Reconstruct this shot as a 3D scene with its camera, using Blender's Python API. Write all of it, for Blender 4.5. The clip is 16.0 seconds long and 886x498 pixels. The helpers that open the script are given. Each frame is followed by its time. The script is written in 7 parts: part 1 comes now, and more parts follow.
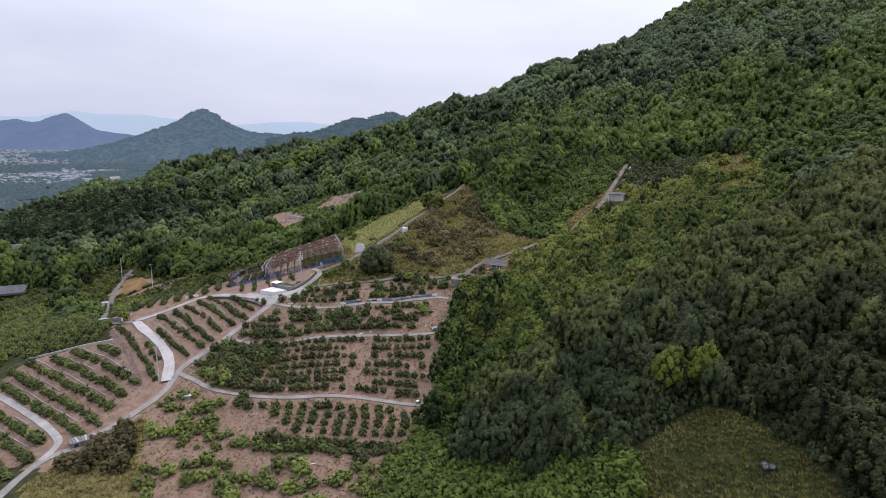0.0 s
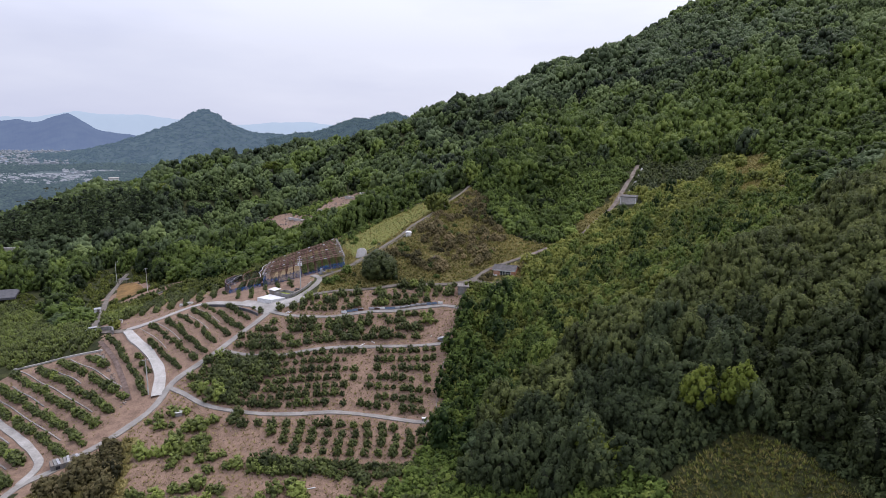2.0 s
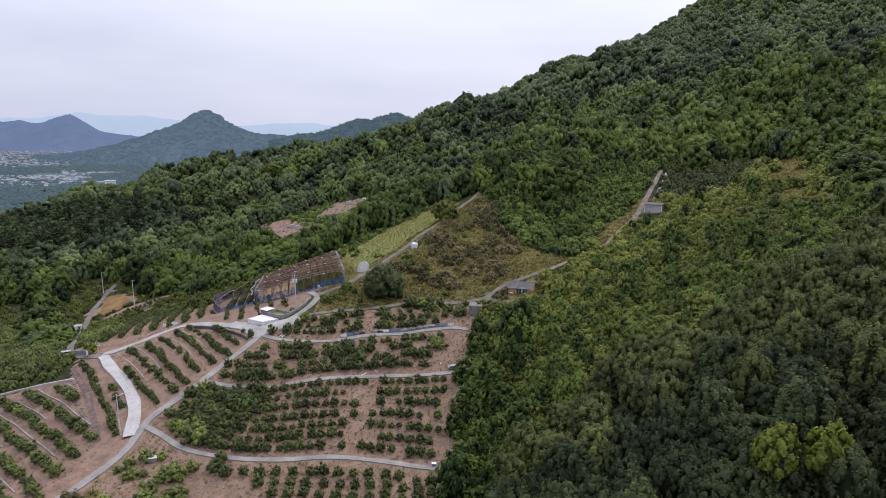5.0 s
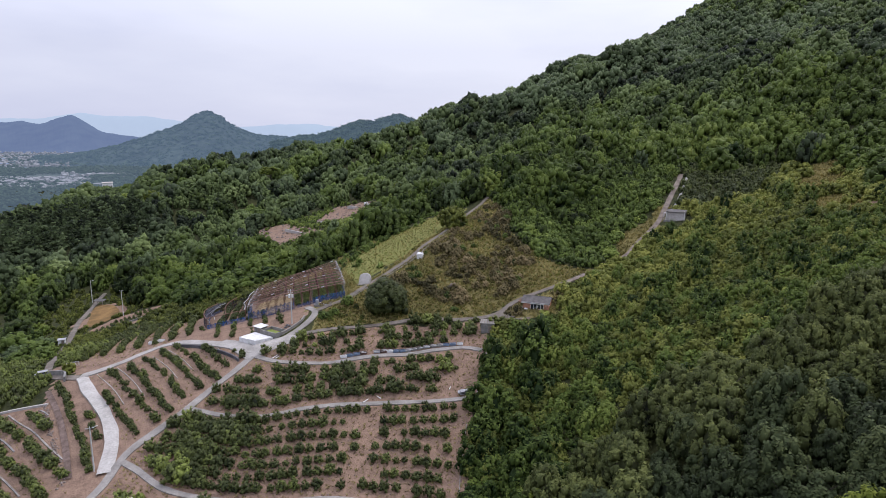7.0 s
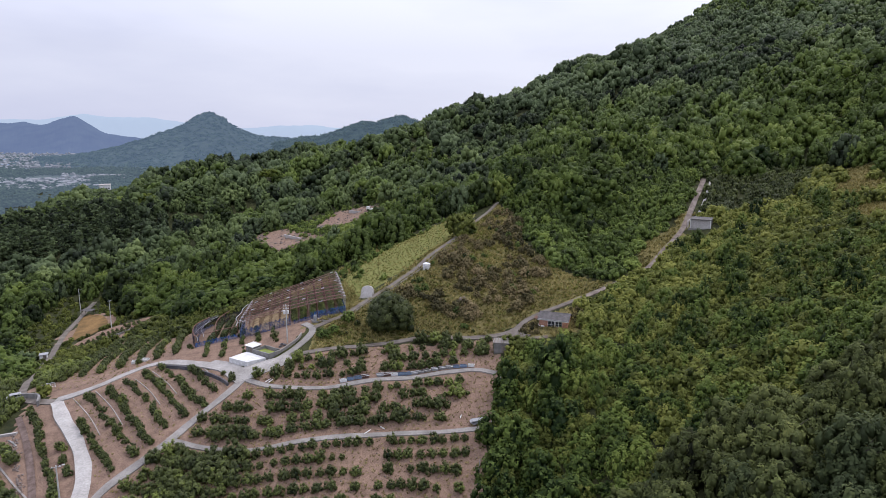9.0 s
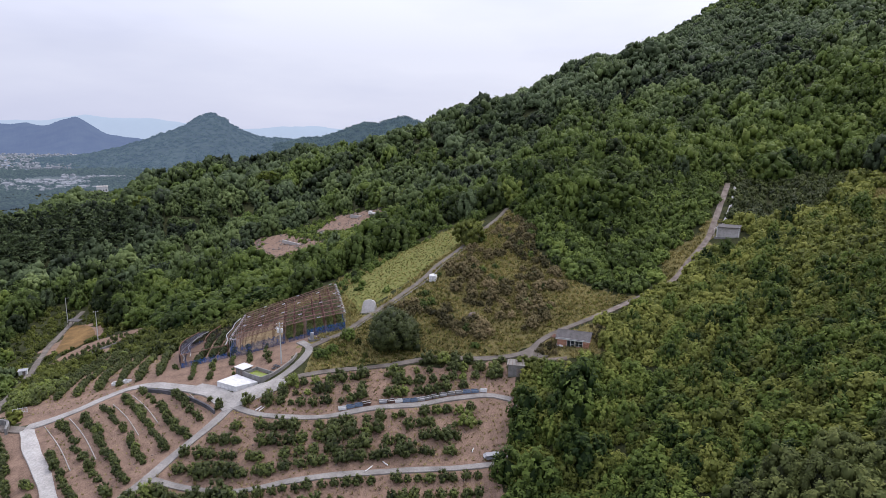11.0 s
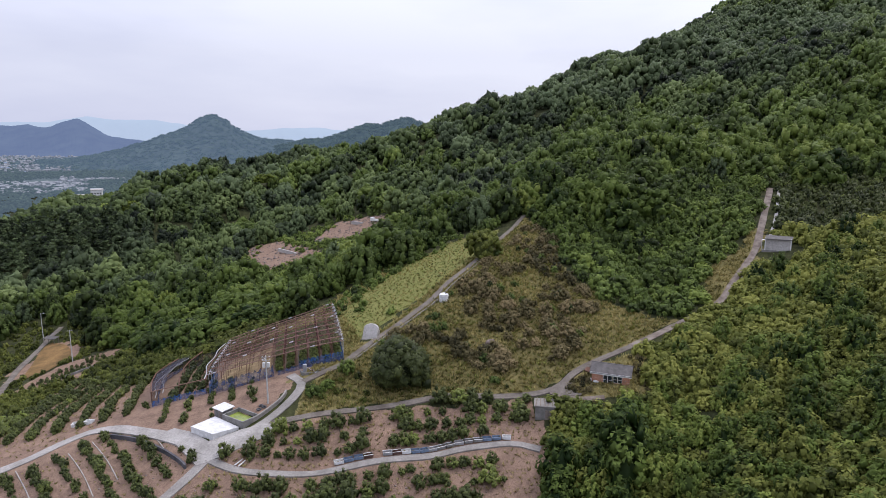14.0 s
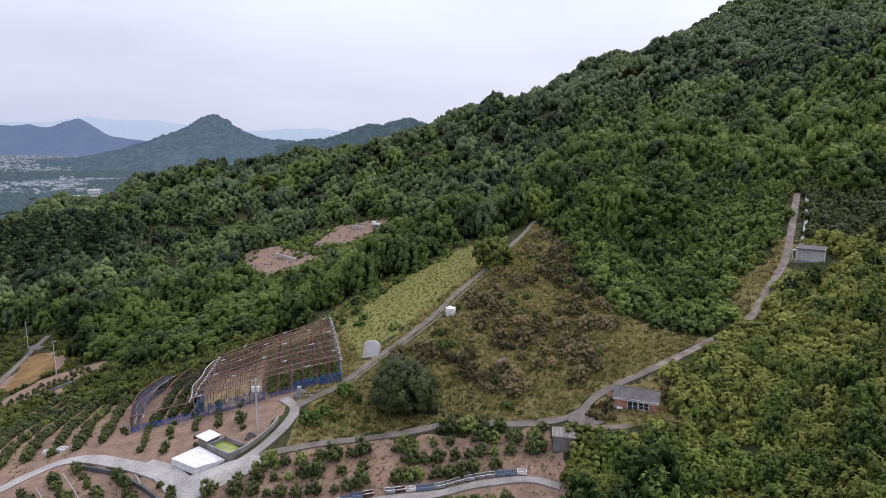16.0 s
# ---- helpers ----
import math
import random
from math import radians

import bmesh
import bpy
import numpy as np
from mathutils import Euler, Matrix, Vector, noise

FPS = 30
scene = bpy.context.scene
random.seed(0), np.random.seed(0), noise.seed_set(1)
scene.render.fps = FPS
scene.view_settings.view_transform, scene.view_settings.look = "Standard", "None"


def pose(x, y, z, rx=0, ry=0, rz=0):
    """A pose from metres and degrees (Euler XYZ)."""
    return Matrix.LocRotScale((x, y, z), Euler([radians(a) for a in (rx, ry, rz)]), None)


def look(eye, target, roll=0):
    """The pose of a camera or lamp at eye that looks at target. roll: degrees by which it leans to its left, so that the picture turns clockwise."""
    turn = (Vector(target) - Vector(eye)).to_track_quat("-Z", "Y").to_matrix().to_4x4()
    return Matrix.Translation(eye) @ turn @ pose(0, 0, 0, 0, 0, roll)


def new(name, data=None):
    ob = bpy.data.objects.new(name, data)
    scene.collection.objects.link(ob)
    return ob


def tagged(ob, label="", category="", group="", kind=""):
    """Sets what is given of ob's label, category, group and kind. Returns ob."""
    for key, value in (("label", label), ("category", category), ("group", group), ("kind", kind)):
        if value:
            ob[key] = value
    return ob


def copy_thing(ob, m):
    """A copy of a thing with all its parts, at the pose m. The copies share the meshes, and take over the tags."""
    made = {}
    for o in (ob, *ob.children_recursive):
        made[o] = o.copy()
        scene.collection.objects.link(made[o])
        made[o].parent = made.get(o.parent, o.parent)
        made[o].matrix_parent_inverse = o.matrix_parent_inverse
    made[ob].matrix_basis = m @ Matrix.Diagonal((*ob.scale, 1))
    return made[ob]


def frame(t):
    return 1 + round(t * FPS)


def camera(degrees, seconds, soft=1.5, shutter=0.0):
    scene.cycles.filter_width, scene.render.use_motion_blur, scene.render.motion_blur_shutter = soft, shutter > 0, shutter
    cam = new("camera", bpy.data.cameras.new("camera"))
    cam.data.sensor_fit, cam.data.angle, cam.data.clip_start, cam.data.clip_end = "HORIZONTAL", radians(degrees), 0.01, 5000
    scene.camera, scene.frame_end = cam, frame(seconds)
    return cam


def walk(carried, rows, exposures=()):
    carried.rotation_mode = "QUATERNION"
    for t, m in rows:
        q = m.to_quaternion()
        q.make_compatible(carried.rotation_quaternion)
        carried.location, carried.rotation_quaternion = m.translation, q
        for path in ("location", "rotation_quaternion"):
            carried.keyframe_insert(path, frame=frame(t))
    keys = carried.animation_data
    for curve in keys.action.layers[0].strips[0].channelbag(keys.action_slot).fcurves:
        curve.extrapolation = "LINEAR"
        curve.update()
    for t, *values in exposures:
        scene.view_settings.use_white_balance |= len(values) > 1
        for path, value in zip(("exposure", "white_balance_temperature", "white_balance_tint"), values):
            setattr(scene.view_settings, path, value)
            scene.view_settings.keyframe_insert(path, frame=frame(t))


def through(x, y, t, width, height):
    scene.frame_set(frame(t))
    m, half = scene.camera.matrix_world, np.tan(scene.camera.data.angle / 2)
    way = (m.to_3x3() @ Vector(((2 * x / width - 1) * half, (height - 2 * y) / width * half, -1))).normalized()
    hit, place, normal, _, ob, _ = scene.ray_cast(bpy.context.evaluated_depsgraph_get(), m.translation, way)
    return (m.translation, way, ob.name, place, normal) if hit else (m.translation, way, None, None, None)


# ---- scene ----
cam = camera(69.9, 16.0, 0.5)
EYE = 70.0
ROWS = [  # seconds, x, y, height against the start, yaw, pitch, roll
    (0.0, 0.00, 0.00, -0.00, -0.00, -10.60, 0.00),
    (0.5, -0.33, 2.18, -0.02, 0.02, -10.59, 0.01),
    (1.0, -0.64, 4.48, -0.06, 0.06, -10.59, 0.01),
    (1.5, -0.97, 7.01, -0.11, 0.10, -10.58, 0.01),
    (2.0, -1.33, 9.78, -0.14, 0.15, -10.58, 0.01),
    (2.5, -1.72, 12.78, -0.14, 0.19, -10.58, 0.02),
    (3.0, -2.07, 15.95, -0.10, 0.24, -10.58, 0.01),
    (3.5, -2.38, 19.23, -0.00, 0.29, -10.58, -0.01),
    (4.0, -2.66, 22.56, 0.14, 0.34, -10.56, -0.04),
    (6.5, -5.00, 40.48, 0.62, 0.52, -10.45, 0.02),
    (7.0, -5.40, 44.07, 0.67, 0.58, -10.42, 0.03),
    (7.5, -5.83, 47.66, 0.72, 0.63, -10.39, 0.05),
    (8.0, -6.29, 51.27, 0.73, 0.68, -10.35, 0.06),
    (8.5, -6.78, 54.86, 0.69, 0.74, -10.32, 0.08),
    (9.0, -7.28, 58.42, 0.63, 0.79, -10.29, 0.10),
    (11.5, -9.47, 75.71, 0.67, 1.02, -10.17, 0.13),
    (12.0, -9.91, 79.26, 0.55, 1.06, -10.14, 0.10),
    (12.5, -10.38, 82.81, 0.45, 1.10, -10.11, 0.09),
    (13.0, -10.87, 86.35, 0.38, 1.13, -10.09, 0.08),
    (13.5, -11.34, 89.86, 0.33, 1.16, -10.08, 0.08),
    (14.0, -11.75, 93.34, 0.29, 1.20, -10.07, 0.07),
    (14.5, -12.15, 96.76, 0.29, 1.25, -10.05, 0.06),
    (15.0, -12.54, 99.90, 0.32, 1.29, -10.03, 0.09),
    (15.5, -12.88, 102.50, 0.31, 1.32, -10.01, 0.15),
    (16.0, -13.18, 104.67, 0.26, 1.34, -9.98, 0.23),
]
walk(cam, [(t, pose(x, y, EYE + z, 0, 0, yaw) @ pose(0, 0, 0, 90 + pitch) @ pose(0, 0, 0, 0, 0, roll)) for t, x, y, z, yaw, pitch, roll in ROWS])

# ---- world and light ----
world = bpy.data.worlds.new("overcast_sky")
scene.world = world
world.use_nodes = True
wn, wl = world.node_tree.nodes, world.node_tree.links
wn.clear()
SUN_EL, SUN_ROT = radians(56), radians(52)
SUN_WAY = Vector((math.sin(SUN_ROT) * math.cos(SUN_EL), math.cos(SUN_ROT) * math.cos(SUN_EL), math.sin(SUN_EL)))
sky = wn.new("ShaderNodeTexSky")
sky.sky_type, sky.sun_disc, sky.sun_elevation, sky.sun_rotation = "NISHITA", False, SUN_EL, SUN_ROT
sky.air_density, sky.dust_density = 1.0, 3.0
dim = wn.new("ShaderNodeMix")
dim.data_type, dim.blend_type, dim.inputs[0].default_value = "RGBA", "MULTIPLY", 1.0
wl.new(sky.outputs[0], dim.inputs[6])
dim.inputs[7].default_value = (0.09, 0.09, 0.09, 1)
co = wn.new("ShaderNodeTexCoord")
stretch = wn.new("ShaderNodeMapping")
stretch.inputs["Scale"].default_value = (1.0, 1.0, 4.0)
cloud = wn.new("ShaderNodeTexNoise")
cloud.inputs["Scale"].default_value, cloud.inputs["Detail"].default_value = 1.6, 5.0
cramp = wn.new("ShaderNodeValToRGB")
cramp.color_ramp.elements[0].position, cramp.color_ramp.elements[0].color = 0.35, (0.645, 0.68, 0.90, 1)
cramp.color_ramp.elements[1].position, cramp.color_ramp.elements[1].color = 0.65, (0.835, 0.86, 1.04, 1)
wl.new(co.outputs["Generated"], stretch.inputs[0])
wl.new(stretch.outputs[0], cloud.inputs[0])
wl.new(cloud.outputs[0], cramp.inputs[0])
over = wn.new("ShaderNodeMix")
over.data_type, over.inputs[0].default_value = "RGBA", 0.88
wl.new(dim.outputs[2], over.inputs[6])
wl.new(cramp.outputs[0], over.inputs[7])
back = wn.new("ShaderNodeBackground")
back.inputs["Strength"].default_value = 1.0
# an overcast sky is brighter overhead than at its rim
zen = wn.new("ShaderNodeSeparateXYZ")
wl.new(co.outputs["Generated"], zen.inputs[0])
zramp = wn.new("ShaderNodeValToRGB")
zramp.color_ramp.elements[0].position, zramp.color_ramp.elements[0].color = 0.12, (1.0, 1.0, 1.0, 1)
zramp.color_ramp.elements[1].position, zramp.color_ramp.elements[1].color = 1.0, (2.7, 2.7, 2.72, 1)
wl.new(zen.outputs[2], zramp.inputs[0])
dome = wn.new("ShaderNodeMix")
dome.data_type, dome.blend_type, dome.inputs[0].default_value = "RGBA", "MULTIPLY", 1.0
wl.new(over.outputs[2], dome.inputs[6])
wl.new(zramp.outputs[0], dome.inputs[7])
# and brighter where the veiled sun stands
toward = wn.new("ShaderNodeVectorMath")
toward.operation, toward.inputs[1].default_value = "DOT_PRODUCT", SUN_WAY
wl.new(co.outputs["Generated"], toward.inputs[0])
gramp = wn.new("ShaderNodeValToRGB")
gramp.color_ramp.elements[0].position, gramp.color_ramp.elements[0].color = 0.15, (1.0, 1.0, 1.0, 1)
gramp.color_ramp.elements[1].position, gramp.color_ramp.elements[1].color = 1.0, (1.16, 1.15, 1.10, 1)
wl.new(toward.outputs["Value"], gramp.inputs[0])
veil = wn.new("ShaderNodeMix")
veil.data_type, veil.blend_type, veil.inputs[0].default_value = "RGBA", "MULTIPLY", 1.0
wl.new(dome.outputs[2], veil.inputs[6])
wl.new(gramp.outputs[0], veil.inputs[7])
wl.new(veil.outputs[2], back.inputs[0])
wo = wn.new("ShaderNodeOutputWorld")
wl.new(back.outputs[0], wo.inputs[0])

sun = new("sun", bpy.data.lights.new("sun", "SUN"))
sun.data.energy, sun.data.angle, sun.data.color = 1.5, radians(22), (1.0, 0.95, 0.87)
sun.matrix_world = look(SUN_WAY * 300, (0, 0, 0))


# ---- materials ----
def node_mat(name, rough=0.8, spec=0.3):
    m = bpy.data.materials.new(name)
    m.use_nodes = True
    b = m.node_tree.nodes["Principled BSDF"]
    b.inputs["Roughness"].default_value = rough
    b.inputs["Specular IOR Level"].default_value = spec
    return m, m.node_tree.nodes, m.node_tree.links, b


def ramp_node(n, stops):
    r = n.new("ShaderNodeValToRGB")
    e = r.color_ramp.elements
    while len(e) < len(stops):
        e.new(0.5)
    for k, (p, c) in enumerate(stops):
        e[k].position, e[k].color = p, (*c, 1)
    return r


def noise_node(n, l, scale, detail=4.0, rough=0.55, space="Object"):
    c = n.new("ShaderNodeTexCoord")
    t = n.new("ShaderNodeTexNoise")
    t.inputs["Scale"].default_value, t.inputs["Detail"].default_value, t.inputs["Roughness"].default_value = scale, detail, rough
    l.new(c.outputs[space], t.inputs["Vector"])
    return t


def blend(n, l, fac, a, b, mode="MIX"):
    m = n.new("ShaderNodeMix")
    m.data_type, m.blend_type, m.clamp_factor = "RGBA", mode, True
    for sock, v in ((m.inputs[0], fac), (m.inputs[6], a), (m.inputs[7], b)):
        if hasattr(v, "links") or hasattr(v, "is_linked"):
            l.new(v, sock)
        elif isinstance(v, (int, float)):
            sock.default_value = v
        else:
            sock.default_value = (*v, 1)
    return m.outputs[2]


def add_bump(n, l, b, height, strength=0.4, distance=0.1):
    k = n.new("ShaderNodeBump")
    k.inputs["Strength"].default_value, k.inputs["Distance"].default_value = strength, distance
    l.new(height, k.inputs["Height"])
    l.new(k.outputs[0], b.inputs["Normal"])


def plain_mat(name, dark, light, scale=3.0, rough=0.8, spec=0.3, bump=0.3, metal=0.0):
    """Two tones in broad stains with a finer grain over them."""
    m, n, l, b = node_mat(name, rough, spec)
    big, fine = noise_node(n, l, scale, 5.0), noise_node(n, l, scale * 9, 3.0)
    r = ramp_node(n, [(0.3, dark), (0.7, light)])
    l.new(big.outputs[0], r.inputs[0])
    g = ramp_node(n, [(0.3, (0.75, 0.75, 0.75)), (0.7, (1.1, 1.1, 1.1))])
    l.new(fine.outputs[0], g.inputs[0])
    l.new(blend(n, l, 1.0, r.outputs[0], g.outputs[0], "MULTIPLY"), b.inputs["Base Color"])
    b.inputs["Metallic"].default_value = metal
    if bump:
        add_bump(n, l, b, fine.outputs[0], bump, 0.05)
    return m


def leaf_mat(name, stops, spec=0.12, rough=0.6, through=0.3):
    """Leaves: tone from the tint stored leaf by leaf, shifted tree by tree."""
    m, n, l, b = node_mat(name, rough, spec)
    a = n.new("ShaderNodeAttribute")
    a.attribute_name = "tint"
    info = n.new("ShaderNodeObjectInfo")
    mix = n.new("ShaderNodeMath")
    mix.operation, mix.inputs[1].default_value = "MULTIPLY_ADD", 0.3
    l.new(info.outputs["Random"], mix.inputs[0])
    l.new(a.outputs["Fac"], mix.inputs[2])
    off = n.new("ShaderNodeMath")
    off.operation, off.inputs[1].default_value = "SUBTRACT", 0.15
    l.new(mix.outputs[0], off.inputs[0])
    r = ramp_node(n, stops)
    l.new(off.outputs[0], r.inputs[0])
    l.new(r.outputs[0], b.inputs["Base Color"])
    t = n.new("ShaderNodeBsdfTranslucent")
    l.new(r.outputs[0], t.inputs[0])
    s = n.new("ShaderNodeMixShader")
    s.inputs[0].default_value = through
    o = n["Material Output"]
    l.new(b.outputs[0], s.inputs[1])
    l.new(t.outputs[0], s.inputs[2])
    l.new(s.outputs[0], o.inputs[0])
    return m


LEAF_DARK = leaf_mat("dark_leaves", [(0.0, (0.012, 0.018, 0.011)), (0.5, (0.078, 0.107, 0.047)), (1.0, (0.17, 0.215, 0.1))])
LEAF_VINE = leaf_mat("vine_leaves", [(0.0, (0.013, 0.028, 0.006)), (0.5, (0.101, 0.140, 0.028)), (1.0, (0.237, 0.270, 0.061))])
# darker copy of the olive leaves: light fall-off put into the colour
LEAF_SHADE = leaf_mat("light_falloff_leaves", [(0.0, (0.005, 0.008, 0.003)), (0.5, (0.037, 0.048, 0.017)), (1.0, (0.102, 0.115, 0.039))])
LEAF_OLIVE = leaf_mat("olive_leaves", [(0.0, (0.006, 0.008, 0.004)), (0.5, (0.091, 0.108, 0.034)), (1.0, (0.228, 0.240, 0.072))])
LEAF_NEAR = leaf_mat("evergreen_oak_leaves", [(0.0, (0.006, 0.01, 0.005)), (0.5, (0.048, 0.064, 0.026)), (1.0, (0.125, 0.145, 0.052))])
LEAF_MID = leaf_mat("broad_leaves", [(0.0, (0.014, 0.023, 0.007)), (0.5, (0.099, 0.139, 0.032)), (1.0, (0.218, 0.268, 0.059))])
# bluer than the broad leaves: a little haze put into the base colour
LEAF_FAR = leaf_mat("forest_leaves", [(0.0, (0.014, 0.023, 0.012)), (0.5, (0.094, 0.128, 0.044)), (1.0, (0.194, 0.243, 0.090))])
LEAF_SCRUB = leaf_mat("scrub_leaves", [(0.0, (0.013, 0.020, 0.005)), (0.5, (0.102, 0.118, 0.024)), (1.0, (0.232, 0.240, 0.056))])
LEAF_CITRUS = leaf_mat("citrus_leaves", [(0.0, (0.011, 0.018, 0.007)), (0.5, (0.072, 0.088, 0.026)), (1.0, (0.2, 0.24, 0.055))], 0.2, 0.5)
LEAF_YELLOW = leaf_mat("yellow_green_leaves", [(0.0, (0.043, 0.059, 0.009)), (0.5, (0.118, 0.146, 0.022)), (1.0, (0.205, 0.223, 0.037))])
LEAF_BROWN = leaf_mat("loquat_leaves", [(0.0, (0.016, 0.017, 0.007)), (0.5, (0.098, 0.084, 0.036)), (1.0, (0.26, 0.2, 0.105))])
GRASS = leaf_mat("grass_blades", [(0.0, (0.041, 0.045, 0.015)), (0.5, (0.195, 0.165, 0.057)), (1.0, (0.366, 0.307, 0.130))], 0.1, 0.8)
BARK = plain_mat("bark", (0.037, 0.031, 0.025), (0.087, 0.074, 0.062), 4.0)


def ground_mat():
    m, n, l, b = node_mat("ground_cover", 0.95, 0.1)
    a = n.new("ShaderNodeAttribute")
    a.attribute_name = "cover"
    sep = n.new("ShaderNodeSeparateColor")
    l.new(a.outputs["Color"], sep.inputs[0])
    big, mid, fine = noise_node(n, l, 0.05, 5), noise_node(n, l, 0.45, 6, 0.65), noise_node(n, l, 3.5, 5, 0.7)

    def tone(src, d, c, lo=0.35, hi=0.65):
        r = ramp_node(n, [(lo, d), (hi, c)])
        l.new(src.outputs[0], r.inputs[0])
        return r.outputs[0]
    wild = tone(mid, (0.014, 0.018, 0.008), (0.050, 0.052, 0.020))
    soil = blend(n, l, 0.5, tone(mid, (0.110, 0.072, 0.053), (0.274, 0.181, 0.132)), tone(fine, (0.084, 0.057, 0.043), (0.254, 0.173, 0.128)))
    dry = blend(n, l, 0.5, tone(mid, (0.072, 0.073, 0.024), (0.195, 0.155, 0.066)), tone(fine, (0.066, 0.066, 0.022), (0.215, 0.172, 0.078)))
    lawn = blend(n, l, 0.5, tone(mid, (0.100, 0.118, 0.030), (0.185, 0.175, 0.058)), tone(fine, (0.070, 0.088, 0.022), (0.205, 0.185, 0.072)))

    def mask(ch):
        # ragged rim: the stored share pushed about by noise
        add = n.new("ShaderNodeMath")
        add.operation = "ADD"
        l.new(sep.outputs[ch], add.inputs[0])
        l.new(mid.outputs[0], add.inputs[1])
        r = ramp_node(n, [(0.92, (0, 0, 0)), (1.08, (1, 1, 1))])
        l.new(add.outputs[0], r.inputs[0])
        return r.outputs[0]
    c = blend(n, l, mask(0), wild, soil)
    c = blend(n, l, mask(1), c, dry)
    c = blend(n, l, mask(2), c, lawn)
    l.new(c, b.inputs["Base Color"])
    add_bump(n, l, b, fine.outputs[0], 0.6, 0.25)
    return m


GROUND = ground_mat()
OLDROAD = plain_mat("worn_track_concrete", (0.092, 0.076, 0.063), (0.178, 0.155, 0.135), 0.35, 0.9, 0.2, 0.3)
TRACK = plain_mat("earthy_worn_track", (0.10, 0.077, 0.064), (0.225, 0.19, 0.165), 0.6, 0.95, 0.1, 0.4)
CONCRETE = plain_mat("weathered_concrete", (0.155, 0.142, 0.129), (0.264, 0.244, 0.224), 0.35, 0.85, 0.3, 0.2)
LIGHTCON = plain_mat("light_concrete", (0.211, 0.195, 0.178), (0.330, 0.310, 0.290), 0.3, 0.85, 0.3, 0.2)
PALE = plain_mat("pale_concrete", (0.290, 0.271, 0.251), (0.396, 0.376, 0.356), 0.3, 0.85, 0.3, 0.2)
WHITE = plain_mat("white_concrete", (0.510, 0.501, 0.493), (0.629, 0.620, 0.612), 0.15, 0.8, 0.3, 0.1)


# ---- the lie of the land ----
XS = [-420.0, -250.0, -150.0, -85.0, -40.0, 0.0, 45.0, 110.0, 200.0, 480.0]
YS = [20.0, 100.0, 150.0, 200.0, 250.0, 310.0, 410.0, 560.0, 780.0, 1100.0]
HEIGHTS = [
    [-24.7, -23.3, -22.5, -22.6, -20.9, -16.5, -7.9, 20.8, 53.9, 150.4],
    [-31.5, -21.2, -12.2, -2.8, -6.4, -4.1, 20.4, 46.7, 72.4, 164.6],
    [-33.7, -19.5, -8.9, 3.3, 4.9, 2.1, 28.1, 52.6, 80.7, 173.5],
    [-32.7, -17.5, -1.7, 14.0, 20.5, 18.4, 29.0, 53.6, 84.1, 180.8],
    [-29.0, -14.7, -3.2, 12.2, 27.8, 36.3, 36.8, 54.7, 87.6, 184.4],
    [-25.0, -7.7, -1.9, 16.0, 30.5, 43.5, 60.6, 63.4, 99.7, 187.7],
    [-22.5, 9.5, 13.5, 25.5, 41.5, 53.2, 65.5, 84.9, 114.8, 197.8],
    [-23.1, 27.4, 47.9, 54.1, 71.5, 85.2, 95.3, 123.0, 129.7, 222.9],
    [-25.1, 8.1, 30.5, 41.6, 59.4, 72.4, 83.9, 115.1, 155.5, 267.1],
    [-23.6, -17.6, 1.4, 24.7, 45.6, 67.6, 94.0, 129.0, 170.0, 306.0],
]


def hermite(nodes, v):
    """Weights of a smooth curve through unevenly spaced nodes, straight beyond its ends."""
    i = np.clip(np.searchsorted(nodes, v) - 1, 0, len(nodes) - 2)
    h = nodes[i + 1] - nodes[i]
    t = np.clip((v - nodes[i]) / h, -0.4, 1.4)
    c = np.clip(t, 0, 1)
    w = np.zeros((len(v), len(nodes)))
    r = np.arange(len(v))
    w[r, i] += 2 * c**3 - 3 * c**2 + 1
    w[r, i + 1] += 3 * c**2 - 2 * c**3

    def slope(k, s):
        a, b = np.clip(k - 1, 0, len(nodes) - 1), np.clip(k + 1, 0, len(nodes) - 1)
        d = nodes[b] - nodes[a]
        w[r, b] += s / d
        w[r, a] -= s / d
    slope(i, (c**3 - 2 * c**2 + c) * h)
    slope(i + 1, (c**3 - c**2) * h)
    slope(np.where(t < 0, i, i + 1), np.where(t < 0, t * h, np.where(t > 1, (t - 1) * h, 0)))
    return w


AX, AY, AH = np.array(XS), np.array(YS), np.array(HEIGHTS)
PLAIN = -22.0


def step01(v, a, b):
    t = np.clip((v - a) / (b - a), 0, 1)
    return t * t * (3 - 2 * t)


def ground(x, y):
    """Height of the land, for arrays."""
    x, y = np.atleast_1d(np.asarray(x, float)), np.atleast_1d(np.asarray(y, float))
    z = np.einsum("ni,ij,nj->n", hermite(AY, y), AH, hermite(AX, x))
    z += 0.35 * np.sin(x * 0.21 + 1.3 * np.sin(y * 0.13)) * np.sin(y * 0.17 + 0.7)
    z += step01(y, 390, 470) * (4.2 * np.sin(y / 19 + 1.4 * np.sin(x / 47) - x / 90) + 2.0 * np.sin(x / 17 + y / 41))
    keep = step01(x, -520, -380) * (1 - step01(x, 600, 1500)) * (1 - step01(y, 1050, 1500)) * step01(y, -500, -80)
    return PLAIN + (z - PLAIN) * keep


def gz(x, y):
    return float(ground(x, y)[0])


def inside(poly, x, y):
    x, y = np.asarray(x, float), np.asarray(y, float)
    r = np.zeros(x.shape, bool)
    for (x1, y1), (x2, y2) in zip(poly, poly[1:] + poly[:1]):
        c = (y1 > y) != (y2 > y)
        r ^= c & (x < (x2 - x1) * (y - y1) / (y2 - y1 + 1e-12) + x1)
    return r


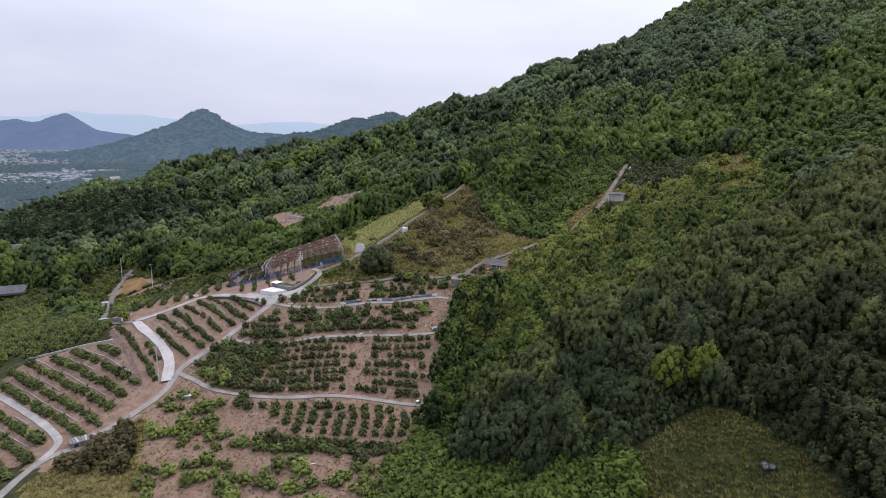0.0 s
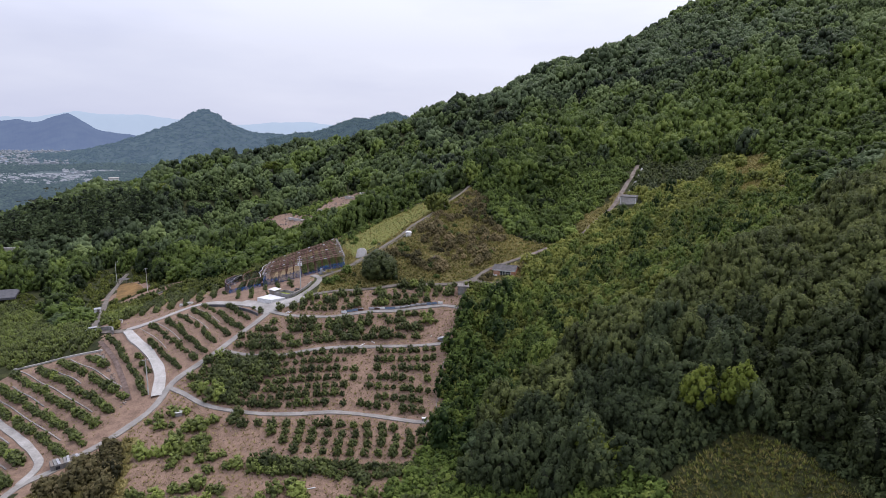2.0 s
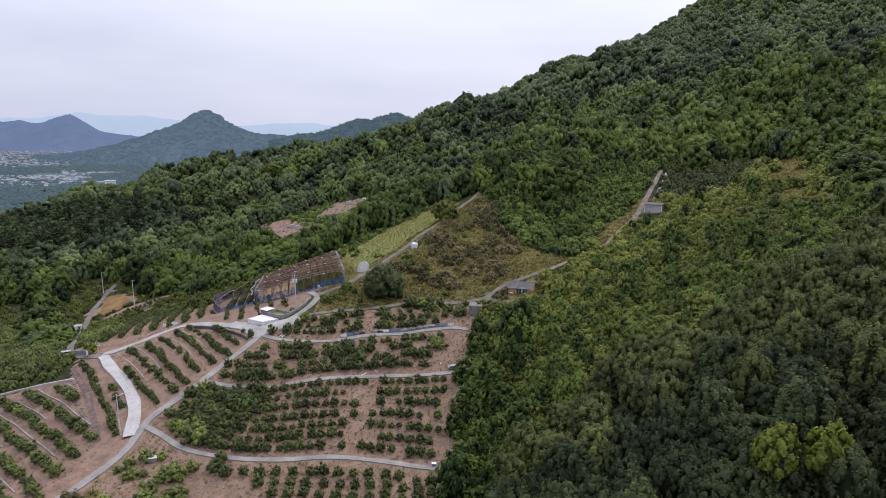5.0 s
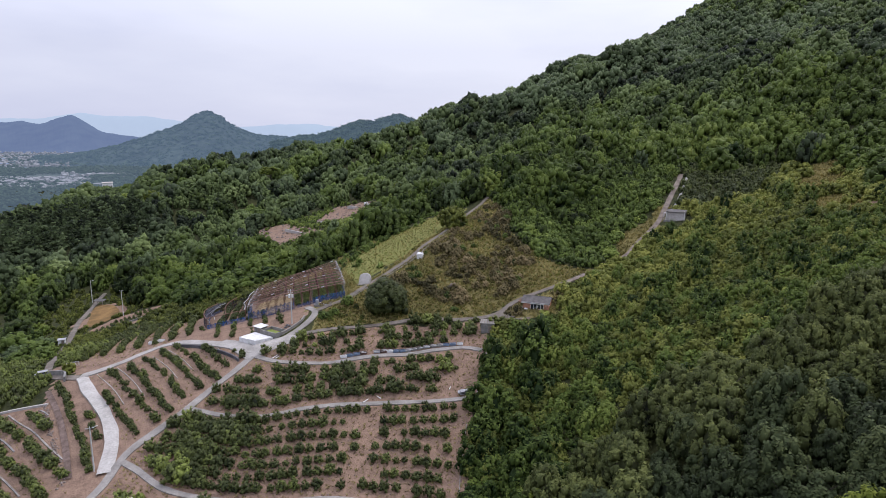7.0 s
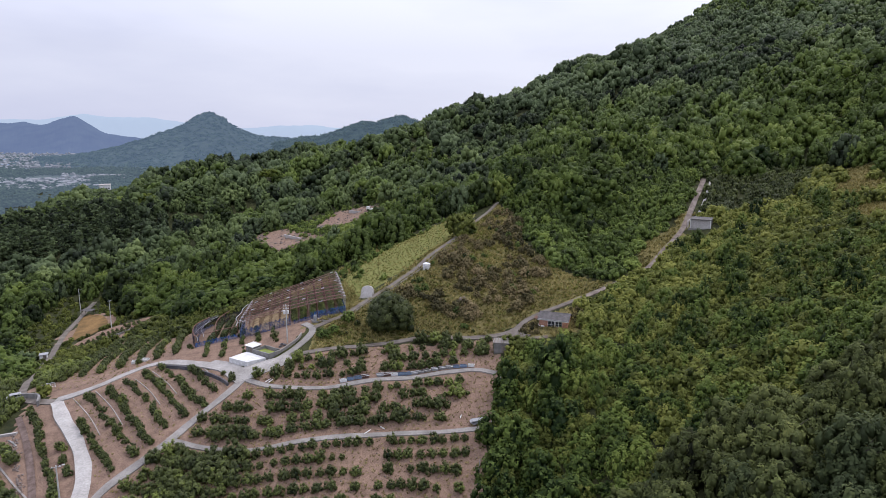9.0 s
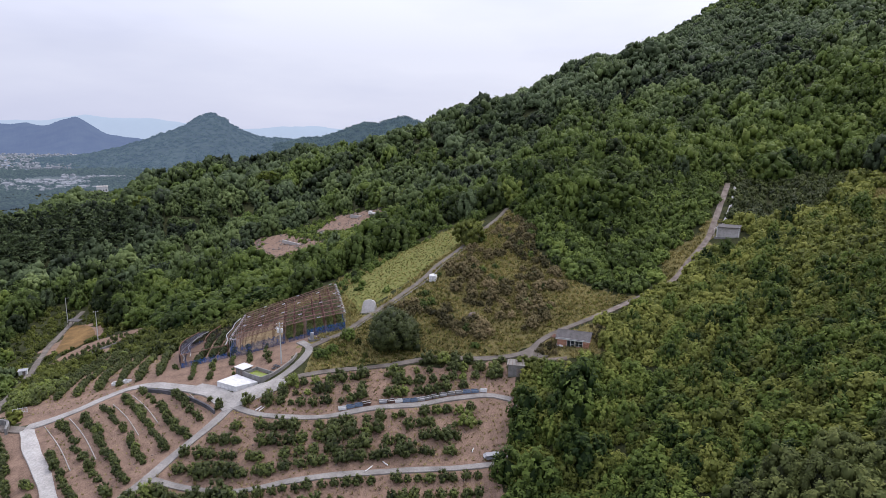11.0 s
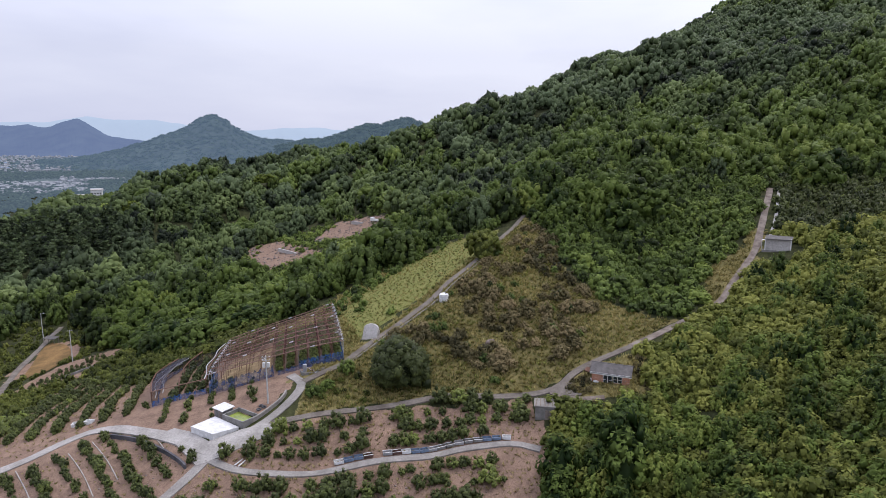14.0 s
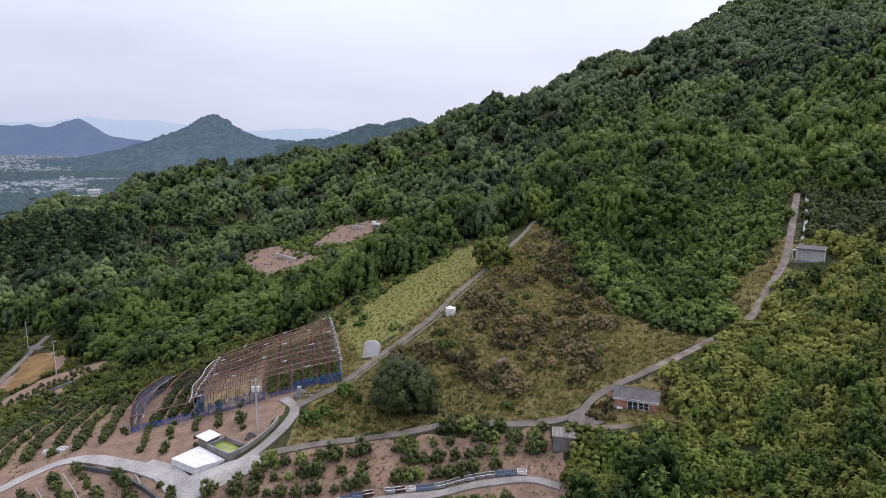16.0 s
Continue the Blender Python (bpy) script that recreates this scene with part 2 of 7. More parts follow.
def near_line(line, x, y):
    """Distance from a bent line in plan."""
    d = np.full(np.shape(x), 1e9)
    for (x1, y1), (x2, y2) in zip(line, line[1:]):
        ux, uy = x2 - x1, y2 - y1
        t = np.clip(((x - x1) * ux + (y - y1) * uy) / (ux * ux + uy * uy + 1e-9), 0, 1)
        d = np.minimum(d, np.hypot(x - x1 - t * ux, y - y1 - t * uy))
    return d


def smooth_line(pts, step=1.5):
    """A rounded line through a few plan points."""
    p = np.array(pts, float)
    p = np.vstack([2 * p[0] - p[1], p, 2 * p[-1] - p[-2]])
    out = []
    for k in range(1, len(p) - 2):
        n = max(2, int(np.hypot(*(p[k + 1] - p[k])) / step))
        t = np.linspace(0, 1, n, endpoint=False)[:, None]
        a, b, c, d = p[k - 1], p[k], p[k + 1], p[k + 2]
        out.append(0.5 * (2 * b + (c - a) * t + (2 * a - 5 * b + 4 * c - d) * t**2 + (3 * b - a - 3 * c + d) * t**3))
    return np.vstack(out + [p[-2:-1]])


# ---- plan ----
ROADS = {  # name: (half width, material, points)
    "road_1": (0.9, CONCRETE, [(-87, 112), (-86, 124), (-82, 129), (-79, 135), (-74, 143), (-71, 152), (-70, 161), (-66, 167), (-62, 173), (-58, 181), (-54, 188), (-51, 193.5), (-47, 197.4), (-44, 201.5), (-42, 206), (-41.8, 210), (-45, 214)]),
    "road_2": (1.35, PALE, [(-72, 156), (-75, 165), (-81, 174), (-90, 184), (-97, 193)]),
    "road_3": (1.0, OLDROAD, [(-98, 193.4), (-106.1, 197), (-111.7, 202.7), (-117.7, 212.1), (-124.1, 224.9), (-132.4, 242.9), (-140.8, 260.3), (-150.7, 281.6), (-157.7, 302.1), (-162.8, 324.1)]),
    "road_4": (1.15, LIGHTCON, [(-98, 194.2), (-92.7, 194.9), (-88, 197), (-84.6, 201), (-81, 203.4), (-76, 202.9), (-70, 200.6), (-62, 197.0), (-57, 193.8), (-53, 191.8)]),
    "road_5": (0.6, CONCRETE, [(-70, 159), (-66, 156.5), (-58, 151), (-49, 149), (-37, 149), (-26, 151), (-15, 152.5), (-5, 151)]),
    "road_6": (0.55, CONCRETE, [(-63, 173), (-55, 171), (-45, 170), (-36, 172), (-27, 175), (-17, 178), (-7, 179.5), (-1, 180)]),
    "road_7": (0.6, CONCRETE, [(-53, 190), (-46, 187), (-36, 187), (-27, 190), (-17, 193), (-10, 196), (-2, 197), (3, 195)]),
    "road_8": (0.7, OLDROAD, [(-46.5, 197.8), (-39.7, 199.6), (-31.8, 201.8), (-21.5, 205.0), (-12.6, 207.6), (-2.2, 208.4), (5, 208.8), (8.6, 210), (11.3, 212.5), (15.2, 214.9), (19.1, 216.8), (24.7, 219.7)]),
    "road_11": (0.85, TRACK, [(24.5, 219.6), (34.9, 225.6), (44.5, 230.6), (50, 235.8), (57.9, 246), (64.5, 254), (69.2, 262), (75.1, 272.5), (82, 285)]),
    "road_12": (0.55, TRACK, [(6.5, 208.6), (9.0, 206.8), (11.7, 205.4), (15.9, 204.9)]),
    "road_9": (0.75, OLDROAD, [(-41.6, 210.5), (-37.8, 214.1), (-35.1, 216.4), (-32.8, 220.7), (-28.9, 226.9), (-24, 232.3), (-20.5, 237.2), (-16.8, 242.8), (-7.5, 259), (-1.1, 271), (9.7, 294.5)]),
    "road_10": (0.9, LIGHTCON, [(-123, 164), (-103, 148), (-90, 136), (-86, 131), (-86, 125)]),
}
LINES = {k: smooth_line(v[2]) for k, v in ROADS.items()}
QUARRY = [(-112, 396), (-98, 394), (-78, 366), (-66, 343), (-68, 333), (-84, 336), (-94, 352), (-108, 378)]
QUARRY2 = [(-77, 371), (-70, 398), (-53, 386), (-37, 364), (-34, 346), (-51, 347), (-62, 356)]
CLEARED = [(-114, 398), (-96, 398), (-70, 402), (-50, 390), (-34, 368), (-27, 330), (-46, 320), (-54, 326), (-56, 304), (-78, 304), (-96, 330), (-110, 372)]
ROADSIDE = [(-180, 330), (-158, 326), (-122, 288), (-98, 266), (-95, 240), (-104, 216), (-124, 222), (-172, 290)]
SOIL = [
    [(-60, 108), (-73, 141), (-71, 158), (-53, 190), (-47, 197), (-28, 202.5), (2, 207.5), (5, 196), (1, 180), (-3, 152), (-6, 137), (-14, 122), (-20, 108)],
    [(-98, 193), (-80, 203), (-57, 194), (-53, 190), (-70, 160), (-75, 165), (-84, 177)],
    [(-107, 199), (-98, 190), (-78, 164), (-73, 156), (-79, 150), (-99, 180)],
    [(-125, 183), (-98, 182), (-74, 152), (-83, 128), (-95, 122), (-130, 150)],
    [(-112, 205), (-97, 194), (-80, 203), (-58, 197), (-46, 203), (-43.5, 212), (-35, 218), (-41, 241), (-64, 233), (-72, 240), (-80, 240), (-84, 232), (-97, 240), (-116, 258)],
    [(-121, 224), (-112, 214), (-104, 240), (-116, 258), (-106, 270), (-120, 283), (-138, 281), (-133, 250)],
    [(-148, 270), (-139, 276), (-136, 296), (-158, 312)],
    [(116, 259), (122, 254), (113, 230), (105, 204), (97, 208), (105, 234)],
    [(-102, 193), (-93, 196.5), (-70, 160), (-70, 152), (-76, 152), (-82, 166)],
    [(-80, 153), (-70, 159), (-64, 150), (-80, 121), (-89, 122), (-86, 136)],
    QUARRY,
    QUARRY2,
]
DRY = [
    [(-40, 200.5), (-16, 207.5), (5, 209.5), (12, 214), (26, 221.5), (36, 228), (24, 236), (16, 248), (14, 268), (10, 292), (0, 275), (-29, 229), (-34.5, 219), (-41, 207)],
    [(8, 207.5), (11, 203.5), (16, 205), (25, 203), (26, 217), (14, 214)],
    [(100, 205), (112, 225), (126, 262), (116, 268), (104, 245), (96, 215)],
    [(-45, 211), (-34, 217), (-32, 225), (-40, 244), (-44, 244), (-37, 221)],
    [(-86, 240), (-80, 240.5), (-64, 238), (-41, 243), (-29, 273), (-35, 277), (-48, 251), (-86, 247)],
    [(-84, 117), (-74, 139), (-70, 140), (-58, 106), (-80, 104)],
    [(49, 246), (54, 252), (61, 255), (67, 263), (71, 262), (66, 254.5), (59.5, 245.5), (53, 237), (47, 231.5), (44, 233)],
]
LAWN = [[(-41, 243), (-34, 225), (-8, 261), (2, 285), (-12, 290), (-30, 272)]]
FIELD = [(30, 84), (30, 99), (37, 103.5), (46, 104.5), (52, 97), (56, 86), (58, 64), (30, 64)]
DENSE = [(-205, 296), (-128, 224), (-109, 201), (-101, 184), (-124, 184), (-150, 186), (-180, 220)]


# ---- ground sheet ----
def axis(parts):
    return np.unique(np.concatenate([np.arange(a, b, s) for a, b, s in parts] + [[parts[-1][1]]]))


gx = axis([(-4600, -600, 160), (-600, -210, 15), (-210, -130, 4), (-130, 20, 1.5), (20, 140, 3), (140, 600, 15), (600, 4600, 200)])
gy = axis([(-1500, -100, 100), (-100, 70, 10), (70, 105, 4), (105, 270, 1.5), (270, 420, 5), (420, 1200, 15), (1200, 4800, 120)])
MX, MY = np.meshgrid(gx, gy)
fx, fy = MX.ravel(), MY.ravel()
fz = ground(fx, fy)
me = bpy.data.meshes.new("ground")
nx = len(gx)
quad = (np.arange(len(gy) - 1)[:, None] * nx + np.arange(nx - 1)[None, :]).ravel()
me.from_pydata(np.column_stack([fx, fy, fz]).tolist(), [], np.column_stack([quad, quad + 1, quad + nx + 1, quad + nx]).tolist())
cover = np.zeros((len(fx), 4))
cover[:, 3] = 1
for k, group in enumerate((SOIL, DRY, LAWN)):
    for poly in group:
        cover[inside(poly, fx, fy), k] = 1
me.color_attributes.new("cover", "FLOAT_COLOR", "POINT").data.foreach_set("color", cover.ravel())
me.polygons.foreach_set("use_smooth", [True] * len(me.polygons))
me.materials.append(GROUND)
tagged(new("ground", me), "hillside soil, dry grass and forest floor above a flat plain", "ground", kind="structure")


def mesh_ob(name, verts, faces, mat, parent=None, smooth=False):
    me = bpy.data.meshes.new(name)
    me.from_pydata([tuple(v) for v in verts], [], [tuple(f) for f in faces])
    me.update()
    if mat:
        me.materials.append(mat)
    if smooth:
        me.polygons.foreach_set("use_smooth", [True] * len(me.polygons))
    ob = new(name, me)
    ob.parent = parent
    return ob


def ribbon(name, line, half, mat, top=0.12, deep=0.9):
    """A paved strip with real edges, laid over the land."""
    p = np.asarray(line, float)
    d = np.gradient(p, axis=0)
    d /= np.linalg.norm(d, axis=1)[:, None] + 1e-9
    nrm = np.column_stack([-d[:, 1], d[:, 0]])
    wob = half * (1 + 0.06 * np.sin(np.arange(len(p)) * 0.9) + 0.05 * np.sin(np.arange(len(p)) * 0.37))
    l, r = p + nrm * wob[:, None], p - nrm * wob[:, None]
    zc = np.maximum.reduce([ground(*p.T), ground(*l.T) - 0.15, ground(*r.T) - 0.15])
    zc = np.convolve(np.pad(zc, 2, mode="edge"), np.ones(5) / 5, "valid") + top
    v, f = [], []
    # narrow tracks lean with the slope
    lean = 0.75 if half < 1.3 else 0.3
    mid = ground(*p.T) + top
    zc = zc * (1 - lean) + mid * lean
    zl, zr = (zc * (1 - lean) + (ground(*q.T) + top) * lean for q in (l, r))
    for k in range(len(p)):
        v += [(*l[k], zl[k] - deep), (*l[k], zl[k]), (*p[k], max(zc[k], (zl[k] + zr[k]) / 2) + 0.03), (*r[k], zr[k]), (*r[k], zr[k] - deep)]
    for k in range(len(p) - 1):
        a, b = k * 5, k * 5 + 5
        f += [(a + j, a + j + 1, b + j + 1, b + j) for j in range(4)]
    return mesh_ob(name, v, f, mat)


for name, (half, mat, pts) in ROADS.items():
    tagged(ribbon(name, LINES[name], half, mat, 0.12 + 0.01 * len(name)), "narrow concrete farm road across the orchard slope", "road", kind="structure")


# ---- foliage ----
def ico():
    bm = bmesh.new()
    bmesh.ops.create_icosphere(bm, subdivisions=1, radius=1.0)
    v = np.array([x.co for x in bm.verts])
    f = np.array([[q.index for q in t.verts] for t in bm.faces])
    bm.free()
    return v, f


ICO_V, ICO_F = ico()
OCT_V = np.array([(1, 0, 0), (0, 1, 0), (-1, 0, 0), (0, -1, 0), (0, 0, 1), (0, 0, -1)], float)
OCT_F = np.array([(0, 1, 4), (1, 2, 4), (2, 3, 4), (3, 0, 4), (1, 0, 5), (2, 1, 5), (3, 2, 5), (0, 3, 5)])


def crown(seed, r, h, base, lobes, tufts, leaves, size, tuft=0.5, cone=0.0, flat=0.85):
    """Arrays of a crown: a dome of uneven lobes, each a core tinted dark as inner shade under tufts of leaves. Gives
    corners, triangles and tints.
    """
    g = np.random.default_rng(seed)
    k = np.arange(lobes)
    el = np.clip((k + 0.5) / lobes + g.normal(size=lobes) * 0.08, 0.02, 0.98)
    ang = k * 2.4 + g.normal(size=lobes) * 0.35
    lr = r * g.uniform(0.32, 0.50, lobes) * (1 - 0.55 * cone * el)
    out = np.sqrt(np.clip(1 - el**2, 0, 1)) * (1 - cone * el)
    rad = np.clip(r - lr, 0.05, None) * out * g.uniform(0.85, 1.05, lobes)
    c = np.column_stack([rad * np.cos(ang), rad * np.sin(ang), base + lr * 0.7 + el * (h - base - lr * 1.6)])
    lt = g.uniform(-0.08, 0.08, lobes)
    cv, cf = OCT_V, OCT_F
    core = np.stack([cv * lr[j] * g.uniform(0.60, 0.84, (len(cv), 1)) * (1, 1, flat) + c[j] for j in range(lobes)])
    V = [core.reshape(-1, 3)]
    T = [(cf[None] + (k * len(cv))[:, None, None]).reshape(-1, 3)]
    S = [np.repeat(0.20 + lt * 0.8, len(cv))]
    n = lobes * len(cv)
    which = np.repeat(k, tufts)
    d = g.normal(size=(len(which), 3))
    d[:, 2] = d[:, 2] * 0.8 + 0.4
    d /= np.linalg.norm(d, axis=1)[:, None]
    mid = c[which] + d * (lr[which] * g.uniform(0.78, 1.0, len(which)))[:, None] * (1, 1, flat)
    tt = g.normal(size=len(which)) * 0.1
    own = np.repeat(np.arange(len(which)), leaves)
    m = len(own)
    e = g.normal(size=(m, 3)) * 0.55 + d[own] * 0.9 + (0, 0, 0.45)
    e /= np.linalg.norm(e, axis=1)[:, None]
    p = mid[own] + e * (tuft * g.uniform(0.6, 1.1, m))[:, None]
    nrm = e + g.normal(size=(m, 3)) * 0.2
    nrm /= np.linalg.norm(nrm, axis=1)[:, None]
    u = np.cross(nrm, g.normal(size=(m, 3)))
    u /= np.linalg.norm(u, axis=1)[:, None] + 1e-9
    v = np.cross(nrm, u)
    s = (size * g.uniform(0.6, 1.35, m))[:, None]
    blade = np.stack([p - u * s * 0.45 + v * s * 0.34, p - u * s * 0.45 - v * s * 0.34, p + u * s * 0.65 - nrm * s * 0.12], 1).reshape(-1, 3)
    V.append(blade), T.append(n + np.arange(m * 3).reshape(-1, 3))
    # upward leaves on lobe tops are tinted lighter, as if lit from above
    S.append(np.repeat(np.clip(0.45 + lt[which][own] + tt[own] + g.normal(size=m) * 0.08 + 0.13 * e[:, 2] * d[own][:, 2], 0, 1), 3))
    return np.vstack(V), np.vstack(T), np.concatenate(S)


def ball(level):
    bm = bmesh.new()
    bmesh.ops.create_icosphere(bm, subdivisions=level, radius=1.0)
    v = np.array([x.co for x in bm.verts])
    f = np.array([[q.index for q in t.verts] for t in bm.faces])
    bm.free()
    return v, f


BALLS = {k: ball(k) for k in (1, 2)}


def dome(seed, r, h, base, puffs, leaves, size, puff=0.2, level=1, low=-0.3, lumps=7, fill=0.7):
    """Arrays of a full crown: an inner core tinted dark as shade between the leaves, and round it many small puffs of
    leaves on a lumpy dome. puff: their size against the crown's.
    """
    g = np.random.default_rng(seed)
    k = np.arange(puffs)
    z = low + (1 - low) * (k + 0.5) / puffs + g.normal(size=puffs) * 0.03
    z = np.clip(z, low, 0.99)
    a = k * 2.39996 + g.normal(size=puffs) * 0.2
    way = np.column_stack([np.sqrt(1 - z**2) * np.cos(a), np.sqrt(1 - z**2) * np.sin(a), z])
    # a few great limbs push the dome out into lumps
    limb = g.normal(size=(lumps, 3)) + (0, 0, 0.4)
    limb /= np.linalg.norm(limb, axis=1)[:, None]

    def swell(u):
        return 0.74 + 0.30 * np.exp(-5.5 * (1 - (u @ limb.T).max(1)))
    half = np.array([r, r, (h - base) / (1 - low * 0.8)])
    mid = np.array([0, 0, h - half[2]])
    pr = puff * g.uniform(0.7, 1.35, puffs)
    c = way * (swell(way) - pr * 0.5 + g.normal(size=puffs) * 0.05)[:, None]
    V0, F0 = BALLS[level]
    P = V0 * ((swell(V0) - puff * 1.1) * g.uniform(0.88, 1.05, len(V0)))[:, None]
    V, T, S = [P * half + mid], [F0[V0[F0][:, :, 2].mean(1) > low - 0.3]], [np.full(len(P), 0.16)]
    n = len(P)
    # each puff's core, tinted darker as shade within, is turned its own way
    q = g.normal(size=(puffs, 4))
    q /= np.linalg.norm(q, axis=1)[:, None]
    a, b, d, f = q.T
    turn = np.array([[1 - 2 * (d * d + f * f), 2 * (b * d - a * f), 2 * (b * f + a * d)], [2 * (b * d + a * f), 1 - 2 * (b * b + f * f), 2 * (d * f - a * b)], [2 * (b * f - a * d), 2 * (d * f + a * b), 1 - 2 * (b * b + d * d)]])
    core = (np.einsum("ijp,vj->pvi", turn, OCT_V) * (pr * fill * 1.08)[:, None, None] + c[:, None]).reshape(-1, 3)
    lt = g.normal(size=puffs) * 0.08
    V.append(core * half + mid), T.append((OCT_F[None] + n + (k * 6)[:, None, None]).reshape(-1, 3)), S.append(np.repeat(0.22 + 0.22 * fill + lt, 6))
    n += len(core)
    own = np.repeat(k, leaves)
    e = g.normal(size=(len(own), 3)) * 0.75 + way[own] * 0.55 + (0, 0, 0.55)
    e /= np.linalg.norm(e, axis=1)[:, None]
    p = (c[own] + e * (pr[own] * g.uniform(0.65, 1.02, len(own)))[:, None]) * half + mid
    e = e * 0.8 + way[own] * 0.35 + (0, 0, 0.1) + g.normal(size=e.shape) * 0.2
    e /= np.linalg.norm(e, axis=1)[:, None]
    t = np.cross(e, g.normal(size=e.shape))
    t /= np.linalg.norm(t, axis=1)[:, None] + 1e-9
    b = np.cross(e, t)
    s = (size * g.uniform(0.6, 1.35, len(p)))[:, None]
    V.append(np.stack([p - t * s * 0.5 + b * s * 0.38, p - t * s * 0.5 - b * s * 0.38, p + t * s * 0.62 - e * s * 0.1], 1).reshape(-1, 3))
    T.append(n + np.arange(len(p) * 3).reshape(-1, 3))
    S.append(np.repeat(np.clip(0.48 + lt[own] + g.normal(size=len(p)) * 0.055, 0, 1), 3))
    return np.vstack(V), np.vstack(T), np.concatenate(S)


def tri_mesh(name, V, T, S, mat):
    me = bpy.data.meshes.new(name)
    me.vertices.add(len(V))
    me.vertices.foreach_set("co", np.ascontiguousarray(V, dtype=np.float32).ravel())
    me.loops.add(len(T) * 3)
    me.loops.foreach_set("vertex_index", np.ascontiguousarray(T, dtype=np.int32).ravel())
    me.polygons.add(len(T))
    me.polygons.foreach_set("loop_start", np.arange(0, len(T) * 3, 3, dtype=np.int32))
    me.update(calc_edges=True)
    me.attributes.new("tint", "FLOAT", "POINT").data.foreach_set("value", np.ascontiguousarray(S, dtype=np.float32))
    me.materials.append(mat)
    return me


def scatter(name, protos, spots, mat, label, category, seed=1):
    """One joined growth of many plants: spots are rows of x, y, z, width, height factor, tint shift."""
    g = np.random.default_rng(seed)
    spots = np.asarray(spots, float)
    pick = g.integers(0, len(protos), len(spots))
    turn = g.uniform(0, 2 * np.pi, len(spots))
    VV, TT, SS, n = [], [], [], 0
    for k, (V, T, S) in enumerate(protos):
        q, a = spots[pick == k], turn[pick == k]
        if not len(q):
            continue
        c, s = np.cos(a)[:, None], np.sin(a)[:, None]
        X = (V[None, :, 0] * c - V[None, :, 1] * s) * q[:, 3:4] + q[:, 0:1]
        Y = (V[None, :, 0] * s + V[None, :, 1] * c) * q[:, 3:4] + q[:, 1:2]
        Z = V[None, :, 2] * q[:, 4:5] + q[:, 2:3]
        VV.append(np.stack([X, Y, Z], -1).reshape(-1, 3))
        TT.append((T[None] + (n + np.arange(len(q)) * len(V))[:, None, None]).reshape(-1, 3))
        SS.append(np.clip(S[None] + q[:, 5:6], 0, 1).ravel())
        n += len(q) * len(V)
    ob = new(name, tri_mesh(name, np.vstack(VV), np.vstack(TT), np.concatenate(SS), mat))
    return tagged(ob, label, category, kind="stuff")


def jitter_grid(x0, x1, y0, y1, step, seed, loose=0.42):
    g = np.random.default_rng(seed)
    X, Y = np.meshgrid(np.arange(x0, x1, step), np.arange(y0, y1, step))
    X = X + (np.arange(X.shape[0]) % 2)[:, None] * step / 2
    X, Y = X + g.uniform(-loose, loose, X.shape) * step, Y + g.uniform(-loose, loose, X.shape) * step
    return X.ravel(), Y.ravel()


def off_roads(x, y, gap):
    ok = np.ones(len(x), bool)
    for k, line in LINES.items():
        ok &= near_line(line[::3].tolist() + [line[-1].tolist()], x, y) > ROADS[k][0] + gap
    return ok


def patchy(x, y, s, k=0.0):
    """Slow drift over the plan, about -1 to 1."""
    return np.sin(x / s + 1.7 * np.sin(y / s * 0.7 + k)) * np.cos(y / s * 0.83 + 1.1 * np.sin(x / s * 0.6 + k))


# ---- planting ----
def rows_between(lo, hi, fracs, spacing, seed, gap=0.08, wobble=0.14):
    """Plants in rows that run between two plan lines."""
    g = np.random.default_rng(seed)
    a, b = smooth_line(lo, 0.5), smooth_line(hi, 0.5)
    out = []
    for f in fracs:
        n = 400
        s = np.linspace(0, 1, n)
        A = np.column_stack([np.interp(s, np.linspace(0, 1, len(a)), a[:, k]) for k in (0, 1)])
        B = np.column_stack([np.interp(s, np.linspace(0, 1, len(b)), b[:, k]) for k in (0, 1)])
        L = A * (1 - f) + B * f
        d = np.concatenate([[0], np.cumsum(np.hypot(*np.diff(L, axis=0).T))])
        at = np.arange(spacing * g.uniform(0.2, 0.8), d[-1], spacing)
        at = at + g.normal(size=len(at)) * wobble
        at = at[g.uniform(size=len(at)) > gap]
        out.append(np.column_stack([np.interp(at, d, L[:, 0]), np.interp(at, d, L[:, 1])]) + g.normal(size=(len(at), 2)) * 0.12)
    return np.vstack(out)


citrus = []  # x, y, width, height, tint


def plant(xy, size, seed, tall=1.0, tint=0.0, vary=0.18, bright=0.06):
    g = np.random.default_rng(seed)
    for x, y in xy:
        w = size * max(0.5, 1 + g.normal() * vary)
        citrus.append((x, y, w, w * tall * g.uniform(0.85, 1.15), tint + g.normal() * 0.07 + (g.uniform(0.2, 0.45) if g.uniform() < bright else 0)))


R5 = [(-58, 151), (-49, 149), (-37, 149), (-26, 151), (-15, 152.5), (-6, 151)]
R6 = [(-62, 171), (-52, 170.5), (-45, 170), (-36, 172), (-27, 175), (-17, 178), (-4, 179.5)]
R7 = [(-52, 188), (-46, 187), (-36, 187), (-27, 190), (-17, 193), (-10, 196), (-1, 197)]
R8 = [(-44, 198.5), (-38, 200), (-28, 203), (-16, 206.5), (-4, 208), (3, 208)]
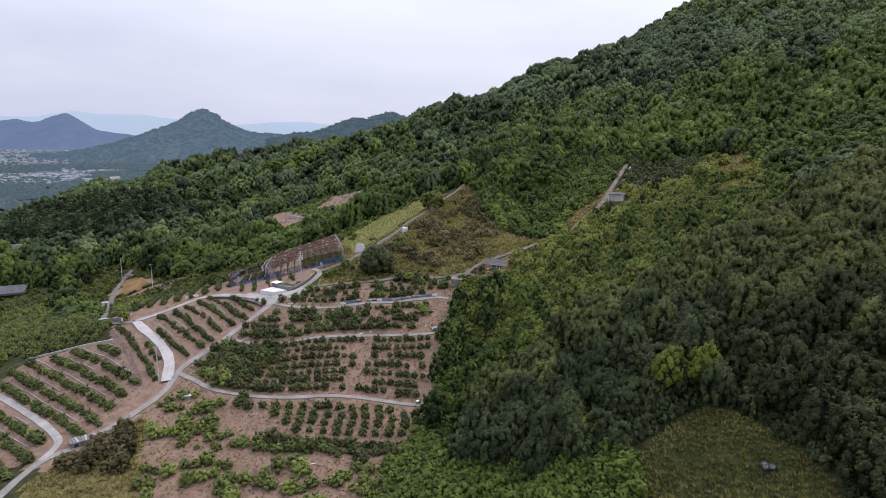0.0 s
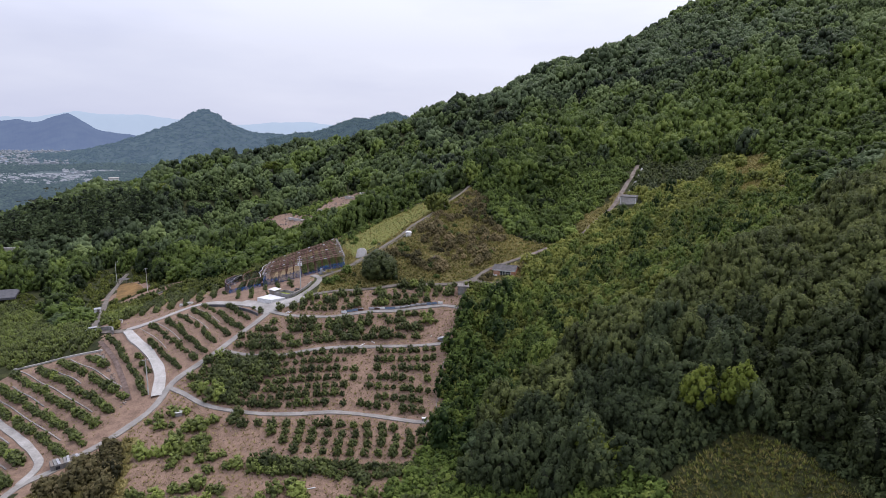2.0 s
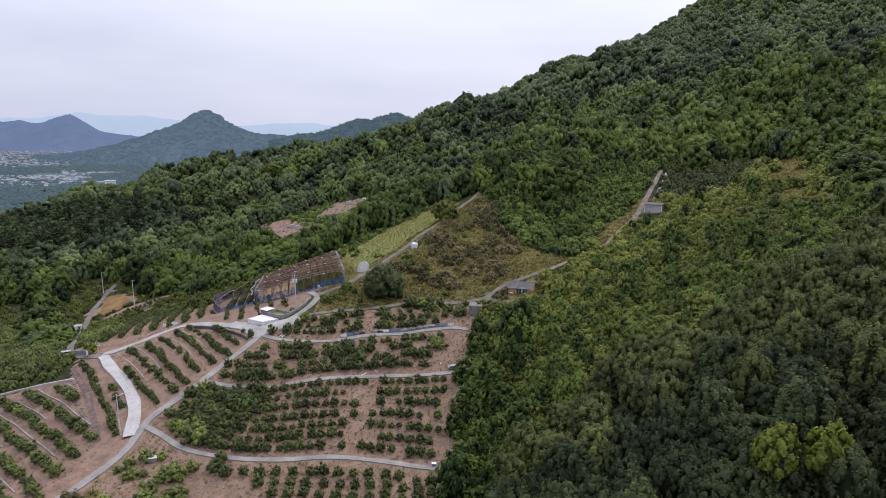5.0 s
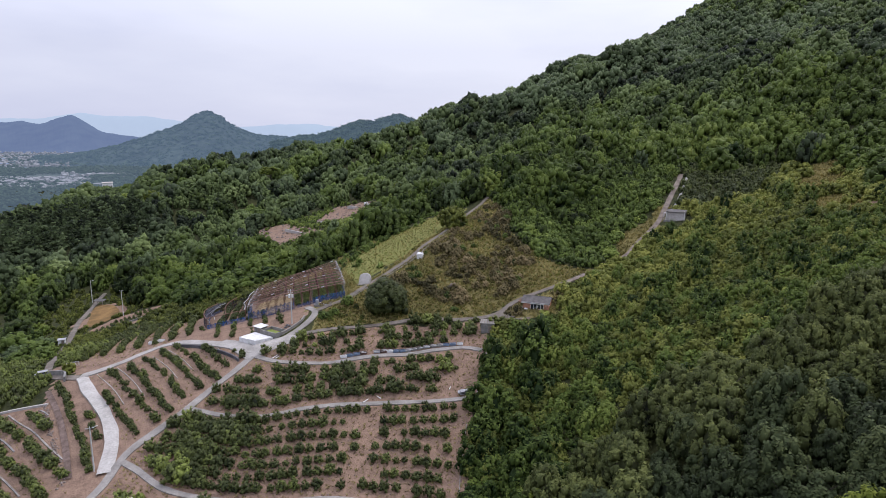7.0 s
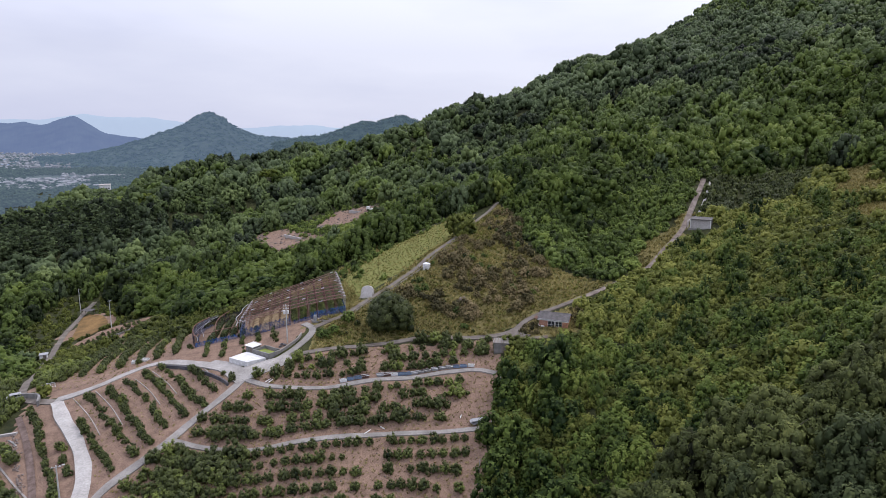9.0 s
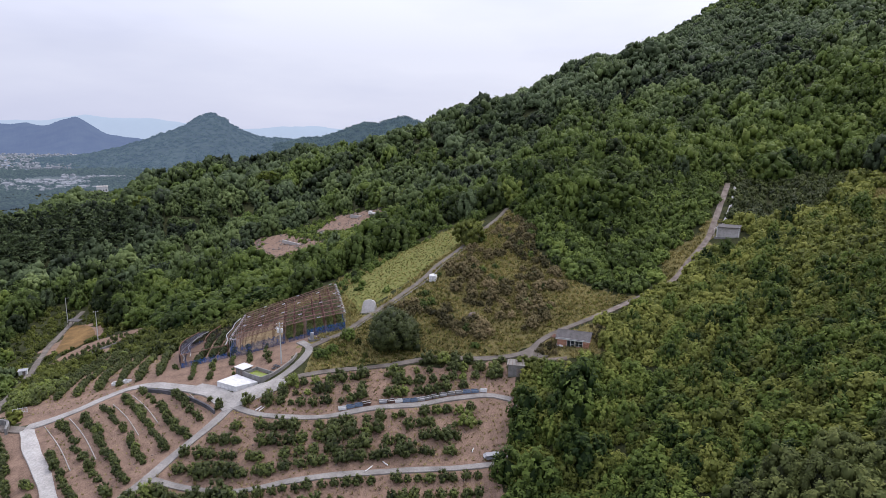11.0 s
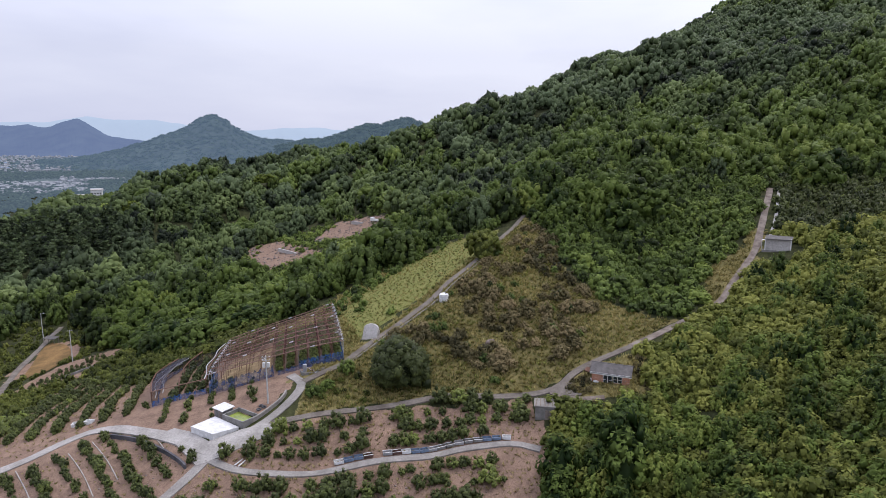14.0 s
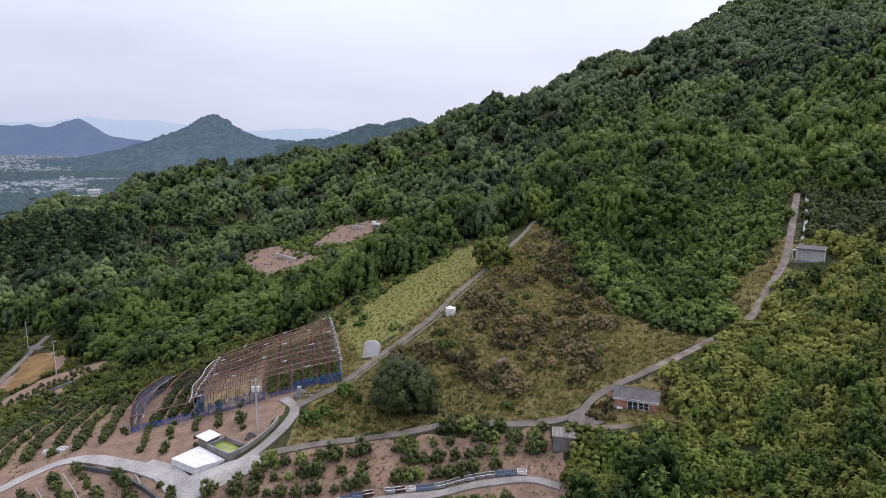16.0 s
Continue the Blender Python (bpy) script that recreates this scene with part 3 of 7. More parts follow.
# the ruled plot between the two lower roads, with a foot track through it
b = rows_between(R5, R6, [0.12, 0.25, 0.38, 0.51, 0.65, 0.79, 0.92], 2.15, 11, 0.05)
b = b[np.abs(b[:, 0] - (-24 + (b[:, 1] - 152) * 0.1)) > 1.3]
dense_part = b[:, 0] < -46
plant(b[~dense_part], 1.12, 12, 1.0, -0.06, 0.14, 0.01)
plant(b[dense_part], 1.5, 13, 0.95, 0.0, 0.2, 0.14)
plant(rows_between([(-66, 158.5), (-60, 154.5), (-52, 152)], [(-68, 168), (-62, 170), (-54, 168.5)], [0.1, 0.35, 0.6, 0.85], 2.6, 14), 1.35, 15, 0.95, 0.0, 0.2, 0.15)
# below the lowest road
A0 = [(-46, 145.5), (-36, 146), (-26, 147.5), (-15, 149), (-6, 147.5)]
A1 = [(-34, 135), (-29, 135.5), (-22, 136.5), (-14, 138), (-7, 138)]
plant(rows_between(A1, A0, [0.16, 0.42, 0.66, 0.92], 3.1, 16, 0.03), 1.15, 17, 1.05, -0.05, 0.12, 0.01)
plant(rows_between([(-40, 130), (-28, 131), (-15, 133), (-6, 133)], [(-42, 133), (-28, 134), (-16, 136), (-7, 136)], [0.1, 0.9], 1.7, 18, 0.02), 1.3, 19, 0.9, 0.05, 0.2, 0.1)
x, y = jitter_grid(-72, -8, 109, 150, 3.0, 20, 0.4)
ok = inside([(-70, 146), (-60, 152), (-48, 147.5), (-44, 133), (-8, 131), (-14, 112), (-55, 108), (-60, 112)], x, y) & (np.sin(x * 0.37 + y * 0.21) + np.sin(y * 0.53) > -0.45)
plant(np.column_stack([x, y])[ok], 1.5, 21, 0.85, 0.2, 0.28, 0.25)
x, y = jitter_grid(-14, 2, 106, 136, 2.2, 22, 0.3)
ok = inside([(-15, 121), (-5, 134), (0, 128), (-2, 112), (-13, 108)], x, y)
plant(np.column_stack([x, y])[ok], 1.5, 23, 0.95, 0.0, 0.2, 0.05)
# between the second and third road, and above
plant(rows_between(R6, R7, [0.2, 0.4, 0.6, 0.8], 2.3, 24, 0.14, 0.4), 1.42, 25, 0.95, 0.0, 0.2, 0.2)
plant(rows_between(R7, R8, [0.25, 0.5, 0.72, 0.92], 2.4, 26, 0.15, 0.5), 1.22, 27, 1.0, -0.04, 0.22, 0.15)


def rows_in(poly, origin, way, pitch, spacing, seed, gap=0.08, count=30):
    """Plants in straight rows along one direction, cut to a plan shape. Also gives the rows' lines."""
    g = np.random.default_rng(seed)
    d = np.array(way, float) / np.hypot(*way)
    n = np.array([-d[1], d[0]])
    pts, lines = [], []
    for k in range(-count, count + 1):
        s = np.arange(-120, 120, spacing) + g.uniform(0, spacing)
        L = np.array(origin) + n * (k * pitch + g.normal() * 0.15) + s[:, None] * d
        ok = inside(poly, L[:, 0], L[:, 1])
        if ok.sum() < 3:
            continue
        lines.append((L[ok][0], L[ok][-1]))
        keep = ok & (g.uniform(size=len(s)) > gap)
        pts.append(L[keep] + g.normal(size=(keep.sum(), 2)) * 0.22)
    return np.vstack(pts), lines


P_E = [(-95, 192), (-83, 194.5), (-78, 201), (-73, 201.5), (-65, 197.5), (-57, 193), (-55, 189.5), (-60, 180.5), (-64, 174), (-68, 168), (-71.5, 163), (-78, 173), (-87, 184)]
e_pts, e_lines = rows_in(P_E, (-82, 190), (0.68, -0.73), 3.9, 1.35, 31, 0.1)
plant(e_pts, 0.85, 32, 1.0, -0.05, 0.2, 0.02)
P_F = [(-124, 180), (-99, 180), (-77, 152), (-82, 131), (-86, 133), (-101, 146), (-119, 161), (-127, 172)]
f_pts, f_lines = rows_in(P_F, (-100, 160), (0.78, -0.63), 4.6, 1.7, 33, 0.1)
plant(f_pts, 1.25, 34, 0.9, 0.06, 0.2, 0.06)
P_F2 = [(-124, 158), (-104, 144), (-90, 133), (-88, 124), (-90, 112), (-128, 128)]
f2_pts, f2_lines = rows_in(P_F2, (-100, 134), (0.78, -0.63), 4.6, 1.7, 35, 0.08)
plant(f2_pts, 1.3, 36, 0.9, 0.06, 0.2, 0.06)
P_H = [(-103, 194), (-97, 189), (-79, 167), (-74.5, 159), (-76, 156), (-100, 186)]
h_pts, h_lines = rows_in(P_H, (-86, 176), (0.62, -0.79), 3.0, 1.4, 37, 0.1)
plant(h_pts, 0.85, 38, 1.0, -0.03, 0.2, 0.02)
P_I = [(-113, 210), (-106, 203), (-97, 198), (-85, 199), (-80, 206), (-77, 216), (-93, 262), (-117, 262)]
i_pts = rows_between([(-75, 208), (-80, 222), (-84, 235), (-87, 247)], [(-104, 205), (-110, 222), (-113, 238), (-114, 254)], np.linspace(0.03, 0.97, 7), 1.15, 39, 0.05)
plant(i_pts, 1.02, 40, 0.95, -0.03, 0.18, 0.03)
P_Y = [(-62, 201), (-50, 205), (-47, 214), (-55, 218), (-68, 216), (-74, 212), (-70, 204)]
y_pts, y_lines = rows_in(P_Y, (-60, 210), (0.3, -0.95), 4.0, 1.5, 41, 0.25)
plant(y_pts, 0.7, 42, 1.0, 0.0, 0.25, 0.02)

yg_pts = rows_between([(-124, 250), (-125, 260), (-118, 276)], [(-133, 258), (-130, 270), (-124, 281)], [0.0, 0.3, 0.65, 1.0], 1.6, 43, 0.12)
plant(yg_pts, 0.6, 44, 1.1, -0.05, 0.2, 0.0)
x, y = jitter_grid(-124, -100, 200, 230, 2.0, 45, 0.3)
ok = inside([(-121, 223), (-113, 208), (-107, 203), (-103, 208), (-106, 222)], x, y)
plant(np.column_stack([x, y])[ok], 1.35, 46, 1.0, 0.22, 0.2, 0.1)

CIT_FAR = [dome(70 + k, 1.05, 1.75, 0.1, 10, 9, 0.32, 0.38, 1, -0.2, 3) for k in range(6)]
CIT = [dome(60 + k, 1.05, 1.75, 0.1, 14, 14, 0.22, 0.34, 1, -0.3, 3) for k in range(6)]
citrus = np.array(citrus)
citrus = citrus[off_roads(citrus[:, 0], citrus[:, 1], 0.5)]
order = np.argsort(np.hypot(citrus[:, 0] + 25, citrus[:, 1] - 160))
single, rest = citrus[order[:300]], citrus[order[300:]]
cit_trees = []
for k, (V, T, S) in enumerate(CIT):
    t = new("citrus_tree")
    tagged(t, "rounded dark green citrus tree on bare orchard soil", "citrus tree", "trees in the orchard rows")
    c = new("crown", tri_mesh("citrus_crown", V, T, S, LEAF_CITRUS))
    c.parent = t
    bm = bmesh.new()
    bmesh.ops.create_cone(bm, cap_ends=True, segments=6, radius1=0.11, radius2=0.06, depth=0.9)
    bmesh.ops.translate(bm, verts=bm.verts, vec=(0, 0, 0.25))
    tm = bpy.data.meshes.new("citrus_trunk")
    bm.to_mesh(tm)
    bm.free()
    tm.materials.append(BARK)
    s = new("trunk", tm)
    s.parent = t
    cit_trees.append(t)
g = np.random.default_rng(5)
zs = ground(single[:, 0], single[:, 1])
for k, (x, y, w, h, tint) in enumerate(single):
    m = pose(x, y, zs[k] - 0.03, 0, 0, g.uniform(0, 360)) @ Matrix.Diagonal((w, w, h, 1))
    if k < len(cit_trees):
        cit_trees[k].matrix_basis = m
    else:
        src = cit_trees[k % len(cit_trees)]
        t = copy_thing(src, Matrix.Identity(4))
        t.matrix_basis = m
zs = ground(rest[:, 0], rest[:, 1])
scatter("orchard_rows", CIT, np.column_stack([rest[:, 0], rest[:, 1], zs - 0.03, rest[:, 2], rest[:, 3], rest[:, 4]]), LEAF_CITRUS, "rows of clipped green citrus bushes on bare soil", "orchard rows", 6)
d_pts, d_lines = rows_in(DENSE, (-140, 220), (-0.12, 1.0), 3.7, 1.55, 47, 0.06)
d_pts = d_pts[off_roads(d_pts[:, 0], d_pts[:, 1], 0.8)]
x, y = d_pts.T
scatter("dense_citrus", CIT_FAR, np.column_stack([x, y, ground(x, y), np.random.default_rng(48).uniform(0.85, 1.35, len(x)), np.random.default_rng(49).uniform(1.0, 1.6, len(x)), patchy(x, y, 9) * 0.1 + 0.22 + np.random.default_rng(50).normal(size=len(x)) * 0.08]), LEAF_CITRUS, "close-set dark green citrus plantation on a slope", "plantation", 7)

# ---- woods ----
OPEN = SOIL + DRY + LAWN + [FIELD, DENSE]
SCRUB = [(-5, 139), (-3, 152), (1, 180), (5, 196), (6, 207.5), (17, 213), (28, 219), (47, 231), (66, 252), (84, 284), (104, 284), (122, 262), (120, 235), (104, 180), (82, 160), (46, 152), (22, 150), (8, 140), (2, 134)]
SLOPE = [(24, 236), (36, 229), (45, 234), (60, 248), (71, 262), (88, 292), (60, 290), (40, 268), (16, 264), (16, 248)]
NEARWOOD = [(3, 126), (8, 140), (22, 150), (46, 152), (82, 160), (104, 180), (130, 180), (125, 75), (75, 58), (58, 64), (56, 86), (52, 97), (46, 105), (37, 104), (29, 104), (16, 109)]
KUDZU = [(-6, 138), (-15, 120), (-18, 106), (2, 84), (31, 80), (32, 98), (32, 104), (18, 112), (3, 128), (2, 134)]
SLABSIDE = [(-224, 302), (-196, 300), (-166, 266), (-186, 262), (-222, 284)]
CEDAR = [(-275, 370), (-200, 372), (-180, 410), (-200, 445), (-290, 430)]


def in_any(polys, x, y):
    r = np.zeros(len(x), bool)
    for p in polys:
        r |= inside(p, x, y)
    return r


def in_sight(x, y, m=12):
    return (x > -0.71 * y - m) & (x < 0.71 * y + m) & (y > 55)


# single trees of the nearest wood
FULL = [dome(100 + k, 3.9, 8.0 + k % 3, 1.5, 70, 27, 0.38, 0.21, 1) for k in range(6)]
trees = []
KINDS = [(LEAF_NEAR, "dense dark green broadleaf tree"), (LEAF_OLIVE, "dense olive green broadleaf tree"), (LEAF_SHADE, "broadleaf tree with leaf colour darkened for dim light")]
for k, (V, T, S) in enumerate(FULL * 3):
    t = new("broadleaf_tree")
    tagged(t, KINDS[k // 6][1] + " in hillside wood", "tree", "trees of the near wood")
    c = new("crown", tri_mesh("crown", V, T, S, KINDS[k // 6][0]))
    c.parent = t
    g = np.random.default_rng(200 + k)
    bm = bmesh.new()
    bmesh.ops.create_cone(bm, cap_ends=True, segments=7, radius1=0.24, radius2=0.1, depth=6.4)
    bmesh.ops.translate(bm, verts=bm.verts, vec=(0, 0, 2.9))
    for j in range(5):
        a, e = g.uniform(0, 360), g.uniform(30, 60)
        made = bmesh.ops.create_cone(bm, cap_ends=False, segments=5, radius1=0.09, radius2=0.03, depth=3.6)["verts"]
        bmesh.ops.transform(bm, verts=made, matrix=pose(0, 0, 2.6 + j * 0.6, 0, 0, a) @ pose(0, 0, 0, 0, e) @ pose(0, 0, 1.8))
    tm = bpy.data.meshes.new("trunk")
    bm.to_mesh(tm)
    bm.free()
    tm.materials.append(BARK)
    s = new("trunk", tm)
    s.parent = t
    trees.append(t)
x, y = jitter_grid(0, 135, 80, 190, 4.7, 50, 0.4)
ok = inside(NEARWOOD, x, y) & in_sight(x, y)
x, y = x[ok], y[ok]
near = np.argsort(np.hypot(x, y))[:300]
far = np.argsort(np.hypot(x, y))[300:]
g = np.random.default_rng(51)
used = {0: 0, 6: 0, 12: 0}
for k, i in enumerate(near):
    w = g.uniform(0.7, 1.15)
    m = pose(x[i], y[i], gz(x[i], y[i]) - 0.2, 0, 0, g.uniform(0, 360)) @ Matrix.Diagonal((w, w, w * g.uniform(0.9, 1.15), 1))
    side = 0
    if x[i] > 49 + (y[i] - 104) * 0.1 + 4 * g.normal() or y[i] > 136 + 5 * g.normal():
        # the nearest trees here take the leaf copy darkened for light fall-off
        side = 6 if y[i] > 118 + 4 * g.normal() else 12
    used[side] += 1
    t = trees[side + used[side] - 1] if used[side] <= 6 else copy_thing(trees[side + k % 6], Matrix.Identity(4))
    t.matrix_basis = m

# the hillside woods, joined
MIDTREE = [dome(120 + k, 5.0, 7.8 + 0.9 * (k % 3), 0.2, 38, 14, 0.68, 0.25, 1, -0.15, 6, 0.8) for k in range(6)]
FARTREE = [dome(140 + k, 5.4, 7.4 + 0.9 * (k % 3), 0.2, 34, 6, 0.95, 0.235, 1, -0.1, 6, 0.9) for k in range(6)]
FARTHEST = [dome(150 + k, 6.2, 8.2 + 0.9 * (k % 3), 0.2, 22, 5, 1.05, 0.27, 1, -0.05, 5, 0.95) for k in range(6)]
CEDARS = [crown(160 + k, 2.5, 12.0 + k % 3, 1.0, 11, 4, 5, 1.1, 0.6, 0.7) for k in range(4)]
g = np.random.default_rng(60)
x, y = jitter_grid(-330, 260, 105, 345, 7.2, 61)
ok = in_sight(x, y) & ~in_any(OPEN + [SCRUB, SLOPE, NEARWOOD, KUDZU], x, y) & off_roads(x, y, 2.0) & ~((x > -135) & (x < 5) & (y < 205)) & ~inside([(-46, 190), (10, 190), (28, 222), (22, 258), (12, 296), (-15, 293), (-48, 246)], x, y) & ~inside(CLEARED, x, y) & ~inside([(-80, 236), (-97, 241), (-112, 262), (-60, 258), (-41, 242), (-64, 233)], x, y) & ~inside(ROADSIDE, x, y) & ~inside(SLABSIDE, x, y) & ~inside([(28, 222), (62, 222), (66, 250), (40, 250)], x, y)
x, y = x[ok], y[ok]


# low growth on the saddle in front of the white building
SADDLE = [(-300, 600), (-276, 514), (-249, 503), (-246, 512), (-262, 600)]
# where the woods are lighter or darker: plan shape, shift of the mix
ZONES = [
    ([(5, 298), (30, 400), (76, 450), (112, 440), (138, 385), (112, 335), (72, 300), (60, 276), (34, 262), (14, 275)], 0.75),
    ([(138, 392), (190, 412), (186, 355), (150, 298), (125, 276), (86, 284), (80, 300), (108, 336)], 0.65),
    ([(-20, 445), (70, 462), (118, 452), (142, 404), (192, 436), (275, 580), (340, 1150), (150, 900), (-30, 620)], -1.0),
    ([(-250, 350), (-172, 352), (-160, 392), (-180, 440), (-270, 440)], -1.1),
    ([(-132, 270), (-85, 264), (-8, 284), (-8, 345), (-60, 302), (-118, 324), (-160, 326)], 0.55),
    ([(160, 330), (126, 262), (170, 262), (330, 470), (275, 560)], -0.35),
]


def wood(name, protos, x, y, kinds, seed, low=None):
    """A mixed wood: each kind of leaf its own joined growth, drifting in patches over the plan."""
    g = np.random.default_rng(seed)
    low = np.ones(len(x)) if low is None else low
    w = 0.74 + 0.85 * g.uniform(size=len(x)) ** 2.2
    drift = patchy(x, y, 17, seed) + g.normal(size=len(x)) * 0.45
    for poly, shift in ZONES:
        drift = drift * np.where(inside(poly, x, y), 0.6, 1) + np.where(inside(poly, x, y), shift, 0)
    edges = [-9.0] + [e for e, m, t in kinds[:-1]] + [9.0]
    for k, (e, mat, text) in enumerate(kinds):
        q = (drift >= edges[k]) & (drift < edges[k + 1])
        scatter(name, protos, np.column_stack([x[q], y[q], ground(x[q], y[q]) - 0.3, w[q], w[q] ** 0.6 * low[q] * g.uniform(0.8, 1.15, q.sum()), patchy(x[q], y[q], 29, 1.0) * 0.10 + g.normal(size=q.sum()) * 0.13]), mat, text, "woodland", seed + k)


low = np.where(((y < 255) & (x > -60)) | ((x < -60) & (y < 300)), 0.65, 1.0)
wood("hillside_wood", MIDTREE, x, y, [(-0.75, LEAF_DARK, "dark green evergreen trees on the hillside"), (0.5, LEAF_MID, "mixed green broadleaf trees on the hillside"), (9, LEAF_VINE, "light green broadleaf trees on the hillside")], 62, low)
x, y = jitter_grid(-480, 560, 345, 470, 8.8, 63)
ok = in_sight(x, y) & (y < 615 + np.clip(x - 20, 0, 200) * 1.25) & ~inside(CEDAR, x, y) & ~inside(CLEARED, x, y) & ~inside(SADDLE, x, y)
x, y = x[ok], y[ok]
FARKINDS = [(-0.6, LEAF_DARK, "dark green forest trees on the upper slope"), (0.6, LEAF_FAR, "green forest trees on the upper slope"), (9, LEAF_MID, "light green forest trees on the upper slope")]
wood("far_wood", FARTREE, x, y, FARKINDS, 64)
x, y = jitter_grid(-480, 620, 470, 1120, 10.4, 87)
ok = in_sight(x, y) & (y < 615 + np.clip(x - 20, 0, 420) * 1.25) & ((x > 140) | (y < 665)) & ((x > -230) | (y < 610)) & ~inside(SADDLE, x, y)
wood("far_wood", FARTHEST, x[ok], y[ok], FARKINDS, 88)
x, y = jitter_grid(-300, -170, 360, 450, 5.0, 65)
ok = inside(CEDAR, x, y)
x, y = x[ok], y[ok]
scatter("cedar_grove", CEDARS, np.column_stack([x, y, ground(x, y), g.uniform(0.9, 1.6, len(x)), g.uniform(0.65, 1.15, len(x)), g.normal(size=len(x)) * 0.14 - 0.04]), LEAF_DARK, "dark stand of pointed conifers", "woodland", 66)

# low scrub on the slope beside the orchard
DARKPLOT = [(72, 262), (84, 292), (108, 292), (114, 270), (98, 255), (86, 250), (77, 256)]
STOREYARD = [(66, 255), (63.5, 246), (67, 242.5), (74, 246), (73, 255)]
HUTYARD = [(8, 207.5), (11, 203.5), (24, 200.5), (25.5, 217), (14, 214)]
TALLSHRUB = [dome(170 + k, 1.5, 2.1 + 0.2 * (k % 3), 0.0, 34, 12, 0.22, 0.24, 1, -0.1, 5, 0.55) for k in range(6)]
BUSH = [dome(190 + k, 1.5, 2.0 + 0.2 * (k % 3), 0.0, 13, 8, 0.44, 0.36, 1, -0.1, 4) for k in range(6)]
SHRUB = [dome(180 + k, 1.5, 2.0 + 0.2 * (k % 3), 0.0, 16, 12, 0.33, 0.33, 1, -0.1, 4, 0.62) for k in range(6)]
x, y = jitter_grid(-300, -246, 500, 600, 4.0, 68)
ok = inside(SADDLE, x, y)
x, y = x[ok], y[ok]
w = g.uniform(1.8, 2.6, len(x))
scatter("saddle_shrubs", BUSH, np.column_stack([x, y, ground(x, y) - 0.2, w, w * 0.8, patchy(x, y, 9) * 0.2 + g.normal(size=len(x)) * 0.12]), LEAF_FAR, "low green bushes on the saddle of the wooded ridge", "shrubs", 90)
x, y = jitter_grid(-5, 130, 105, 295, 2.0, 67)
ok = (inside(SCRUB, x, y) & ~inside(DARKPLOT, x, y)) & ~inside(STOREYARD, x, y) & (~in_any(DRY[:1] + DRY[2:] + SOIL, x, y) | (x > 95) & (g.uniform(size=len(x)) < 0.10)) & off_roads(x, y, 1.3) & ~inside(HUTYARD, x, y) & (g.uniform(size=len(x)) > 0.08)
x, y = x[ok], y[ok]
w = g.uniform(0.85, 1.75, len(x)) + 0.2 * patchy(x, y, 9)
rows_of = np.column_stack([x, y, ground(x, y) - 0.1, w, w * g.uniform(0.6, 1.2, len(x)), patchy(x, y, 14) * 0.17 + step01(y, 190, 230) * 0.20 + g.normal(size=len(x)) * 0.16])
far = y > 212
lush = ~far & (patchy(x, y, 13, 2.0) + 0.5 * g.normal(size=len(x)) + (172 - y) / 45 > 0.1)
scatter("scrub", SHRUB, rows_of[~far & ~lush], LEAF_SCRUB, "low yellow-green scrub and vines over abandoned terraces", "scrub", 68)
scatter("scrub", SHRUB, rows_of[lush], LEAF_VINE, "lush green vines and saplings over abandoned terraces", "scrub", 71)
scatter("scrub", BUSH, rows_of[far], LEAF_SCRUB, "low yellow-green scrub on the upper slope", "scrub", 69)
x, y = jitter_grid(-20, 40, 80, 140, 1.8, 69)
ok = inside(KUDZU, x, y)
x, y = x[ok], y[ok]
w = g.uniform(0.8, 1.8, len(x))
scatter("vine_thicket", SHRUB, np.column_stack([x, y, ground(x, y) - 0.1, w, w * 0.9, patchy(x, y, 7) * 0.12 + 0.12 + g.normal(size=len(x)) * 0.08]), LEAF_VINE, "bright green vine thicket below the wood", "scrub", 70)
# browned shrubs on the knoll
x, y = jitter_grid(-32, 26, 212, 292, 2.5, 71)
KNOLL = [(-28, 224), (-15, 214), (6, 215), (15, 220), (22, 236), (14, 250), (16, 276), (8, 284), (1, 268), (-12, 246)]
ok = inside(KNOLL, x, y) & (patchy(x, y, 5) > -0.22) & (g.uniform(size=len(x)) < 0.8) & off_roads(x, y, 0.8)
x, y = x[ok], y[ok]
w = g.uniform(0.7, 1.5, len(x))
scatter("loquat_shrubs", SHRUB, np.column_stack([x, y, ground(x, y) - 0.1, w, w * 0.85, patchy(x, y, 6, 2.0) * 0.25 + g.normal(size=len(x)) * 0.12]), LEAF_BROWN, "browned loquat shrubs in dry grass on the knoll", "shrubs", 72)
x, y = jitter_grid(-30, 24, 212, 290, 4.2, 73)
ok = inside(KNOLL, x, y) & (patchy(x, y, 6) < 0.3) & off_roads(x, y, 1.2) & (g.uniform(size=len(x)) < 0.55)
x, y = x[ok], y[ok]
w = g.uniform(0.5, 1.0, len(x))
scatter("green_shrubs", SHRUB, np.column_stack([x, y, ground(x, y) - 0.1, w, w, g.normal(size=len(x)) * 0.12]), LEAF_MID, "fresh green shrubs between dry grass on the knoll", "shrubs", 74)
x, y = jitter_grid(-86, -56, 104, 140, 3.0, 75)
ok = inside([(-82, 123), (-75, 136), (-71, 136), (-65, 123), (-76, 118)], x, y) & off_roads(x, y, 1.5)
x, y = x[ok], y[ok]
w = g.uniform(1.2, 1.9, len(x))
scatter("loquat_grove", SHRUB, np.column_stack([x, y, ground(x, y) - 0.1, w, w, g.normal(size=len(x)) * 0.12 - 0.08]), LEAF_BROWN, "dark browned loquat trees beside the lower road", "shrubs", 76)
x, y = jitter_grid(-136, -60, 196, 282, 2.3, 77)
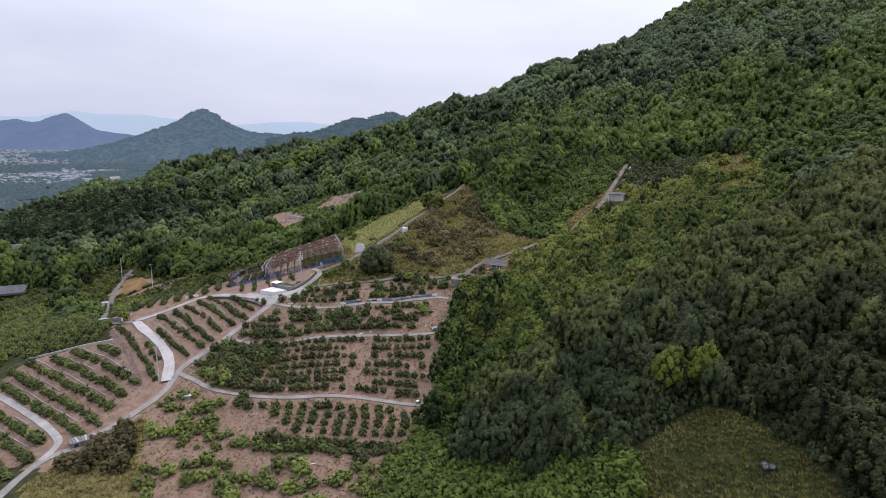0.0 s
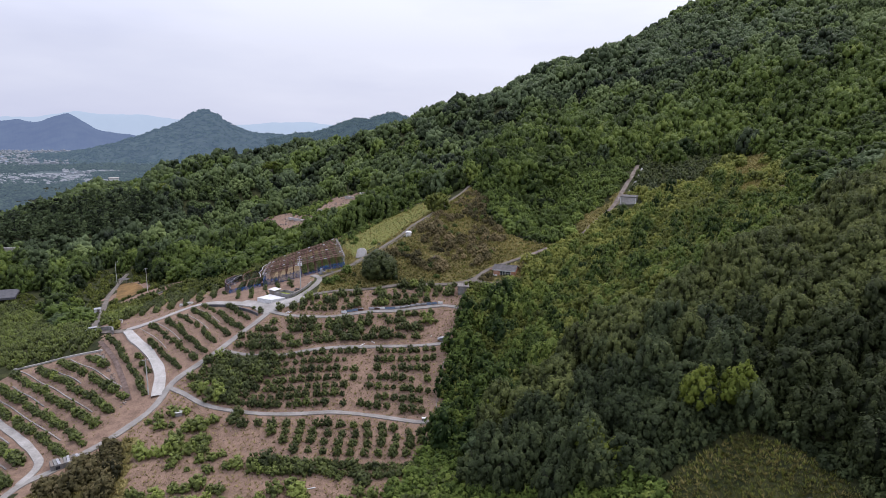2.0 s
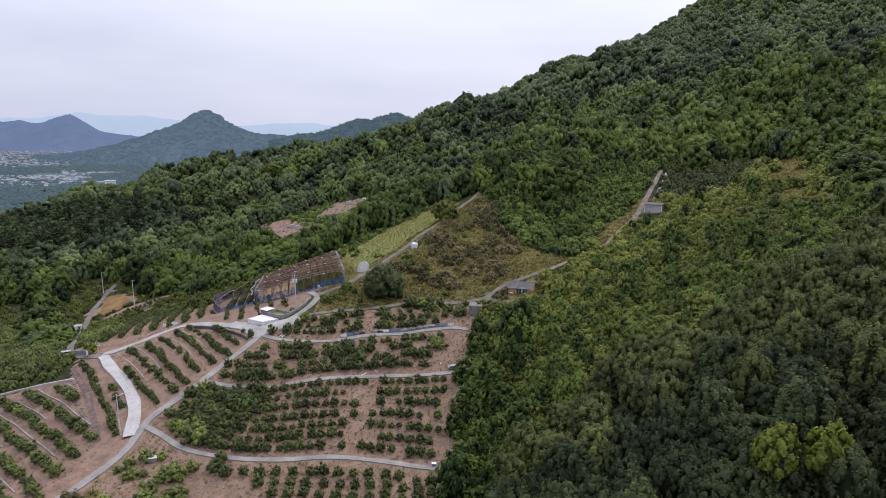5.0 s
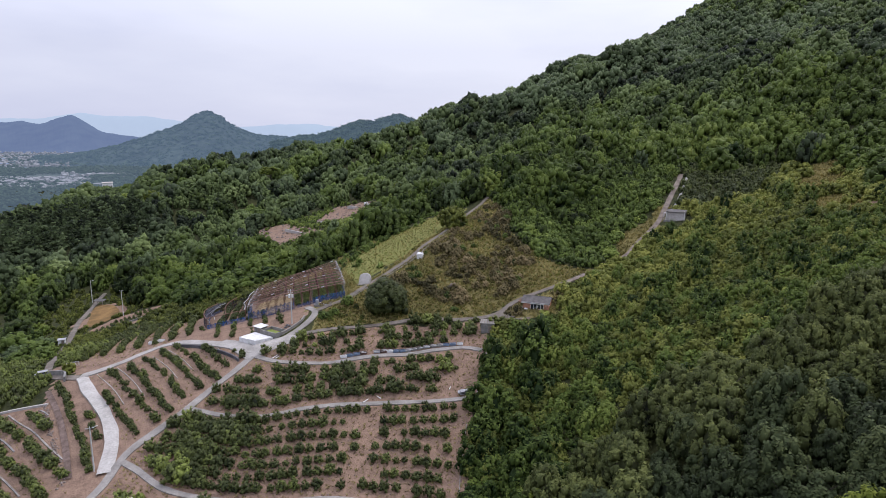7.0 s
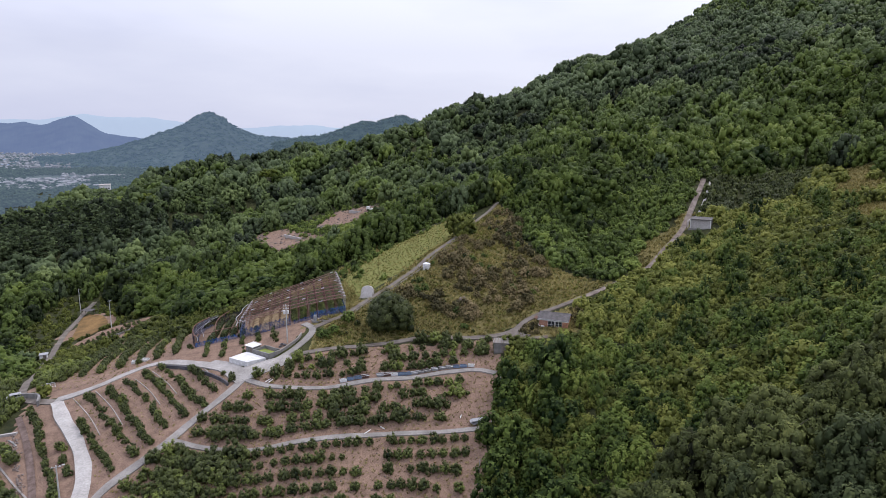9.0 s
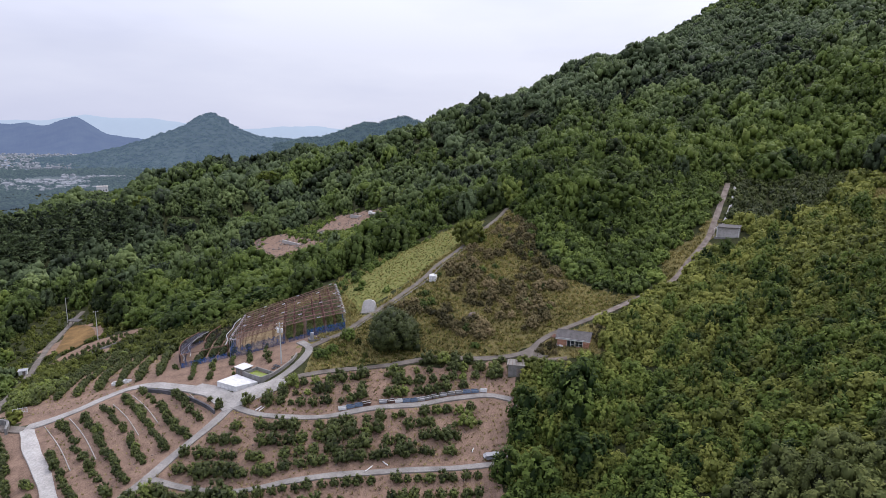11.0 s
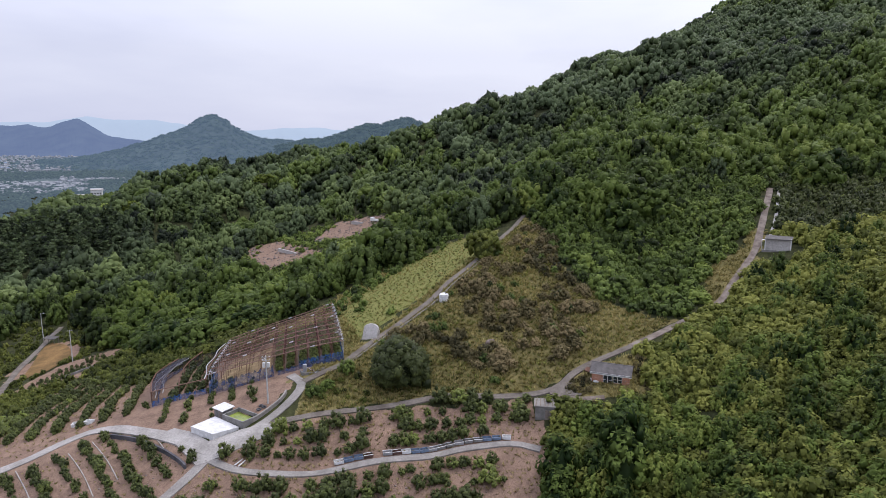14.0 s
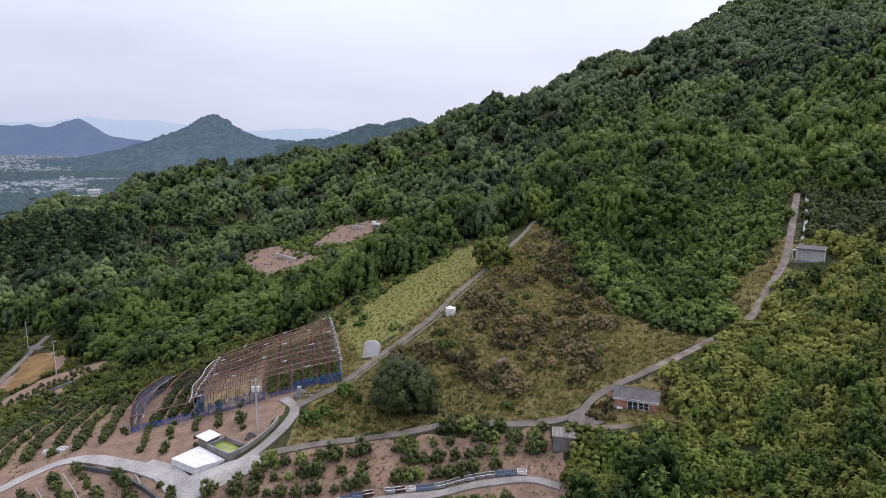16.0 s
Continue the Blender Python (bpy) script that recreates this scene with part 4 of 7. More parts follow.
ok = (inside([(-84, 233), (-97, 241), (-116, 259), (-112, 272), (-60, 262), (-41, 244), (-64, 235), (-72, 242), (-80, 242)], x, y) | inside([(-121, 218), (-110, 202), (-101, 197), (-113, 207), (-117, 257), (-132, 252)], x, y)) & off_roads(x, y, 1.2)
x, y = x[ok], y[ok]
w = g.uniform(0.6, 1.5, len(x))
scatter("hedge_scrub", BUSH, np.column_stack([x, y, ground(x, y) - 0.1, w, w, patchy(x, y, 9) * 0.15 + g.normal(size=len(x)) * 0.12]), LEAF_SCRUB, "mixed green scrub between plots and wood", "scrub", 78)
x, y = jitter_grid(-2, 118, 120, 288, 5.2, 79)
ok = (inside(SCRUB, x, y) & ~inside(DARKPLOT, x, y)) & ~inside(STOREYARD, x, y) & ~in_any(DRY + SOIL, x, y) & off_roads(x, y, 2.8) & ~inside([(6, 198), (28, 198), (28, 220), (10, 214)], x, y) & ~inside([(0, 192), (10, 190), (10, 208), (0, 208)], x, y) & (g.uniform(size=len(x)) < np.where(y < 192, 0.95, 0.5))
x, y = x[ok], y[ok]
w = g.uniform(1.2, 2.3, len(x)) + (x < 16) * g.uniform(0.2, 1.3, len(x))
scatter("tall_shrubs", TALLSHRUB, np.column_stack([x, y, ground(x, y) - 0.1, w, w * g.uniform(0.9, 1.3, len(x)), g.normal(size=len(x)) * 0.15 - np.where(x < 16, 0.14, 0.0)]), LEAF_VINE, "taller green shrubs standing in the scrub", "shrubs", 82)
x, y = jitter_grid(-128, -12, 300, 404, 3.0, 83)
ok = inside(CLEARED, x, y) & (~in_any([QUARRY, QUARRY2], x, y) | (patchy(x, y, 6, 3.0) > 0.12) & (g.uniform(size=len(x)) < 0.6))
x, y = x[ok], y[ok]
w = np.where(in_any([QUARRY, QUARRY2], x, y), g.uniform(0.35, 0.9, len(x)), g.uniform(0.6, 1.15, len(x)))
scatter("cutting_scrub", BUSH, np.column_stack([x, y, ground(x, y) - 0.1, w, w, g.normal(size=len(x)) * 0.15]), LEAF_MID, "green scrub round the earth cutting", "scrub", 84)
x, y = jitter_grid(8, 26, 200, 216, 1.3, 85)
ok = inside(HUTYARD, x, y) & off_roads(x, y, 0.6) & ((x < 14.0) | (x > 22.8))
x, y = x[ok], y[ok]
w = g.uniform(0.3, 0.6, len(x))
scatter("hut_weeds", SHRUB, np.column_stack([x, y, ground(x, y) - 0.1, w, w, g.normal(size=len(x)) * 0.15]), LEAF_BROWN, "dry weeds round the hut", "weeds", 86)
# green thicket on the slope between the two upper paths
g = np.random.default_rng(140)
x, y = jitter_grid(10, 92, 224, 296, 2.6, 141)
ok = inside(SLOPE, x, y) & ~inside(DRY[6], x, y) & off_roads(x, y, 0.8) & (patchy(x, y, 11, 0.5) > -0.96)
x, y = x[ok], y[ok]
w = g.uniform(0.8, 1.7, len(x)) + 0.5 * (g.uniform(size=len(x)) < 0.15)
scatter("slope_thicket", BUSH, np.column_stack([x, y, ground(x, y) - 0.1, w, w * g.uniform(0.75, 1.15, len(x)), patchy(x, y, 8) * 0.12 + 0.16 + g.normal(size=len(x)) * 0.15]), LEAF_MID, "fresh green thicket on the slope above the hut", "shrubs", 142)
x, y = jitter_grid(-8, 96, 258, 310, 3.0, 153)
ok = inside([(-6, 286), (12, 296), (14, 264), (40, 260), (62, 278), (92, 288), (94, 306), (-6, 308)], x, y) & off_roads(x, y, 0.9) & ~in_any(DRY + LAWN, x, y)
x, y = x[ok], y[ok]
w = g.uniform(0.9, 1.9, len(x))
scatter("wood_edge_shrubs", BUSH, np.column_stack([x, y, ground(x, y) - 0.1, w, w * g.uniform(0.9, 1.4, len(x)), g.normal(size=len(x)) * 0.14]), LEAF_MID, "green shrubs along the lower edge of the wood", "shrubs", 154)
x, y = jitter_grid(70, 116, 246, 298, 2.3, 143)
ok = inside(DARKPLOT, x, y) & off_roads(x, y, 1.0) & (g.uniform(size=len(x)) < 0.86)
x, y = x[ok], y[ok]
w = g.uniform(0.7, 1.2, len(x))
scatter("old_citrus_plot", BUSH, np.column_stack([x, y, ground(x, y) - 0.1, w, w * 1.1, g.normal(size=len(x)) * 0.1 - 0.13]), LEAF_CITRUS, "dark overgrown citrus bushes beside the steep path", "shrubs", 144)
x, y = jitter_grid(-230, -95, 216, 330, 2.6, 145)
ok = (inside(ROADSIDE, x, y) | inside(SLABSIDE, x, y)) & ~in_any(SOIL + [DENSE], x, y) & off_roads(x, y, 0.9) & (g.uniform(size=len(x)) < 0.8)
x, y = x[ok], y[ok]
w = g.uniform(0.4, 1.0, len(x))
scatter("roadside_scrub", BUSH, np.column_stack([x, y, ground(x, y) - 0.1, w, w, g.normal(size=len(x)) * 0.14]), LEAF_SCRUB, "low green scrub beside the farm road", "scrub", 146)
x, y = jitter_grid(-46, -4, 238, 300, 2.4, 147)
ok = (near_line([(-42, 245), (-31, 273), (-13, 292)], x, y) < 4.5) & (g.uniform(size=len(x)) < 0.8) | inside(LAWN[0], x, y) & (patchy(x, y, 5, 1.0) > 0.55) & (g.uniform(size=len(x)) < 0.3)
x, y = x[ok], y[ok]
w = g.uniform(0.4, 1.1, len(x))
scatter("meadow_shrubs", BUSH, np.column_stack([x, y, ground(x, y) - 0.1, w, w, g.normal(size=len(x)) * 0.14]), LEAF_MID, "small green shrubs along the meadow edge", "shrubs", 148)
x, y = jitter_grid(-42, 12, 200, 226, 1.9, 149)
ok = inside([(-40, 203), (-33, 213), (-20, 209), (4, 212), (12, 216), (30, 224), (20, 219), (-4, 209.5), (-20, 206.5)], x, y) & off_roads(x, y, 0.8) & (g.uniform(size=len(x)) < 0.4)
x, y = x[ok], y[ok]
w = g.uniform(0.3, 0.8, len(x))
scatter("verge_shrubs", SHRUB, np.column_stack([x, y, ground(x, y) - 0.1, w, w * 0.9, g.normal(size=len(x)) * 0.16]), LEAF_SCRUB, "mixed green weeds on the road bank", "shrubs", 150)
# shaded undergrowth along the rim of the near wood
x, y = jitter_grid(-4, 66, 60, 150, 1.9, 151)
ring = FIELD[-1:] + FIELD[:-1]
ok = ~inside(FIELD, x, y) & ~inside(KUDZU, x, y) & inside(NEARWOOD, x, y) & ((near_line(ring, x, y) < 4.5) | (near_line([(32, 104), (18, 112), (3, 128), (8, 140), (22, 150), (46, 152)], x, y) < 3.5))
x, y = x[ok], y[ok]
w = g.uniform(0.8, 1.6, len(x))
scatter("undergrowth", SHRUB, np.column_stack([x, y, ground(x, y) - 0.1, w, w * g.uniform(0.8, 1.4, len(x)), g.normal(size=len(x)) * 0.12]), LEAF_NEAR, "dark green undergrowth at the rim of the wood", "shrubs", 152)


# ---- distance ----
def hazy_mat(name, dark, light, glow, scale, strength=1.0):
    """Far backdrop: dim forest tones, with haze put in as a bluish emission."""
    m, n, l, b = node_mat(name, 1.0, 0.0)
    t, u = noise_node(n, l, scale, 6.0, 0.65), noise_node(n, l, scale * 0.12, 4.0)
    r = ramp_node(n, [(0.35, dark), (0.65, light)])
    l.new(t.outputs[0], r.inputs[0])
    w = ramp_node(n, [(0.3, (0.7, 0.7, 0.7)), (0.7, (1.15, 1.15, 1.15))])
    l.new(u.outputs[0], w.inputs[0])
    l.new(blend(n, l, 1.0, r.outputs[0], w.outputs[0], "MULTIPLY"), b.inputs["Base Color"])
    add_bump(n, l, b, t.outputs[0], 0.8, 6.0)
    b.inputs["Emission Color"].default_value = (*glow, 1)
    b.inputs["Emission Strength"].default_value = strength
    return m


def ridge_hill(name, dist, crest, deep, mat, label, rough=4.0, seed=0):
    """A hill with its crest line at one distance, falling to the plain in front and behind."""
    g = np.random.default_rng(seed)
    c = np.array(crest, float)
    xs = np.linspace(c[0, 0], c[-1, 0], 160)
    top = np.interp(xs, c[:, 0], c[:, 1])
    top = np.convolve(np.pad(top, 2, mode="edge"), np.array([0.1, 0.2, 0.4, 0.2, 0.1]), "valid")
    top = top + rough * 0.35 * np.sin(xs / 23.0 + 2 * np.sin(xs / 61.0))
    v, f = [], []
    rows = np.concatenate([np.linspace(-1, 0, 14), np.linspace(0.15, 1, 5)])
    for q in rows:
        fall = np.cos(np.clip(abs(q), 0, 1) * np.pi / 2) ** (1.4 if q < 0 else 1.0)
        spur = 1 + 0.16 * np.sin(xs / 95.0 + q * 3.0 + 1.2 * np.sin(xs / 210.0)) * (1 - fall) * 2
        z = PLAIN - 4 + (top - PLAIN + 4) * np.clip(fall * spur, 0, 1)
        z = z + g.normal(size=len(xs)) * rough * 0.25 * (1 if q else 0.5)
        v += np.column_stack([xs * (1 + q * deep / dist), np.full(len(xs), dist + q * deep), z]).tolist()
    n = len(xs)
    for j in range(len(rows) - 1):
        f += [(j * n + i, j * n + i + 1, (j + 1) * n + i + 1, (j + 1) * n + i) for i in range(n - 1)]
    return tagged(mesh_ob(name, v, f, mat, smooth=True), label, "backdrop", kind="structure")


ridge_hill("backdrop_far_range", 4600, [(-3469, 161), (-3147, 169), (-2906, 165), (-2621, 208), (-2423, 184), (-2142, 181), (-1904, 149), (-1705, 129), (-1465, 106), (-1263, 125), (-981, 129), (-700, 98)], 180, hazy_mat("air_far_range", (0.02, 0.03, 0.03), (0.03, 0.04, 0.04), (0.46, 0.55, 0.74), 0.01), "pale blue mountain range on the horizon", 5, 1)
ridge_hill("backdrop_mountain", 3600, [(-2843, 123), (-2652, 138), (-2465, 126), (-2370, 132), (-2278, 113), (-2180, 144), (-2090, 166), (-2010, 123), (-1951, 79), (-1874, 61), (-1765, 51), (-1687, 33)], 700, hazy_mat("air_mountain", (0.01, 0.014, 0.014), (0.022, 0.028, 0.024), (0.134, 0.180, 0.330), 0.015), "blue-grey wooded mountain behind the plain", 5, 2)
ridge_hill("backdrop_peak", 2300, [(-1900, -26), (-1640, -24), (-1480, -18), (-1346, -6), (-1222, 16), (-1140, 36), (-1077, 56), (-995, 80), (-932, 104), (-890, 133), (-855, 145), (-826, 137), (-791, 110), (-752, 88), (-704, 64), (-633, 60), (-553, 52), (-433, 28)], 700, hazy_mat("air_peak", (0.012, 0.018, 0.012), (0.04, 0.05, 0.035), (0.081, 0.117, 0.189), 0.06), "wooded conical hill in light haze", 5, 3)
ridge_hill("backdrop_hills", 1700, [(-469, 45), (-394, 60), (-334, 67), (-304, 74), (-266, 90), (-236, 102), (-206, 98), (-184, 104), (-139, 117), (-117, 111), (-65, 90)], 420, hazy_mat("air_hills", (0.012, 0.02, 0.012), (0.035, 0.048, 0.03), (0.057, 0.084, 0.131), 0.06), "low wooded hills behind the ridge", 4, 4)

# trees and houses of the plain, their haze put in as emission
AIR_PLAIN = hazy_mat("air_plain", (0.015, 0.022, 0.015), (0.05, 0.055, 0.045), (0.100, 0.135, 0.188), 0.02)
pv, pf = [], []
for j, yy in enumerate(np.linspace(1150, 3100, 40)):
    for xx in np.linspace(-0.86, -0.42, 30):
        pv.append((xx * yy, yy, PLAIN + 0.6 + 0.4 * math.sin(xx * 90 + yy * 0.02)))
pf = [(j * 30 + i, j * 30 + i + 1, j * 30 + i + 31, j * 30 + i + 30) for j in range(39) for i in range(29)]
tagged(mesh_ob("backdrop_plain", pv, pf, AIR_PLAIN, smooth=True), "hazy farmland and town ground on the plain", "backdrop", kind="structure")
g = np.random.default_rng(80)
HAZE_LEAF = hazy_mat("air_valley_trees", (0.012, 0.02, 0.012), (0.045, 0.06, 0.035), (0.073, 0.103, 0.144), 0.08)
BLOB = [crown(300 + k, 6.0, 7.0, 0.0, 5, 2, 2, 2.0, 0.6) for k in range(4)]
dd, uu = g.uniform(640, 2500, 4600), g.uniform(-0.82, -0.36, 4600)
x, y = uu * dd, dd
ok = (patchy(x, y, 130) > -0.75) & ~((dd > 1650) & (uu < -0.60) & (g.uniform(size=len(x)) < 0.85)) & ~((dd > 1120) & (dd < 1330) & (uu > -0.70) & (uu < -0.53) & (g.uniform(size=len(x)) < 0.45)) & (ground(x, y) < -12)
x, y = x[ok], y[ok]
w = g.uniform(0.7, 1.6, len(x))
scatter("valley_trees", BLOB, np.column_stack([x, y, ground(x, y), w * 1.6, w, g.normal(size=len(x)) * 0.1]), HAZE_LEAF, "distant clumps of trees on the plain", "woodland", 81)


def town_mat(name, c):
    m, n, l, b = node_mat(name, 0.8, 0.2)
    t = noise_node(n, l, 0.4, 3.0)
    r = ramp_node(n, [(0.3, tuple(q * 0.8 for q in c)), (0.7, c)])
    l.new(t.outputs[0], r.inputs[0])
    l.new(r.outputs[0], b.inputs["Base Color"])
    # bluish emission on walls and roofs stands for haze; the houses have no lamps
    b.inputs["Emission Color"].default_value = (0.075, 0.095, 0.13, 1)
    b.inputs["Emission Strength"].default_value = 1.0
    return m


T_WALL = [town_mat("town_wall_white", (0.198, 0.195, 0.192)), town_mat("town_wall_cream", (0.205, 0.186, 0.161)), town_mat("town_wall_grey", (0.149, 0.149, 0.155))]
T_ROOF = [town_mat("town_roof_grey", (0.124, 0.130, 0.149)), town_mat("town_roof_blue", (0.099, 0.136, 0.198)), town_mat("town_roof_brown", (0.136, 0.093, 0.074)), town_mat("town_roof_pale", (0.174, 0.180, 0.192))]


def far_house(wmat, rmat, w, d, h, pitch):
    house = new("far_house")
    mesh_ob("wall", [(-w, -d, 0), (w, -d, 0), (w, d, 0), (-w, d, 0), (-w, -d, h), (w, -d, h), (w, d, h), (-w, d, h), (-w, 0, h + pitch), (w, 0, h + pitch)],
            [(0, 1, 5, 4), (1, 2, 6, 9, 5), (2, 3, 7, 6), (3, 0, 4, 8, 7), (0, 3, 2, 1)], wmat, house)
    o = 0.5
    mesh_ob("roof", [(-w - o, -d - o, h - 0.2), (w + o, -d - o, h - 0.2), (w + o, 0, h + pitch + 0.1), (-w - o, 0, h + pitch + 0.1), (w + o, d + o, h - 0.2), (-w - o, d + o, h - 0.2),
                     (-w - o, -d - o, h - 0.5), (w + o, -d - o, h - 0.5), (w + o, d + o, h - 0.5), (-w - o, d + o, h - 0.5)],
            [(0, 1, 2, 3), (3, 2, 4, 5), (6, 7, 1, 0), (8, 9, 5, 4), (6, 9, 8, 7)], rmat, house)
    for k in range(3):
        mesh_ob("window", [(-w * 0.7 + k * w * 0.55, -d - 0.06, h * 0.55), (-w * 0.4 + k * w * 0.55, -d - 0.06, h * 0.55), (-w * 0.4 + k * w * 0.55, -d - 0.06, h * 0.8), (-w * 0.7 + k * w * 0.55, -d - 0.06, h * 0.8)], [(0, 1, 2, 3)], T_ROOF[0], house)
    return tagged(house, "distant low house with a pitched roof on the plain", "house", "houses on the plain")


kinds = [far_house(T_WALL[0], T_ROOF[0], 6, 4.5, 5.5, 2.2), far_house(T_WALL[1], T_ROOF[1], 5, 4, 5.5, 2.0), far_house(T_WALL[2], T_ROOF[2], 7, 5, 3.5, 2.2), far_house(T_WALL[0], T_ROOF[3], 12, 7, 6, 1.0), far_house(T_WALL[2], T_ROOF[0], 5, 4, 6, 2.0)]
made = 0
for k in range(2600):
    d = g.uniform(950, 2700)
    u = g.uniform(-0.83, -0.52)
    x, y = u * d, d
    near_band = 1120 < d < 1330 and -0.70 < u < -0.53
    far_band = 1650 < d < 2700 and u < -0.58
    if not (near_band or far_band) or patchy(np.array([x]), np.array([y]), 90)[0] < -0.35 or gz(x, y) > -15:
        continue
    m = pose(x, y, gz(x, y), 0, 0, g.choice([0, 90, 15, 105])) @ Matrix.Diagonal((*([0.45 + 0.5 * g.uniform() ** 2] * 3), 1))
    t = kinds[made] if made < len(kinds) else copy_thing(kinds[g.integers(0, len(kinds))], Matrix.Identity(4))
    t.matrix_basis = m
    made += 1
    if made >= 300:
        break

# the rest of the town, past counting: the far quarter and the hamlet nearer the wood
def town_mesh(name, spots, grow, material, label):
    VV, FF = [], []
    for x, y in spots:
        w, e, h, a = grow * (2.5 + 6 * g.uniform() ** 2), grow * g.uniform(2.5, 4.5), g.uniform(3, 6.5), g.uniform(0, 3)
        n = len(VV)
        for dz in (PLAIN, PLAIN + h):
            VV += [(x + math.cos(a) * sx * w - math.sin(a) * sy * e, y + math.sin(a) * sx * w + math.cos(a) * sy * e, dz) for sx, sy in ((-1, -1), (1, -1), (1, 1), (-1, 1))]
        VV += [(x - math.cos(a) * w, y - math.sin(a) * w, PLAIN + h + 2), (x + math.cos(a) * w, y + math.sin(a) * w, PLAIN + h + 2)]
        FF += [(n, n + 1, n + 5, n + 4), (n + 1, n + 2, n + 6, n + 9, n + 5), (n + 2, n + 3, n + 7, n + 6), (n + 3, n, n + 4, n + 8, n + 7), (n + 4, n + 5, n + 9, n + 8), (n + 6, n + 7, n + 8, n + 9)]
    tagged(mesh_ob(name, VV, FF, material), label, "town", kind="stuff")


dd = g.uniform(1700, 3000, 650)
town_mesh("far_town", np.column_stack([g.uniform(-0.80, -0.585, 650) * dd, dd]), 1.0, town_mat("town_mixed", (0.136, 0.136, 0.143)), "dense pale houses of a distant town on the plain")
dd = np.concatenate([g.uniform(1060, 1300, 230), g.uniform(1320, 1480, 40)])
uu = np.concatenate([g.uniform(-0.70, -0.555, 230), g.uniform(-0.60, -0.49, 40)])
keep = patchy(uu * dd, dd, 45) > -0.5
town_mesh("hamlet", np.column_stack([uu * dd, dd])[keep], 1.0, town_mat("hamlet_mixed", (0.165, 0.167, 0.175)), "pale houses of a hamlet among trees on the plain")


def hill_canopy(name, ob, step, mat, label, seed):
    """Rounded crowns over the near face of a far hill."""
    q = np.random.default_rng(seed)
    co = np.array([v.co for v in ob.data.vertices]).reshape(-1, 160, 3)[:14]
    n = int(np.ptp(co[..., 0]) * np.ptp(co[..., 1]) / step**2)
    u, w = q.uniform(0, 158.99, n), q.uniform(0, 12.99, n)
    i, j = u.astype(int), w.astype(int)
    fu, fw = (u - i)[:, None], (w - j)[:, None]
    P = (co[j, i] * (1 - fu) + co[j, i + 1] * fu) * (1 - fw) + (co[j + 1, i] * (1 - fu) + co[j + 1, i + 1] * fu) * fw
    P = P[P[:, 2] > PLAIN + 3]
    k = q.uniform(0.8, 1.9, len(P))
    scatter(name, BLOB, np.column_stack([P[:, 0], P[:, 1], P[:, 2] - 3, k, k * 0.8, q.normal(size=len(P)) * 0.1]), mat, label, "woodland", seed)


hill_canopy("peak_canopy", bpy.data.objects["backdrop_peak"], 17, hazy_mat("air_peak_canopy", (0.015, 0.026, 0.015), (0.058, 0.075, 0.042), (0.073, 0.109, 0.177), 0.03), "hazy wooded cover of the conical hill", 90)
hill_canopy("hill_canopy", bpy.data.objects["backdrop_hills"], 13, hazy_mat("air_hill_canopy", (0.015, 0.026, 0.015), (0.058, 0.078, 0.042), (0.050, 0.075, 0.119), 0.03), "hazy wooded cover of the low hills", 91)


# ---- built things ----
def part(name, bm, mat, parent, label=""):
    me = bpy.data.meshes.new(name)
    bmesh.ops.recalc_face_normals(bm, faces=bm.faces)
    bm.to_mesh(me)
    bm.free()
    if mat:
        me.materials.append(mat)
    ob = new(name, me)
    ob.parent = parent
    return tagged(ob, label)


def box(bm, size, at=(0, 0, 0), turn=(0, 0, 0), bevel=0.0):
    """A block of that size, its foot's middle at the place given."""
    made = bmesh.ops.create_cube(bm, size=1.0)["verts"]
    bmesh.ops.transform(bm, verts=made, matrix=pose(*at, *turn) @ Matrix.Translation((0, 0, size[2] / 2)) @ Matrix.Diagonal((*size, 1)))
    if bevel:
        edges = list({e for q in made for e in q.link_edges})
        bmesh.ops.bevel(bm, geom=edges, offset=bevel, segments=1, affect="EDGES", profile=0.5)


def boxes(*specs):
    bm = bmesh.new()
    for spec in specs:
        box(bm, *spec)
    return bm


def tube(bm, p, q, r, r2=None, sides=6):
    p, q = Vector(p), Vector(q)
    d = q - p
    made = bmesh.ops.create_cone(bm, cap_ends=True, segments=sides, radius1=r, radius2=r if r2 is None else r2, depth=d.length)["verts"]
    bmesh.ops.transform(bm, verts=made, matrix=Matrix.Translation((p + q) / 2) @ d.to_track_quat("Z", "Y").to_matrix().to_4x4())


def tubes(*specs):
    bm = bmesh.new()
    for spec in specs:
        tube(bm, *spec)
    return bm


def thing(name, x, y, turn, label, category, group="", z=None):
    ob = new(name)
    ob.matrix_basis = pose(x, y, gz(x, y) if z is None else z, 0, 0, turn)
    return tagged(ob, label, category, group)


